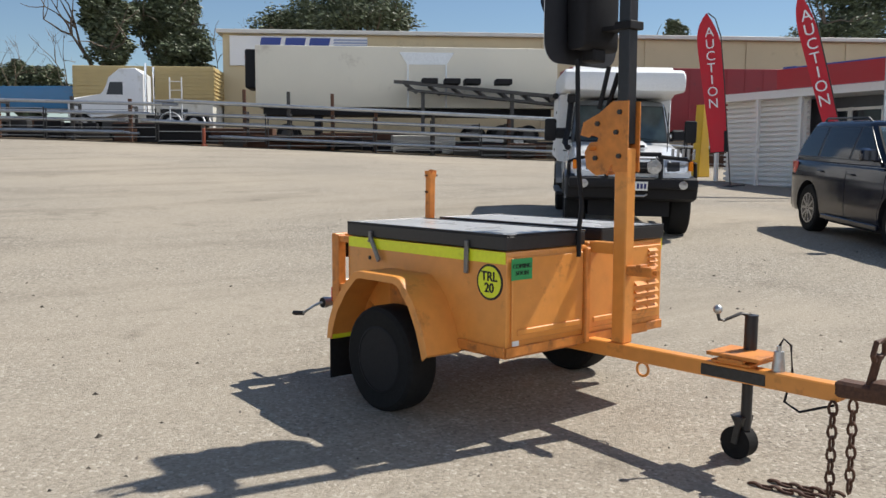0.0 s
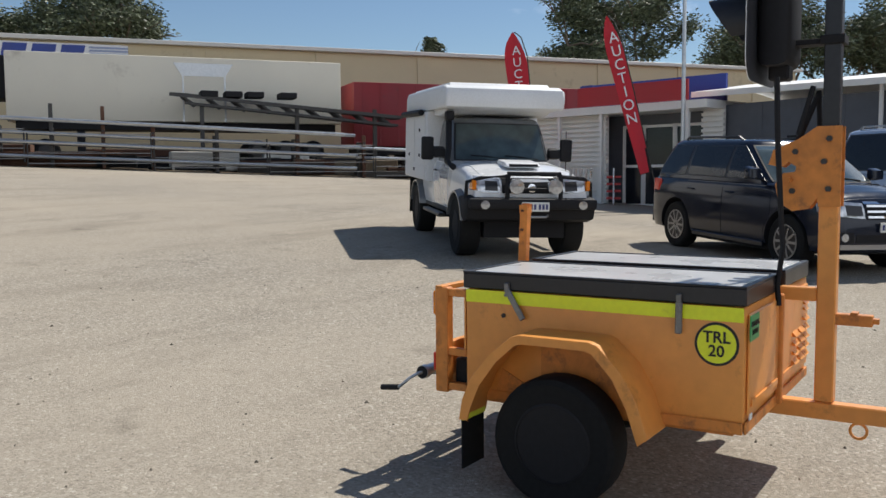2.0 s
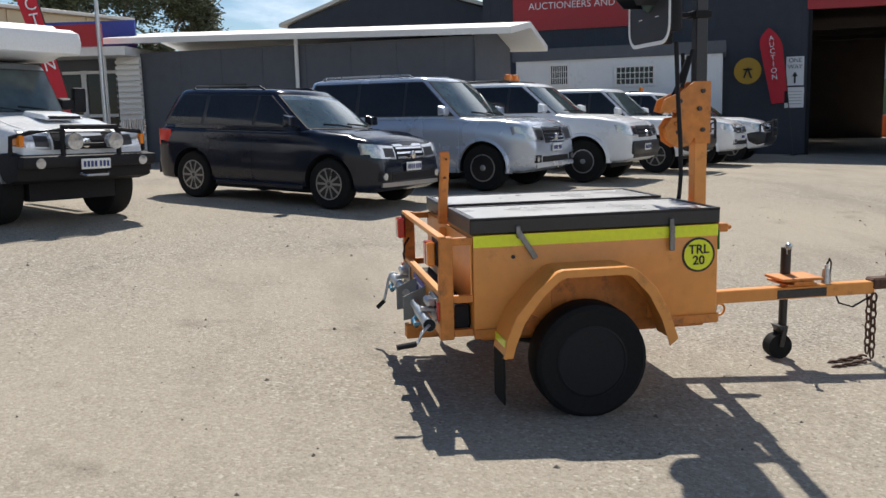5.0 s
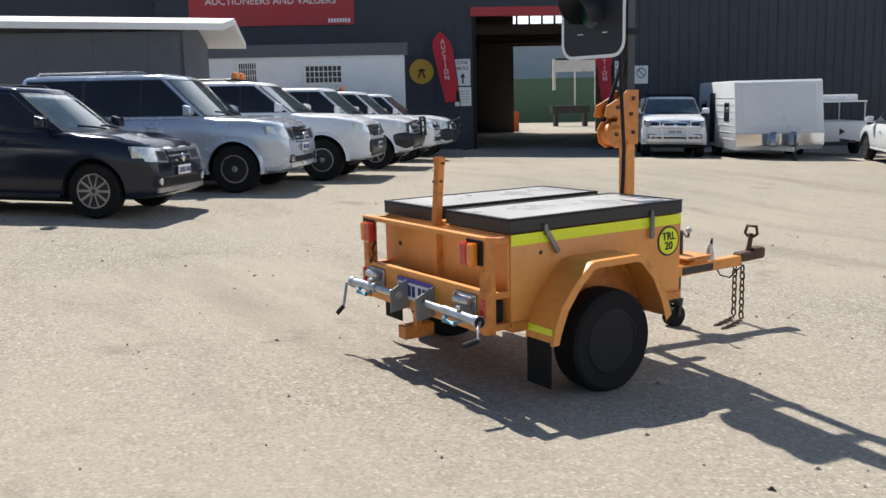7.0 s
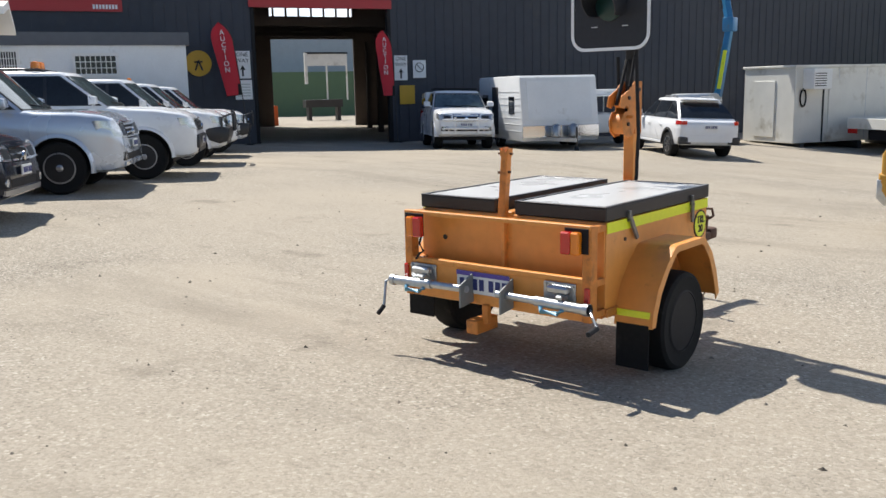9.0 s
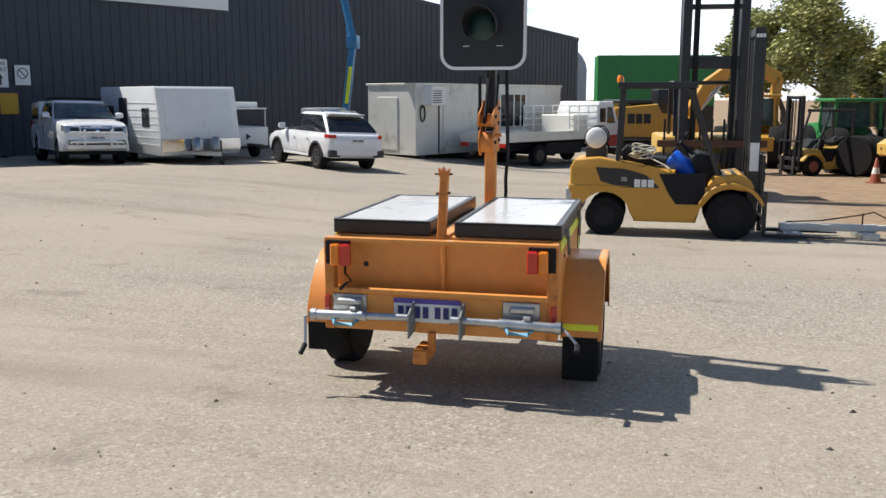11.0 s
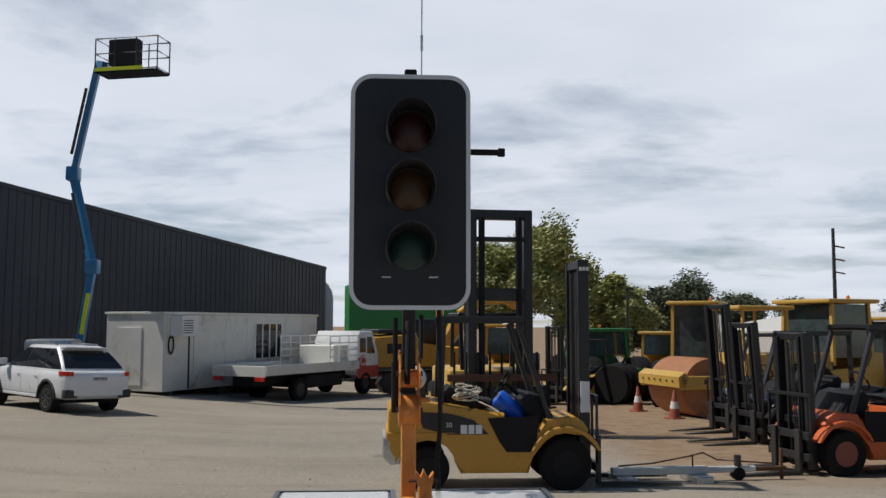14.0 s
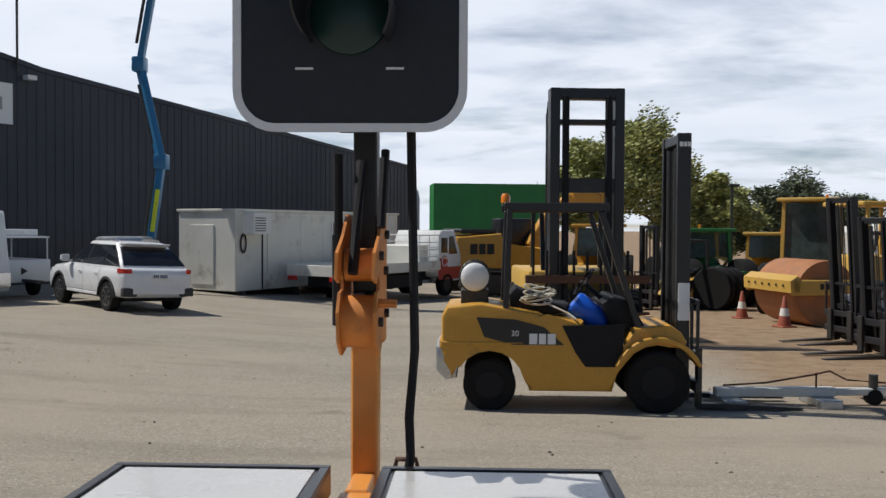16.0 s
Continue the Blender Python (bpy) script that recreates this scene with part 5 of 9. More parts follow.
    for sg in (1, -1):
        hl = face("headlamp", sg * (gw + 0.03), sg * yl, h0, h1, "lamp_clear", lab="clear headlamp", off=0.01, rise=0.035)
        face("lamp_bezel", sg * (gw + 0.06), sg * (gw + 0.06 + 0.45 * (yl - gw)), h0 + 0.03, h1 - 0.035, "alloy_dark", hl, 0.0125, rise=0.01)
        yq = 0.74 * w
        face("fog_recess", sg * (yq - 0.13), sg * (yq + 0.09), sill + 0.17, sill + 0.30, "black_matt", off=0.004)
        bm = bmesh.new()
        lathe(bm, [(0.045, plan(fr, yq) - 0.03), (0.05, plan(fr, yq) + 0.012), (0.005, plan(fr, yq) + 0.014)], (0, sg * yq, sill + 0.235), "x", 14)
        part("fog_lamp", bm, "lamp_clear", T)
        tl = P.get("tail_lamp", (belt - 0.30, belt - 0.06))
        face("tail_lamp", sg * (w * 0.76), sg * w * 0.985, tl[0], tl[1], "lamp_red", off=0.012, rear=True)
    face("front_intake", -w * 0.56, w * 0.56, sill + 0.17, sill + 0.27, "black_matt", off=0.006)
    face("front_skirt", -w * 0.80, w * 0.80, sill + 0.09, sill + 0.15, P.get("skirt", P.get("bumper", "grey_plastic")), off=0.014)
    face("rear_bumper", -w * 0.90, w * 0.90, sill + 0.10, sill + 0.28, P.get("bumper", "grey_plastic"), off=0.02, rear=True)
    for sg in (1, -1):
        bm = bmesh.new()
        bar(bm, (-wb / 2 + ra + 0.05, sg * (w * 0.955), sill + 0.03), (wb / 2 - ra - 0.05, sg * (w * 0.955), sill + 0.03), 0.05, 0.07, 0.012)
        part("side_skirt", bm, P.get("bumper", "grey_plastic"), T)
    zp = P.get("plate_z", sill + 0.36)
    for x0, sg, z in ((xf + P.get("plate_out", 0.02), 1, zp), (xr - 0.012, -1, P.get("rear_plate_z", belt - 0.2))):
        bm = bmesh.new()
        cube(bm, min(x0, x0 + sg * 0.022), max(x0, x0 + sg * 0.022), -0.186, 0.186, z - 0.06, z + 0.06, 0.004)
        pl = part("number_plate", bm, "plate", T, "white number plate")
        xx = x0 + sg * 0.024
        bm = bmesh.new()
        for k in range(7):
            y = -0.15 + 0.047 * k + (0.018 if k > 3 else 0)
            cube(bm, xx - 0.002, xx + 0.002, y - 0.015, y + 0.015, z - 0.034, z + 0.034)
        part("plate_bar", bm, "ink_blue", pl)
    if P.get("rails"):
        for sg in (1, -1):
            bm = bmesh.new()
            y = sg * (yW(1) - 0.10)
            tube(bm, [(rt + 0.2, y, roof - 0.035), (rt + 0.3, y, roof + 0.03), (ws - 0.55, y, roof + 0.03), (ws - 0.4, y, roof - 0.04)], 0.018, 6)
            part("roof_rail", bm, P["rails"], T)
    P["_xf"], P["_xr"] = xf, xr
    return T


def bullbar(T, xf, w, z0, z1, mat="black_paint", hoops=True):
    bm = bmesh.new()
    prism(bm, [(xf - 0.34, z0 + 0.04), (xf - 0.06, z0 - 0.05), (xf + 0.12, z0), (xf + 0.16, z0 + 0.12), (xf + 0.15, z0 + 0.28), (xf - 0.04, z0 + 0.31), (xf - 0.38, z0 + 0.28)], "y", -w, w, 0.04, 2, warp=lambda p: Vector((p.x - 0.10 * (abs(p.y) / w) ** 3, p.y, p.z)))
    b = part("bull_bar", bm, mat, T, "black steel bull bar")
    bm = bmesh.new()
    for y in (-0.36, 0.36):
        tube(bm, [(xf + 0.13, y, z0 + 0.2), (xf + 0.12, y, z1 - 0.06), (xf + 0.1, y * 0.93, z1)], 0.03, 8)
    tube(bm, [(xf + 0.1, -0.36, z1), (xf + 0.1, 0.36, z1)], 0.03, 8)
    tube(bm, [(xf + 0.12, -0.36, (z0 + z1) / 2 + 0.1), (xf + 0.12, 0.36, (z0 + z1) / 2 + 0.1)], 0.02, 8)
    part("hoop", bm, mat, b)
    if hoops:
        for sg in (1, -1):
            bm = bmesh.new()
            tube(bm, [(xf + 0.12, sg * 0.36, z1 - 0.03), (xf + 0.05, sg * 0.7, z1 - 0.06), (xf - 0.1, sg * (w - 0.03), z1 - 0.12), (xf - 0.1, sg * (w - 0.02), z0 + 0.25)], 0.026, 8)
            part("hoop", bm, mat, b)
    return b


SUV = dict(fo=0.82, ro=1.0, sill=0.30, belt=1.03, roof=1.66, hood0=1.02, hood1=0.94, tyre_w=0.23, rim=0.225, spokes=10, rim_mat="alloy_dark")

# dark navy wagon
P = dict(SUV, wb=2.62, fo=0.82, ro=0.80, w=0.905, sill=0.25, belt=1.10, roof=1.67, r=0.355, hood0=1.10, hood1=1.03, cowl=1.04, ws=0.36, rt=-1.78, rb=-2.05, tumble=0.2, paint="navy", side_glass=((-0.06, "A", "glass"), (-1.06, -0.12, "glass"), ("B", -1.14, "glass")), doors=((-0.05, 1.0), (-1.02, -0.09)), rim_mat="alloy", rails="black_paint", handle="navy", grille_w=0.34, bars=3, nose=0.15, skirt="alloy", bow=0.2, bumper="navy")
navy = car("wagon", "dark navy compact four-wheel-drive wagon parked in a row", "car", park(13.0, 5.42, 229), P, "parked cars")
# silver large wagon
P = dict(SUV, wb=2.85, fo=0.92, ro=1.2, w=0.985, sill=0.31, belt=1.25, roof=1.97, r=0.395, hood0=1.25, hood1=1.20, cowl=1.06, ws=0.36, rt=-2.30, rb=-2.52, paint="silver", side_glass=((-0.12, "A", "glass"), (-1.12, -0.18, "glass"), ("B", -1.20, "glass")), doors=((-0.1, 0.98), (-1.08, -0.14)), spokes=0, rim=0.235, rim_mat="alloy_dark", rails="alloy", flare="silver", flare_w=0.012, grille=(0.80, 1.05), grille_w=0.4, bars=4, tyre_w=0.28, mirror="silver", bumper="silver", lamp_w=0.42, plate_z=0.72)
silver = car("wagon", "large silver four-wheel-drive wagon with black steel rims", "car", park(15.3, 2.75, 229.5), P, "parked cars")
# white wagon with rails
P = dict(SUV, wb=2.85, fo=0.93, ro=1.1, w=0.93, sill=0.38, belt=1.28, roof=1.90, r=0.40, hood0=1.28, hood1=1.20, cowl=0.98, ws=0.28, rt=-2.2, rb=-2.42, paint="white", side_glass=((-0.12, "A", "glass"), (-1.1, -0.18, "glass"), ("B", -1.18, "glass")), doors=((-0.1, 0.98), (-1.06, -0.14)), spokes=0, rim_mat="alloy_dark", rails="alloy_dark", flare="white", flare_w=0.03, grille=(0.84, 1.04), grille_w=0.42, bars=3, bar_mat="grey_plastic", plate_z=0.66, tyre_w=0.28, mirror="white", bumper="black_paint", arch=1.22)
white1 = car("wagon", "white four-wheel-drive wagon with dark roof rails", "car", park(16.5, 0.6, 230), P, "parked cars")
bm = bmesh.new()
cube(bm, P["_xf"] - 0.14, P["_xf"] + 0.03, -0.78, 0.78, 0.52, 0.78, 0.05, 2)
part("front_bumper", bm, "black_paint", white1, "black lower front bumper")
bm = bmesh.new()
cube(bm, -0.52, -0.26, -0.5, 0.5, 1.885, 1.945, 0.012)
part("beacon_bar", bm, "black_matt", white1)
for y in (-0.32, 0.0):
    bm = bmesh.new()
    lathe(bm, [(0.085, 0), (0.085, 0.07), (0.07, 0.13), (0.02, 0.145)], (-0.39, y, 1.94), "z", 14)
    part("beacon", bm, "lamp_amber", white1, "amber beacon")


def pickup(name, label, m, canopy=False, bar_on=True, beacon=False, group="parked cars", w=0.9, roof=1.84, paintname="white"):
    P = dict(SUV, wb=3.05, fo=0.85, ro=1.15, w=w, sill=0.37, belt=1.22, roof=roof, r=0.385, hood0=1.22, hood1=1.15, cowl=1.04, ws=0.42, rt=-1.05, rb=-1.22, deck=-1.24, tail=1.10, paint=paintname, side_glass=((0.02, "A", "glass"), ("B", -0.04, "glass")), doors=((0.04, 1.05), (-0.9, 0.0)), spokes=6, rim_mat="alloy", flare=paintname, flare_w=0.012, grille=(0.82, 1.02), grille_w=0.40, bars=2, tyre_w=0.25, mirror=paintname, bumper="white" if not bar_on else "grey_plastic", arch=1.2)
    T = car(name, label, "pickup", m, P, group)
    if bar_on:
        bullbar(T, P["_xf"], 0.88, 0.52, 1.14)
    if canopy:
        bm = bmesh.new()
        prism(bm, [(-2.62, 1.10), (-2.58, roof - 0.2), (-2.5, roof - 0.04), (-1.35, roof - 0.02), (-1.28, 1.10)], "y", -0.82, 0.82, 0.06, 2)
        can = part("canopy", bm, paintname, T, "fibreglass tray canopy")
        for sg in (1, -1):
            bm = bmesh.new()
            poly(bm, [(-2.45, sg * 0.826, 1.22), (-1.42, sg * 0.826, 1.22), (-1.45, sg * 0.822, roof - 0.2), (-2.42, sg * 0.822, roof - 0.24)], 0.01)
            part("canopy_window", bm, "glass", can)
    if beacon:
        bm = bmesh.new()
        lathe(bm, [(0.06, 0), (0.06, 0.06), (0.05, 0.11), (0.02, 0.125)], (-0.3, 0.15, roof + 0.03), "z", 14)
        part("beacon", bm, "lamp_amber", T, "amber beacon")
        bm = bmesh.new()
        cube(bm, -0.42, -0.2, -0.5, 0.5, roof, roof + 0.03, 0.005)
        part("beacon_bar", bm, "black_matt", T)
    return T


pickup("pickup", "white crew-cab pickup with a black bull bar", park(18.76, -1.71, 230))
pickup("pickup", "white crew-cab pickup with an amber roof beacon", park(21.4, -4.0, 230), bar_on=False, beacon=True)
pickup("pickup", "white crew-cab pickup with a bull bar and canopy", park(23.5, -6.0, 230), canopy=True)
mits = pickup("pickup", "white crew-cab pickup with canopy and roof bars", park(19.5, -14.4, 136.5) @ Matrix.Scale(1.04, 4), canopy=True, bar_on=False, group="cars at the shed", roof=1.76)
for x in (-0.75, -0.1):
    bm = bmesh.new()
    cube(bm, x - 0.04, x + 0.04, -0.7, 0.7, 1.79, 1.84, 0.01)
    part("roof_bar", bm, "black_matt", mits)

for z in (0.62, 0.86):
    bm = bmesh.new()
    tube(bm, [(2.3, -0.72, z), (2.46, -0.5, z), (2.46, 0.5, z), (2.3, 0.72, z)], 0.035, 8)
    part("nudge_bar", bm, "white", mits)
for sg in (1, -1):
    bm = bmesh.new()
    tube(bm, [(2.46, sg * 0.34, 0.5), (2.46, sg * 0.34, 0.95)], 0.03, 8)
    part("nudge_bar", bm, "white", mits)

# white hatch seen from behind
P = dict(SUV, wb=2.64, fo=0.9, ro=0.84, w=0.885, sill=0.34, belt=1.02, roof=1.60, r=0.345, hood0=1.02, hood1=0.92, cowl=1.08, ws=0.36, rt=-1.28, rb=-1.98, paint="white", side_glass=((-0.1, "A", "glass"), (-0.98, -0.16, "glass"), ("B", -1.05, "glass")), doors=((-0.08, 1.0), (-0.95, -0.12)), rim_mat="alloy", spokes=8, rails="alloy", flare="grey_plastic", flare_w=0.012, tail_lamp=(0.90, 1.0), bumper="white", rear_plate_z=0.84, rear_sill=0.05, stern=0.12, tumble=0.26)
suba = car("hatchback", "white crossover hatchback with black wheel arches", "car", park(12.25, -15.75, -43), P, "cars at the shed")
bm = bmesh.new()
cube(bm, -1.52, -1.15, -0.56, 0.56, 1.53, 1.565, 0.012)
part("roof_spoiler", bm, "white", suba)
for sg in (1, -1):
    bm = bmesh.new()
    cube(bm, P["_xr"] - 0.012, P["_xr"] + 0.14, min(sg * 0.52, sg * 0.86), max(sg * 0.52, sg * 0.86), 0.38, 0.58, 0.03, 2)
    part("bumper_corner", bm, "grey_plastic", suba)


def camper():
    """Cab chassis four-wheel drive with a pop-top camper body."""
    P = dict(SUV, wb=3.18, fo=0.72, ro=0.55, w=0.80, sill=0.52, belt=1.28, roof=1.92, r=0.41, hood0=1.29, hood1=1.17, cowl=0.80, ws=0.52, rt=-0.38, rb=-0.42, deck=-0.45, tail=0.95, paint="white", side_glass=(("B", "A", "glass"),), doors=((-0.30, 0.74),), spokes=0, rim_mat="black_matt", rim=0.21, roof_paint="lc_grey", door_paint="silver", flare="lc_grey", flare_w=0.09, grille=(0.90, 1.10), grille_w=0.40, bars=1, bar_mat="black_matt", tyre_w=0.29, tumble=0.09, nose=0.03, slope=0.3, inset=-0.07, arch=1.14, lamp_z=(0.90, 1.09), lamp_w=0.1, mirror="black_matt", handle="black_matt", plate_z=0.74, plate_out=0.19)
    T = car("camper_truck", "white four-wheel-drive camper truck with a pop-top box", "camper", park(11.74, 9.52, 223.5), P)
    xf = P["_xf"]
    bm = bmesh.new()
    prism(bm, [(xf - 0.95, 1.25), (xf - 0.42, 1.22), (xf - 0.40, 1.25), (xf - 0.48, 1.29), (xf - 0.88, 1.32)], "y", -0.24, 0.24, 0.02, 2)
    scoop = part("bonnet_scoop", bm, "white", T)
    bm = bmesh.new()
    cube(bm, xf - 0.44, xf - 0.393, -0.2, 0.2, 1.235, 1.272, 0.004)
    part("scoop_mouth", bm, "black_matt", scoop)
    b = bullbar(T, xf, 0.88, 0.56, 1.16, "black_matt")
    bm = bmesh.new()
    cube(bm, xf - 0.1, xf + 0.17, -0.86, 0.86, 0.70, 0.84, 0.03, 2)
    part("bar_channel", bm, "black_matt", b)
    for y in (-0.26, 0.26):
        bm = bmesh.new()
        lathe(bm, [(0.088, xf + 0.12), (0.10, xf + 0.2), (0.096, xf + 0.225), (0.005, xf + 0.23)], (0, y, 1.0), "x", 20)
        part("driving_lamp", bm, "lamp_clear", b, "round driving lamp")
    for y in (-0.66, 0.66):
        bm = bmesh.new()
        lathe(bm, [(0.055, xf + 0.1), (0.058, xf + 0.175), (0.005, xf + 0.178)], (0, y, 0.76), "x", 14)
        part("fog_lamp", bm, "lamp_clear", b)
        bm = bmesh.new()
        cube(bm, xf - 0.16, xf + 0.01, min(y * 1.13, y * 1.22), max(y * 1.13, y * 1.22), 0.94, 1.07, 0.01)
        part("indicator", bm, "lamp_amber", T)
    bm = bmesh.new()
    tube(bm, [(xf + 0.17, -0.18, 0.63), (xf + 0.22, -0.14, 0.61), (xf + 0.22, 0.14, 0.61), (xf + 0.17, 0.18, 0.63)], 0.016, 8)
    part("fairlead", bm, "alloy", b)
    for k in range(5):
        bm = bmesh.new()
        y = 0.52 + 0.07 * k
        rod(bm, (xf + 0.03, y, 1.1), (xf + 0.03, y, 1.24), 0.02, 8)
        part("rod_holder", bm, "alloy", b)
    bm = bmesh.new()
    rod(bm, (xf + 0.05, 0.44, 1.2), (xf + 0.02, 0.44, 1.72), 0.006, 6)
    part("aerial", bm, "black_matt", b)
    # snorkel on the right wing and pillar
    bm = bmesh.new()
    tube(bm, [(1.25, -0.83, 1.2), (0.95, -0.86, 1.27), (0.80, -0.81, 1.45), (0.58, -0.77, 1.88)], 0.045, 10)
    cube(bm, 0.52, 0.70, -0.83, -0.71, 1.86, 2.0, 0.025, 2)
    part("snorkel", bm, "black_matt", T, "black raised air intake")
    for sg in (1, -1):
        bm = bmesh.new()
        y0, y1 = sg * 0.98, sg * 1.16
        cube(bm, 0.46, 0.56, min(y0, y1), max(y0, y1), 1.28, 1.62, 0.03, 2)
        bar(bm, (0.52, sg * 0.8, 1.38), (0.52, sg * 1.0, 1.38), 0.03, 0.05)
        part("towing_mirror", bm, "black_matt", T)
        bm = bmesh.new()
        bar(bm, (-0.35, sg * 0.92, 0.50), (0.95, sg * 0.92, 0.50), 0.1, 0.05, 0.01)
        part("side_step", bm, "black_paint", T)
    # camper box
    bx = [(-2.6, 0.92), (-2.6, 2.02), (-0.46, 2.02), (-0.46, 0.92)]
    bm = bmesh.new()
    prism(bm, bx, "y", -0.91, 0.91, 0.03, 2)
    box = part("camper_box", bm, "white_plain", T, "white camper box with side hatches")
    bm = bmesh.new()
    prism(bm, [(-2.62, 2.03), (-2.6, 2.30), (-2.45, 2.37), (0.72, 2.37), (0.88, 2.32), (0.93, 2.20), (0.90, 2.06), (0.84, 2.03), (-0.4, 2.03)], "y", -0.90, 0.90, 0.05, 3)
    top = part("pop_top", bm, "white_plain", T, "white fibreglass pop-top roof")
    bm = bmesh.new()
    prism(bm, [(-2.5, 2.35), (-2.45, 2.42), (0.5, 2.42), (0.62, 2.35)], "y", -0.76, 0.76, 0.02, 2)
    part("roof_cap", bm, "white_plain", top)
    bm = bmesh.new()
    prism(bm, [(-0.46, 1.94), (-0.46, 2.04), (0.62, 2.04), (0.4, 1.97), (0.1, 1.94)], "y", -0.8, 0.8, 0.02, 2)
    part("overcab_floor", bm, "white_plain", top)
    for sg in (1, -1):
        for x0, x1, z0, z1 in ((-2.5, -1.6, 1.19, 1.95), (-1.52, -0.55, 1.19, 1.56), (-1.52, -0.55, 1.60, 1.95), (-2.5, -0.55, 0.95, 1.15)):
            bm = bmesh.new()
            y = sg * 0.912
            cube(bm, x0, x1, min(y, y + sg * 0.012), max(y, y + sg * 0.012), z0, z1, 0.005)
            h = part("side_hatch", bm, "white_plain", box)
            bm = bmesh.new()
            cube(bm, (x0 + x1) / 2 - 0.05, (x0 + x1) / 2 + 0.05, min(y, y + sg * 0.022), max(y, y + sg * 0.022), z0 + 0.1, z0 + 0.15, 0.004)
            part("hatch_lock", bm, "black_matt", h)
    bm = bmesh.new()
    rod(bm, (-2.5, -0.965, 2.0), (-0.7, -0.965, 2.0), 0.05, 12)
    part("awning", bm, "black_matt", box, "rolled black awning")
    bm = bmesh.new()
    cube(bm, -2.55, -0.5, -0.55, 0.55, 0.66, 0.92, 0.01)
    part("chassis", bm, "black_matt", T)
    for sg in (1, -1):
        bm = bmesh.new()
        cube(bm, -2.15, -2.13, min(sg * 0.60, sg * 0.89), max(sg * 0.60, sg * 0.89), 0.30, 0.92)
        part("mud_flap", bm, "rubber", T)
    return T


camper()


def caravan():
    T = thing("caravan", "low white pop-top caravan parked nose out at the shed", "caravan", stand(17.45, -16.1, 143.5), "cars at the shed")
    prof = [(-2.3, 0.30), (-2.3, 2.22), (-2.2, 2.28), (1.95, 2.28), (2.02, 2.22), (2.3, 0.75), (2.3, 0.42), (2.2, 0.30)]
    bm = bmesh.new()
    prism(bm, prof, "y", -1.25, 1.25, 0.04, 2)
    body = part("body", bm, "white_plain", T)
    for k in range(7):
        z = 0.6 + 0.2 * k
        for sg in (1, -1):
            bm = bmesh.new()
            bar(bm, (-2.25, sg * 1.253, z), (2.2 - 0.22 * max(0, z - 0.75), sg * 1.253, z), 0.014, 0.02)
            part("side_ridge", bm, "white_plain", body)
    bm = bmesh.new()
    prism(bm, [(1.98, 2.12), (2.06, 2.12), (2.28, 0.95), (2.2, 0.95)], "y", -1.05, 1.05, 0.01, 1)
    fw = part("front_shield", bm, "white_plain", body, "white front window shield")
    bm = bmesh.new()
    prism(bm, [(2.04, 1.82), (2.09, 1.82), (2.17, 1.48), (2.12, 1.48)], "y", -0.78, 0.78, 0.008, 1)
    part("shield_rib", bm, "white_plain", fw)
    bm = bmesh.new()
    for k in range(6):
        cube(bm, 2.10, 2.135, -0.36 + 0.12 * k, -0.27 + 0.12 * k, 1.62, 1.68)
    part("lettering_bar", bm, "zinc", fw)
    bm = bmesh.new()
    prism(bm, [(2.24, 0.42), (2.33, 0.42), (2.33, 0.76), (2.27, 0.80)], "y", -1.24, 1.24, 0.006, 1)
    part("stone_guard", bm, "chrome", body, "chequer-plate stone guard")
    for x0, x1, z0, z1 in ((1.0, 1.55, 1.1, 1.65), (-1.9, -1.2, 1.15, 1.7)):
        for sg in (1, -1):
            bm = bmesh.new()
            cube(bm, x0, x1, min(sg * 1.25, sg * 1.265), max(sg * 1.25, sg * 1.265), z0, z1, 0.01)
            part("window", bm, "glass", body)
    bm = bmesh.new()
    cube(bm, -0.75, -0.1, -1.266, -1.25, 0.42, 1.95, 0.01)
    part("door", bm, "grey_plastic", body)
    bm = bmesh.new()
    for sg in (1, -1):
        bar(bm, (2.15, sg * 0.7, 0.38), (3.45, 0, 0.36), 0.06, 0.1)
    a = part("a_frame", bm, "zinc", T)
    for y in (-0.28, 0.28):
        bm = bmesh.new()
        lathe(bm, [(0.05, 0.40), (0.15, 0.44), (0.155, 0.72), (0.1, 0.80), (0.04, 0.83)], (2.6, y, 0), "z", 16)
        part("gas_bottle", bm, "alloy", T, "silver gas bottle")
    bm = bmesh.new()
    rod(bm, (3.3, 0.1, 0.12), (3.3, 0.1, 0.75), 0.03, 10)
    rod(bm, (3.3, 0.06, 0.09), (3.3, 0.14, 0.09), 0.09, 14)
    part("jockey_wheel", bm, "steel_dark", a)
    for sg in (1, -1):
        wheel_part(T, (-0.3, sg * 1.12, 0.31), 0.31, 0.19, 0.2, sg, "y", "alloy", 0, False)
    for sg in (1, -1):
        bm = bmesh.new()
        lathe(bm, [(0.04, 2.0), (0.04, 2.05)], (0, sg * 1.1, 1.96), "x", 10)
        part("clearance_lamp", bm, "lamp_amber", body)
    return T


caravan()


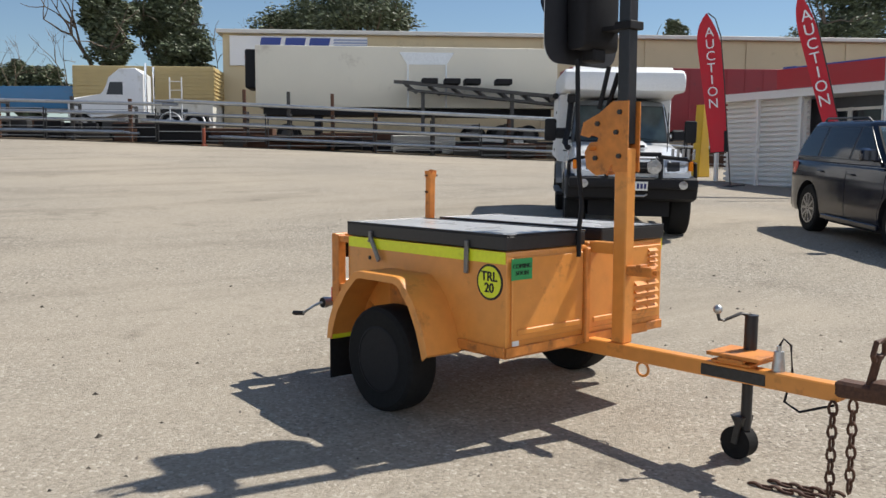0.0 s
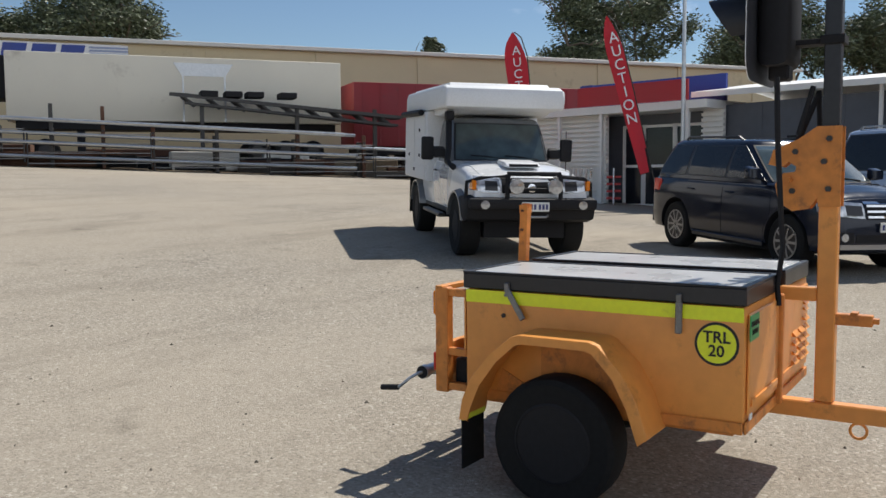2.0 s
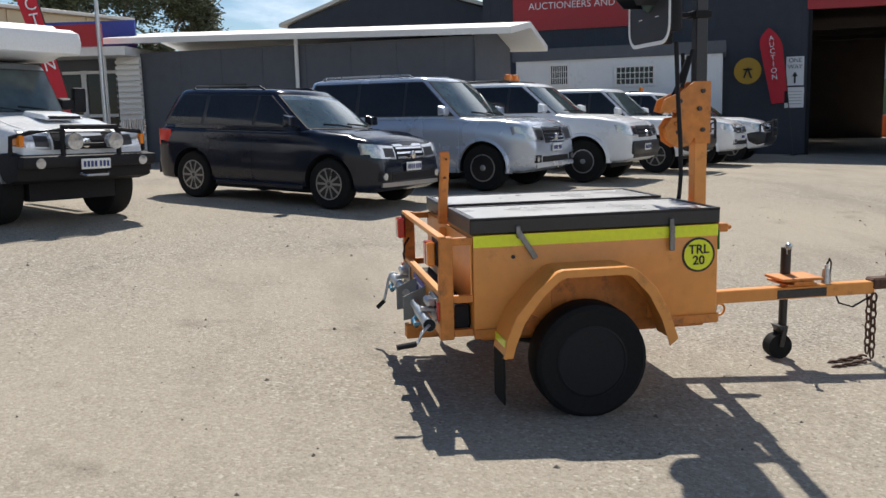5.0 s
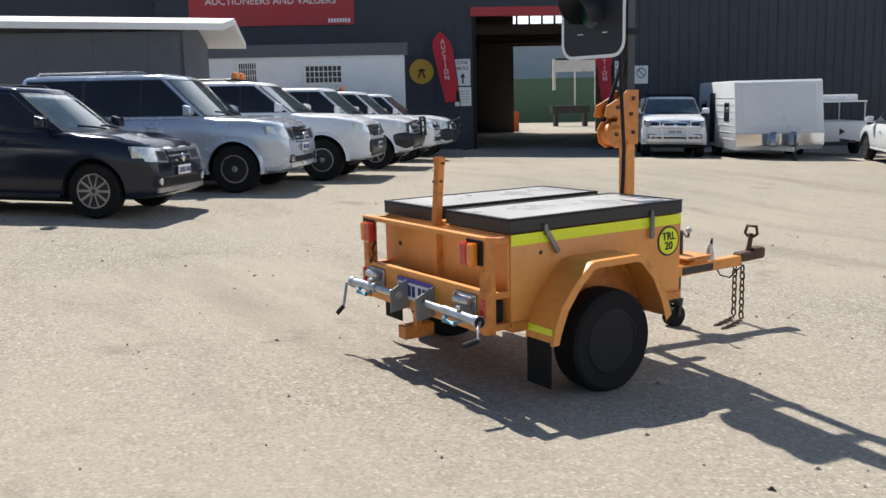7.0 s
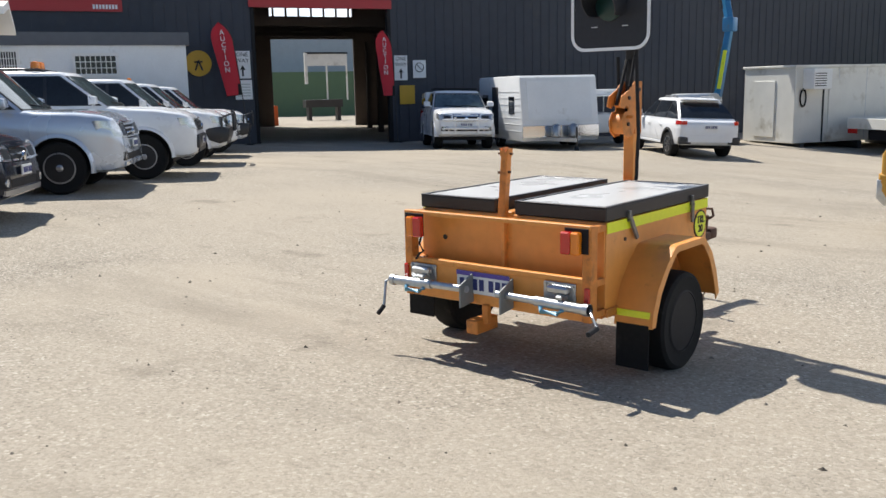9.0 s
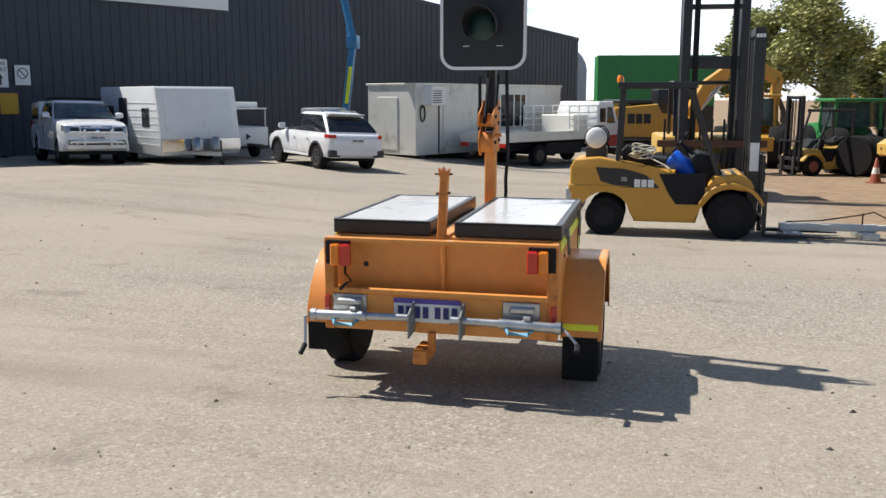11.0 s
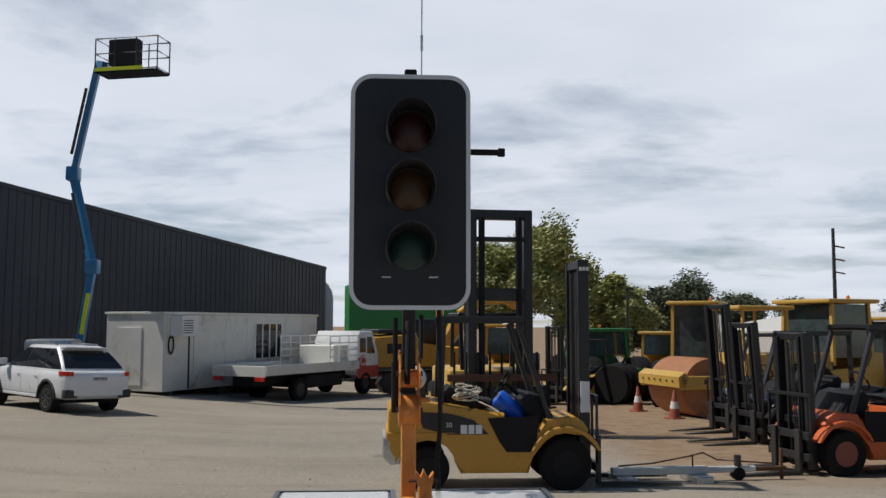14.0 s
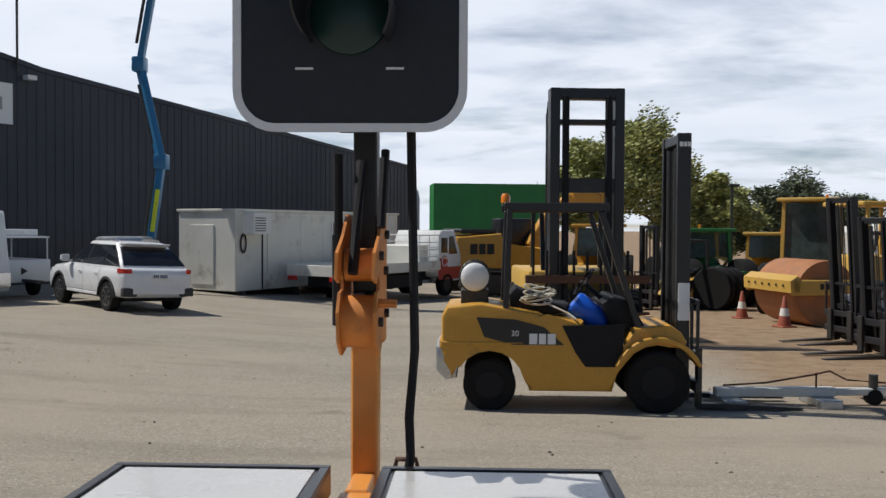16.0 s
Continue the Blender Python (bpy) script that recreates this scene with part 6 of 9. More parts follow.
def tool_trailer():
    T = thing("service_trailer", "small white service trailer with a canopy frame", "trailer", stand(16.2, -18.0, 143), "cars at the shed")
    bm = bmesh.new()
    cube(bm, -1.2, 1.0, -0.75, 0.75, 0.45, 1.05, 0.03, 2)
    part("body", bm, "white_plain", T)
    bm = bmesh.new()
    cube(bm, -1.2, 0.95, -0.75, 0.75, 1.62, 1.66, 0.01)
    cube(bm, -0.8, 0.7, -0.55, 0.55, 1.66, 1.85, 0.02)
    part("top_box", bm, "white_plain", T)
    for x in (-1.15, 0.9):
        for y in (-0.7, 0.7):
            bm = bmesh.new()
            rod(bm, (x, y, 1.05), (x, y, 1.63), 0.025, 8)
            part("post", bm, "zinc", T)
    for sg in (1, -1):
        wheel_part(T, (-0.2, sg * 0.85, 0.31), 0.31, 0.18, 0.18, sg, "y", "alloy", 0, False)
    bm = bmesh.new()
    lathe(bm, [(0.001, 1.001), (0.12, 1.001), (0.12, 1.012)], (0, 0, 0.75), "x", 3)
    bar(bm, (1.0, 0, 0.5), (2.0, 0, 0.5), 0.08, 0.08)
    part("drawbar", bm, "black_paint", T)


tool_trailer()


def flatbed():
    T = thing("flatbed_truck", "white flatbed truck with a red door panel and rail cage", "truck", stand(6.85, -25.5, 238))
    wb = 4.2
    bm = bmesh.new()
    prism(bm, [(2.15, 0.75), (2.15, 2.05), (2.35, 2.42), (3.25, 2.42), (3.62, 1.55), (3.7, 1.4), (3.7, 0.55), (2.9, 0.55)], "y", -1.0, 1.0, 0.06, 2)
    cab = part("cab", bm, "white_plain", T)
    bm = bmesh.new()
    poly(bm, [(3.6, 0.85, 1.62), (3.32, 0.85, 2.28), (3.32, -0.85, 2.28), (3.6, -0.85, 1.62)], 0.02)
    part("windscreen", bm, "glass_clear", cab)
    for sg in (1, -1):
        bm = bmesh.new()
        poly(bm, [(3.42, sg * 1.003, 1.55), (2.85, sg * 1.003, 1.55), (2.85, sg * 1.003, 2.2), (3.15, sg * 1.003, 2.2)], 0.01)
        poly(bm, [(2.75, sg * 1.003, 1.6), (2.35, sg * 1.003, 1.6), (2.35, sg * 1.003, 2.15), (2.75, sg * 1.003, 2.15)], 0.01)
        part("side_window", bm, "glass", cab)
        bm = bmesh.new()
        cube(bm, 2.17, 3.68, min(sg * 1.0, sg * 1.006), max(sg * 1.0, sg * 1.006), 0.62, 1.08)
        cube(bm, 2.17, 2.75, min(sg * 1.0, sg * 1.006), max(sg * 1.0, sg * 1.006), 1.08, 1.4)
        part("red_panel", bm, material_once("red_panel", (0.42, 0.05, 0.04), 0.4), cab, "red painted door panel")
        bm = bmesh.new()
        lathe(bm, [(0.22, sg * 1.007), (0.22, sg * 1.012)], (2.55, 0, 1.28), "y", 24)
        part("logo_disc", bm, material_once("red_panel", (0.42, 0.05, 0.04), 0.4), cab)
        bm = bmesh.new()
        ring = [(2.55 + 0.16 * math.cos(a), sg * 1.016, 1.28 + 0.16 * math.sin(a)) for a in np.linspace(0.5, 5.9, 18)]
        tube(bm, ring, 0.022, 6)
        part("logo_ring", bm, "sign_white", cab)
    bm = bmesh.new()
    cube(bm, -3.4, 2.05, -1.15, 1.15, 0.98, 1.1, 0.015)
    part("deck", bm, "white_old", T, "pale flat deck")
    bm = bmesh.new()
    for sg in (1, -1):
        cube(bm, -3.4, 2.05, sg * 1.17 - 0.02, sg * 1.17 + 0.02, 1.0, 1.32, 0.01)
    cube(bm, -3.44, -3.4, -1.15, 1.15, 0.95, 1.3, 0.01)
    part("drop_side", bm, "white_old", T)
    for z in (1.5, 1.75, 2.0, 2.25):
        bm = bmesh.new()
        tube(bm, [(0.2, -1.12, z), (2.02, -1.12, z), (2.02, 1.12, z), (0.2, 1.12, z)], 0.022, 6)
        part("cage_rail", bm, "white_plain", T)
    for x in (0.2, 0.8, 1.4, 2.02):
        for sg in (1, -1):
            bm = bmesh.new()
            tube(bm, [(x, sg * 1.12, 1.1), (x, sg * 1.12, 2.27)], 0.022, 6)
            part("cage_post", bm, "white_plain", T)
    bm = bmesh.new()
    cube(bm, 0.9, 1.9, -0.8, 0.8, 1.1, 1.9, 0.03)
    part("tank", bm, "white_old", T)
    bm = bmesh.new()
    cube(bm, -3.2, 3.2, -0.45, 0.45, 0.6, 0.98, 0.01)
    cube(bm, -1.0, 1.2, -1.0, 1.0, 0.45, 0.9, 0.03)
    part("chassis", bm, "black_matt", T)
    for x in (2.75, -1.35):
        for sg in (1, -1):
            wheel_part(T, (x, sg * 0.88, 0.42), 0.42, 0.24, 0.27, sg, "y", "steel_dark", 0, False)
    for sg in (1, -1):
        bm = bmesh.new()
        cube(bm, -3.45, -3.40, min(sg * 0.7, sg * 1.1), max(sg * 0.7, sg * 1.1), 0.8, 0.95, 0.01)
        part("tail_lamp", bm, "lamp_red", T)


flatbed()

# ---- buildings ----
S_DIR = Vector((0.4695, 0.8829, 0))
S_OUT = Vector((-0.8829, 0.4695, 0))
S_P0 = Vector((23.8, -17.0, 0))


def sp(s, z, out=0.0):
    """A place on the shed's front wall: s metres along it, z up, out metres in front."""
    p = S_P0 + S_DIR * s + S_OUT * out
    return Vector((p.x, p.y, z))


def slab(bm, outline, depth):
    """A wall: an outline of places in one upright plane, thickened to the back by depth along -S_OUT."""
    f = [bm.verts.new(p) for p in outline]
    k = [bm.verts.new(p - S_OUT * depth) for p in outline]
    bm.faces.new(f)
    bm.faces.new(k[::-1])
    for i in range(len(outline)):
        j = (i + 1) % len(outline)
        bm.faces.new((f[i], k[i], k[j], f[j]))


def sbox(bm, s0, s1, z0, z1, o0, o1):
    vs = [bm.verts.new(sp(s, z, o)) for s in (s0, s1) for z in (z0, z1) for o in (o0, o1)]
    for q in ((0, 1, 3, 2), (4, 6, 7, 5), (0, 4, 5, 1), (2, 3, 7, 6), (0, 2, 6, 4), (1, 5, 7, 3)):
        bm.faces.new([vs[i] for i in q])


def big_shed():
    roof_at = lambda s: float(np.interp(s, [-34.9, -10.1, -1.4, 6.0, 17.0], [5.24, 7.21, 8.72, 9.9, 8.1]))
    D0, D1, DZ = 0.78, 5.77, 4.62
    # front wall in pieces round the doorway
    for name, outline in (("wall_shed_front", [sp(s, z) for s, z in ((-34.9, -2.5), (D0, -2.5), (D0, roof_at(D0)), (-1.4, roof_at(-1.4)), (-10.1, 7.21), (-34.9, 5.24))]),
                          ("wall_shed_front_north", [sp(s, z) for s, z in ((D1, -2.5), (17.0, -2.5), (17.0, 8.1), (6.0, 9.9), (D1, roof_at(D1)))]),
                          ("wall_shed_over_door", [sp(s, z) for s, z in ((D0, DZ), (D1, DZ), (D1, roof_at(D1)), (D0, roof_at(D0)))])):
        bm = bmesh.new()
        slab(bm, outline, 0.15)
        tagged(part(name, bm, "shed_dark", None), "dark charcoal steel shed wall", "wall", kind="structure")
    # cladding ribs
    bm = bmesh.new()
    s = -34.6
    while s < 16.9:
        if not D0 - 0.05 < s < D1 + 0.05:
            sbox(bm, s, s + 0.04, -1.8, roof_at(s) - 0.05, 0.001, 0.014)
        else:
            sbox(bm, s, s + 0.04, DZ + 0.4, roof_at(s) - 0.05, 0.001, 0.014)
        s += 0.38
    tagged(part("cladding_ribs", bm, "shed_dark", None), "vertical ribs of dark steel cladding", "cladding", kind="stuff")
    bm = bmesh.new()
    for a, b in ((-34.9, -10.1), (-10.1, -1.4), (-1.4, 6.0), (6.0, 17.0)):
        za, zb = roof_at(a), roof_at(b)
        slab(bm, [sp(a, za - 0.12, 0.05), sp(b, zb - 0.12, 0.05), sp(b, zb + 0.06, 0.05), sp(a, za + 0.06, 0.05)], 0.25)
    tagged(part("trim_shed_barge", bm, "shed_dark", None), "dark barge capping along the roof edge", "trim", kind="structure")
    # side walls, back wall with its opening, roof
    DEP = 26.0
    for name, s in (("wall_shed_south", -34.75), ("wall_shed_north", 16.85)):
        bm = bmesh.new()
        sbox(bm, s - 0.1, s + 0.1, -2.5, roof_at(s) - 0.05, -DEP, -0.16)
        tagged(part(name, bm, "shed_dark", None), "dark steel shed side wall", "wall", kind="structure")
    B0, B1, BZ = -5.8, -0.3, 5.0
    for name, s0, s1, z0, z1 in (("wall_shed_back_south", -34.8, B0, -2.5, 6.0), ("wall_shed_back_upper", -9.0, B0, 6.0, 7.8), ("wall_shed_back_north", B1, 17.0, -2.5, 9.0), ("wall_shed_back_over_opening", B0, B1, BZ, 6.4), ("wall_shed_back_under_roof", B0, B1, 7.25, 9.0)):
        bm = bmesh.new()
        sbox(bm, s0, s1, z0, z1, -DEP - 0.15, -DEP)
        tagged(part(name, bm, "interior", None), "brown-grey shed back wall", "wall", kind="structure")
    pts = [(-34.9, 5.2), (-10.1, 7.17), (-1.4, 8.68), (6.0, 9.86), (17.0, 8.06)]
    bm = bmesh.new()
    for (a, za), (b, zb) in zip(pts, pts[1:]):
        q = [sp(a, za, -0.16), sp(b, zb, -0.16), sp(b, zb, -DEP - 0.2), sp(a, za, -DEP - 0.2)]
        t = [p - Vector((0, 0, 0.1)) for p in q]
        vs = [bm.verts.new(p) for p in q + t]
        for f in ((0, 1, 2, 3), (7, 6, 5, 4), (0, 4, 5, 1), (1, 5, 6, 2), (2, 6, 7, 3), (3, 7, 4, 0)):
            bm.faces.new([vs[i] for i in f])
    tagged(part("roof_shed", bm, "shed_dark", None), "dark steel shed roof", "roof", kind="structure")
    # doorway: red head, jambs, rails and a high window over the far opening
    bm = bmesh.new()
    sbox(bm, D0 - 0.15, D1 + 0.15, DZ - 0.02, DZ + 0.3, -0.2, 0.06)
    tagged(part("trim_door_head", bm, "red_sign", None), "red painted door head", "trim", kind="structure")
    for s in (D0, D1):
        bm = bmesh.new()
        sbox(bm, s - 0.1 if s == D0 else s - 0.02, s + 0.02 if s == D0 else s + 0.1, -0.9, DZ - 0.03, -0.22, 0.03)
        tagged(part("trim_door_jamb", bm, "black_matt", None), "dark steel door jamb", "trim", kind="structure")
    for k in range(3):
        bm = bmesh.new()
        o = -5.0 - 6.5 * k
        sbox(bm, -3, 9, 4.3 + 0.2 * k, 4.7 + 0.2 * k, o - 0.12, o + 0.12)
        for s in (-1.2 - 1.5 * k, 5.9 - 0.6 * k):
            sbox(bm, s - 0.12, s + 0.12, -1.2, 4.4, o - 0.12, o + 0.12)
        tagged(part("portal_frame", bm, "interior", None), "brown steel portal frame inside the shed", "frame", kind="structure")
    bm = bmesh.new()
    for k in range(7):
        q = B0 + 0.25 + (B1 - B0 - 0.5) * k / 6
        sbox(bm, q - 0.06, q + 0.06, 6.4, 7.25, -DEP - 0.12, -DEP - 0.02)
    tagged(part("trim_high_window", bm, "interior", None), "dark mullions of the high window over the far opening", "trim", kind="structure")
    # signs on the wall
    T = thing("red_wall_sign", "long red auctioneers sign board on the dark shed wall", "sign", Matrix.Translation(sp(12.5, 5)))
    inv = T.matrix_basis.inverted()
    bm = bmesh.new()
    sbox(bm, 10.1, 15.85, 4.38, 5.78, 0.03, 0.08)
    part("board", bm, "red_sign", T, world=True)
    rt = -S_DIR
    words("lettering", "AUCTIONEERS AND VALUERS", 0.34, inv @ facing(sp(13.0, 5.22, 0.085), rt), "sign_white", T)
    bm = bmesh.new()
    for k in range(8):
        sbox(bm, 10.25 + 0.1 * k, 10.32 + 0.1 * k, 4.46, 4.60, 0.08, 0.086)
    part("licence_bar", bm, "sign_white", T, world=True)
    D = thing("white_wall_sign", "wide white company sign board on the dark shed wall", "sign", Matrix.Translation(sp(-5, 5.8)))
    inv = D.matrix_basis.inverted()
    bm = bmesh.new()
    sbox(bm, -8.88, -0.2, 5.11, 6.52, 0.03, 0.09)
    part("board", bm, "sign_white", D, world=True)
    bm = bmesh.new()
    for k in range(8):
        s0 = -2.05 - 0.5 * k
        sbox(bm, s0 - 0.43, s0, 5.72, 6.02 + (0.2 if k in (0, 3, 5) else 0), 0.09, 0.1)
    part("logo_bar", bm, material_once("sign_navy", (0.025, 0.03, 0.06), 0.5), D, world=True)
    bm = bmesh.new()
    for k in range(5):
        s0 = -6.05 - 0.5 * k
        sbox(bm, s0 - 0.43, s0, 5.72 - (0.14 if k == 4 else 0), 6.02 + (0.2 if k == 0 else 0), 0.09, 0.1)
    part("logo_bar", bm, material_once("sign_grey", (0.28, 0.29, 0.31), 0.5), D, world=True)
    bm = bmesh.new()
    for k in range(9):
        sbox(bm, -2.4 - 0.3 * k, -2.2 - 0.3 * k, 5.45, 5.53, 0.09, 0.095)
    part("small_bar", bm, material_once("sign_grey", (0.28, 0.29, 0.31), 0.5), D, world=True)
    bm = bmesh.new()
    c = sp(-0.95, 5.85, 0.095)
    ringp = [c + S_DIR * (0.36 * math.cos(a)) + Vector((0, 0, 0.36 * math.sin(a))) for a in np.linspace(0, 2 * math.pi, 25)[:-1]]
    poly(bm, ringp, 0.012)
    part("logo_disc", bm, "ink_blue", D, world=True)
    # mast and flood lamp on the wall
    A = thing("aerial_mast", "thin dark aerial mast on the shed roof edge", "mast", Matrix.Translation(sp(-9.05, 7.2)))
    bm = bmesh.new()
    rod(bm, sp(-9.05, 7.0, 0.1), sp(-9.05, 13.6, 0.1), 0.045, 8)
    part("pole", bm, "steel_dark", A, world=True)
    L = thing("flood_lamp", "white flood lamp on the shed wall", "lamp", Matrix.Translation(sp(-9.5, 6.8)))
    bm = bmesh.new()
    sbox(bm, -9.65, -9.3, 6.72, 6.88, 0.05, 0.35)
    part("housing", bm, "white_plain", L, world=True)


big_shed()


def gable_shed():
    """Smaller dark gabled shed beside the big one, behind the office."""
    T = thing("gabled_shed", "dark gabled steel shed with a pale roof behind the office", "building", Matrix.Translation(sp(21, 0, -1.5)))
    shape = [(17.2, -1.5), (25.7, -1.5), (25.7, 5.25), (21.2, 6.65), (17.2, 5.45)]
    bm = bmesh.new()
    slab(bm, [sp(s, z, -1.5) for s, z in shape], 11.0)
    part("wall", bm, "shed_dark", T, "dark gable wall", world=True)
    for (a, za), (b, zb) in (((26.0, 5.2), (21.2, 6.72)), ((21.2, 6.72), (17.2, 5.5))):
        bm = bmesh.new()
        slab(bm, [sp(a, za, -1.3), sp(b, zb, -1.3), sp(b, zb + 0.14, -1.3), sp(a, za + 0.14, -1.3)], 11.4)
        part("roof_side", bm, "roof_light", T, "pale metal roof", world=True)


gable_shed()


def small_sign(name, label, s, z, w, h, out, mat, lines, ink="ink", arrow=False, size=0.14):
    T = thing(name, label, "sign", Matrix.Translation(sp(s, z, out)))
    inv = T.matrix_basis.inverted()
    bm = bmesh.new()
    sbox(bm, s - w / 2, s + w / 2, z - h / 2, z + h / 2, out, out + 0.02)
    part("plate", bm, mat, T, world=True)
    k = len(lines)
    for i, txt in enumerate(lines):
        words("lettering", txt, size, inv @ facing(sp(s, z + h / 2 - 0.13 - i * size * 1.05, out + 0.024), -S_DIR), ink, T)
    if arrow:
        bm = bmesh.new()
        c = z - h * 0.24
        poly(bm, [sp(s + 0.03, c - h * 0.18, out + 0.024), sp(s + 0.03, c + h * 0.06, out + 0.024), sp(s + 0.1, c + h * 0.04, out + 0.024), sp(s, c + h * 0.22, out + 0.024), sp(s - 0.1, c + h * 0.04, out + 0.024), sp(s - 0.03, c + h * 0.06, out + 0.024), sp(s - 0.03, c - h * 0.18, out + 0.024)][::-1], 0.006)
        part("arrow", bm, ink, T, world=True)
    return T


small_sign("one_way_sign", "white one way sign with an upward arrow", 0.33, 2.45, 0.52, 0.92, 0.05, "sign_white", ("ONE", "WAY"), arrow=True, size=0.2)
small_sign("one_way_sign", "white one way sign beside the doorway", 6.25, 2.62, 0.56, 0.95, 0.05, "sign_white", ("ONE", "WAY"), arrow=True, size=0.2)
t2 = small_sign("notice_sign", "small white notice board under a sign", 6.25, 1.75, 0.6, 0.68, 0.05, "sign_white", ())
bm = bmesh.new()
for k in range(5):
    sbox(bm, 6.02, 6.48, 1.52 + 0.1 * k, 1.56 + 0.1 * k, 0.07, 0.074)
part("writing_bar", bm, "zinc", t2, world=True)
t2 = small_sign("no_smoking_sign", "white sign with a barred ring", -0.42, 2.4, 0.52, 0.66, 0.05, "sign_white", ())
bm = bmesh.new()
c = sp(-0.42, 2.46, 0.078)
tube(bm, [c + S_DIR * (0.17 * math.cos(a)) + Vector((0, 0, 0.17 * math.sin(a))) for a in np.linspace(0, 2 * math.pi, 21)[:-1]], 0.014, 6, closed=True)
rod(bm, c + S_DIR * 0.12 + Vector((0, 0, 0.12)), c - S_DIR * 0.12 - Vector((0, 0, 0.12)), 0.014, 6)
part("barred_ring", bm, "ink", t2, world=True)
small_sign("warning_sign", "yellow hazard sign low beside the doorway", 0.1, 1.45, 0.6, 0.7, 0.06, material_once("sign_yellow", (0.55, 0.32, 0.02), 0.5), ())
t2 = thing("walkway_sign", "round yellow pedestrian sign on the shed wall", "sign", Matrix.Translation(sp(7.75, 2.7)))
bm = bmesh.new()
c = sp(7.75, 2.68, 0.06)
poly(bm, [c + S_DIR * (0.44 * math.cos(a)) + Vector((0, 0, 0.44 * math.sin(a))) for a in np.linspace(0, 2 * math.pi, 33)[:-1]], 0.03)
part("disc", bm, material_once("sign_yellow", (0.55, 0.32, 0.02), 0.5), t2, world=True)
bm = bmesh.new()
for a, b in (((0, 0.1), (-0.12, -0.24)), ((0, 0.1), (0.12, -0.24)), ((-0.14, 0.05), (0.14, 0.05))):
    rod(bm, c + S_OUT * 0.025 + S_DIR * a[0] + Vector((0, 0, a[1])), c + S_OUT * 0.025 + S_DIR * b[0] + Vector((0, 0, b[1])), 0.03, 6)
part("mark", bm, "ink", t2, world=True)


def feather_flag(x, y, heading, height, width, base=0.9, text=True, lean=0.0):
    """A tall curved banner; local x is the way the cloth points."""
    T = thing("feather_flag", "tall red feather flag lettered in white", "flag", pose(x, y, ground_z(x, y), 0, lean, heading), "feather flags")
    bm = bmesh.new()
    top = height
    pole = [(0, 0, 0.0), (0, 0, top * 0.6), (0.03 * width, 0, top * 0.86), (0.22 * width, 0, top * 0.965), (0.5 * width, 0, top)]
    tube(bm, pole, 0.018, 6)
    part("pole", bm, "steel_dark", T)
    bm = bmesh.new()
    n = 26
    front, back = [], []
    for i in range(n + 1):
        u = i / n
        z = base + (top - base) * u
        xl = 0.0 if u < 0.62 else 0.55 * width * max(0, (u - 0.62) / 0.38) ** 2.6
        xr = width * (0.72 + 0.28 * min(1, u * 1.3)) if u < 0.8 else width * (1 - 0.42 * ((u - 0.8) / 0.2) ** 2.4)
        row = []
        for k in range(5):
            f = k / 4
            xx = xl + (xr - xl) * f
            row.append((xx, 0.05 * math.sin(3.2 * u + 2.6 * f) * f, z))
        front.append([bm.verts.new((a, b + 0.004, c)) for a, b, c in row])
        back.append([bm.verts.new((a, b - 0.004, c)) for a, b, c in row])
    for i in range(n):
        for k in range(4):
            bm.faces.new((front[i][k], front[i][k + 1], front[i + 1][k + 1], front[i + 1][k]))
            bm.faces.new((back[i][k + 1], back[i][k], back[i + 1][k], back[i + 1][k + 1]))
    cloth = part("cloth", bm, "red_flag", T)
    bm = bmesh.new()
    cube(bm, 0.0, width * 0.74, -0.012, 0.012, base - 0.02, base + (top - base) * 0.15)
    part("dark_hem", bm, "black_matt", T)
    if text:
        for i, ch in enumerate("AUCTION"):
            u = 0.86 - 0.085 * i
            z = base + (top - base) * u
            for sg in (1, -1):
                words("letter", ch, (top - base) * 0.095, facing((width * 0.5, sg * (0.05 * abs(math.sin(3.2 * u + 1.3)) * 0.5 + 0.034), z), (-sg, 0, 0)), "sign_white", cloth)
    bm = bmesh.new()
    bar(bm, (-0.4, 0, 0.02), (0.4, 0, 0.02), 0.06, 0.03)
    bar(bm, (0, -0.4, 0.02), (0, 0.4, 0.02), 0.06, 0.03)
    part("foot", bm, "black_matt", T)
    return T


feather_flag(22.8, 14.0, 128, 4.85, 0.66, 1.0, lean=5)
feather_flag(22.15, 10.2, 130, 5.2, 0.46, 1.1, lean=14)
p = sp(6.3, 0, 1.0)
feather_flag(p.x, p.y, 62, 4.2, 0.72, 1.75, lean=6)
p = sp(0.72, 0, 0.6)
feather_flag(p.x, p.y, 62, 4.1, 0.62, 1.75, lean=2)


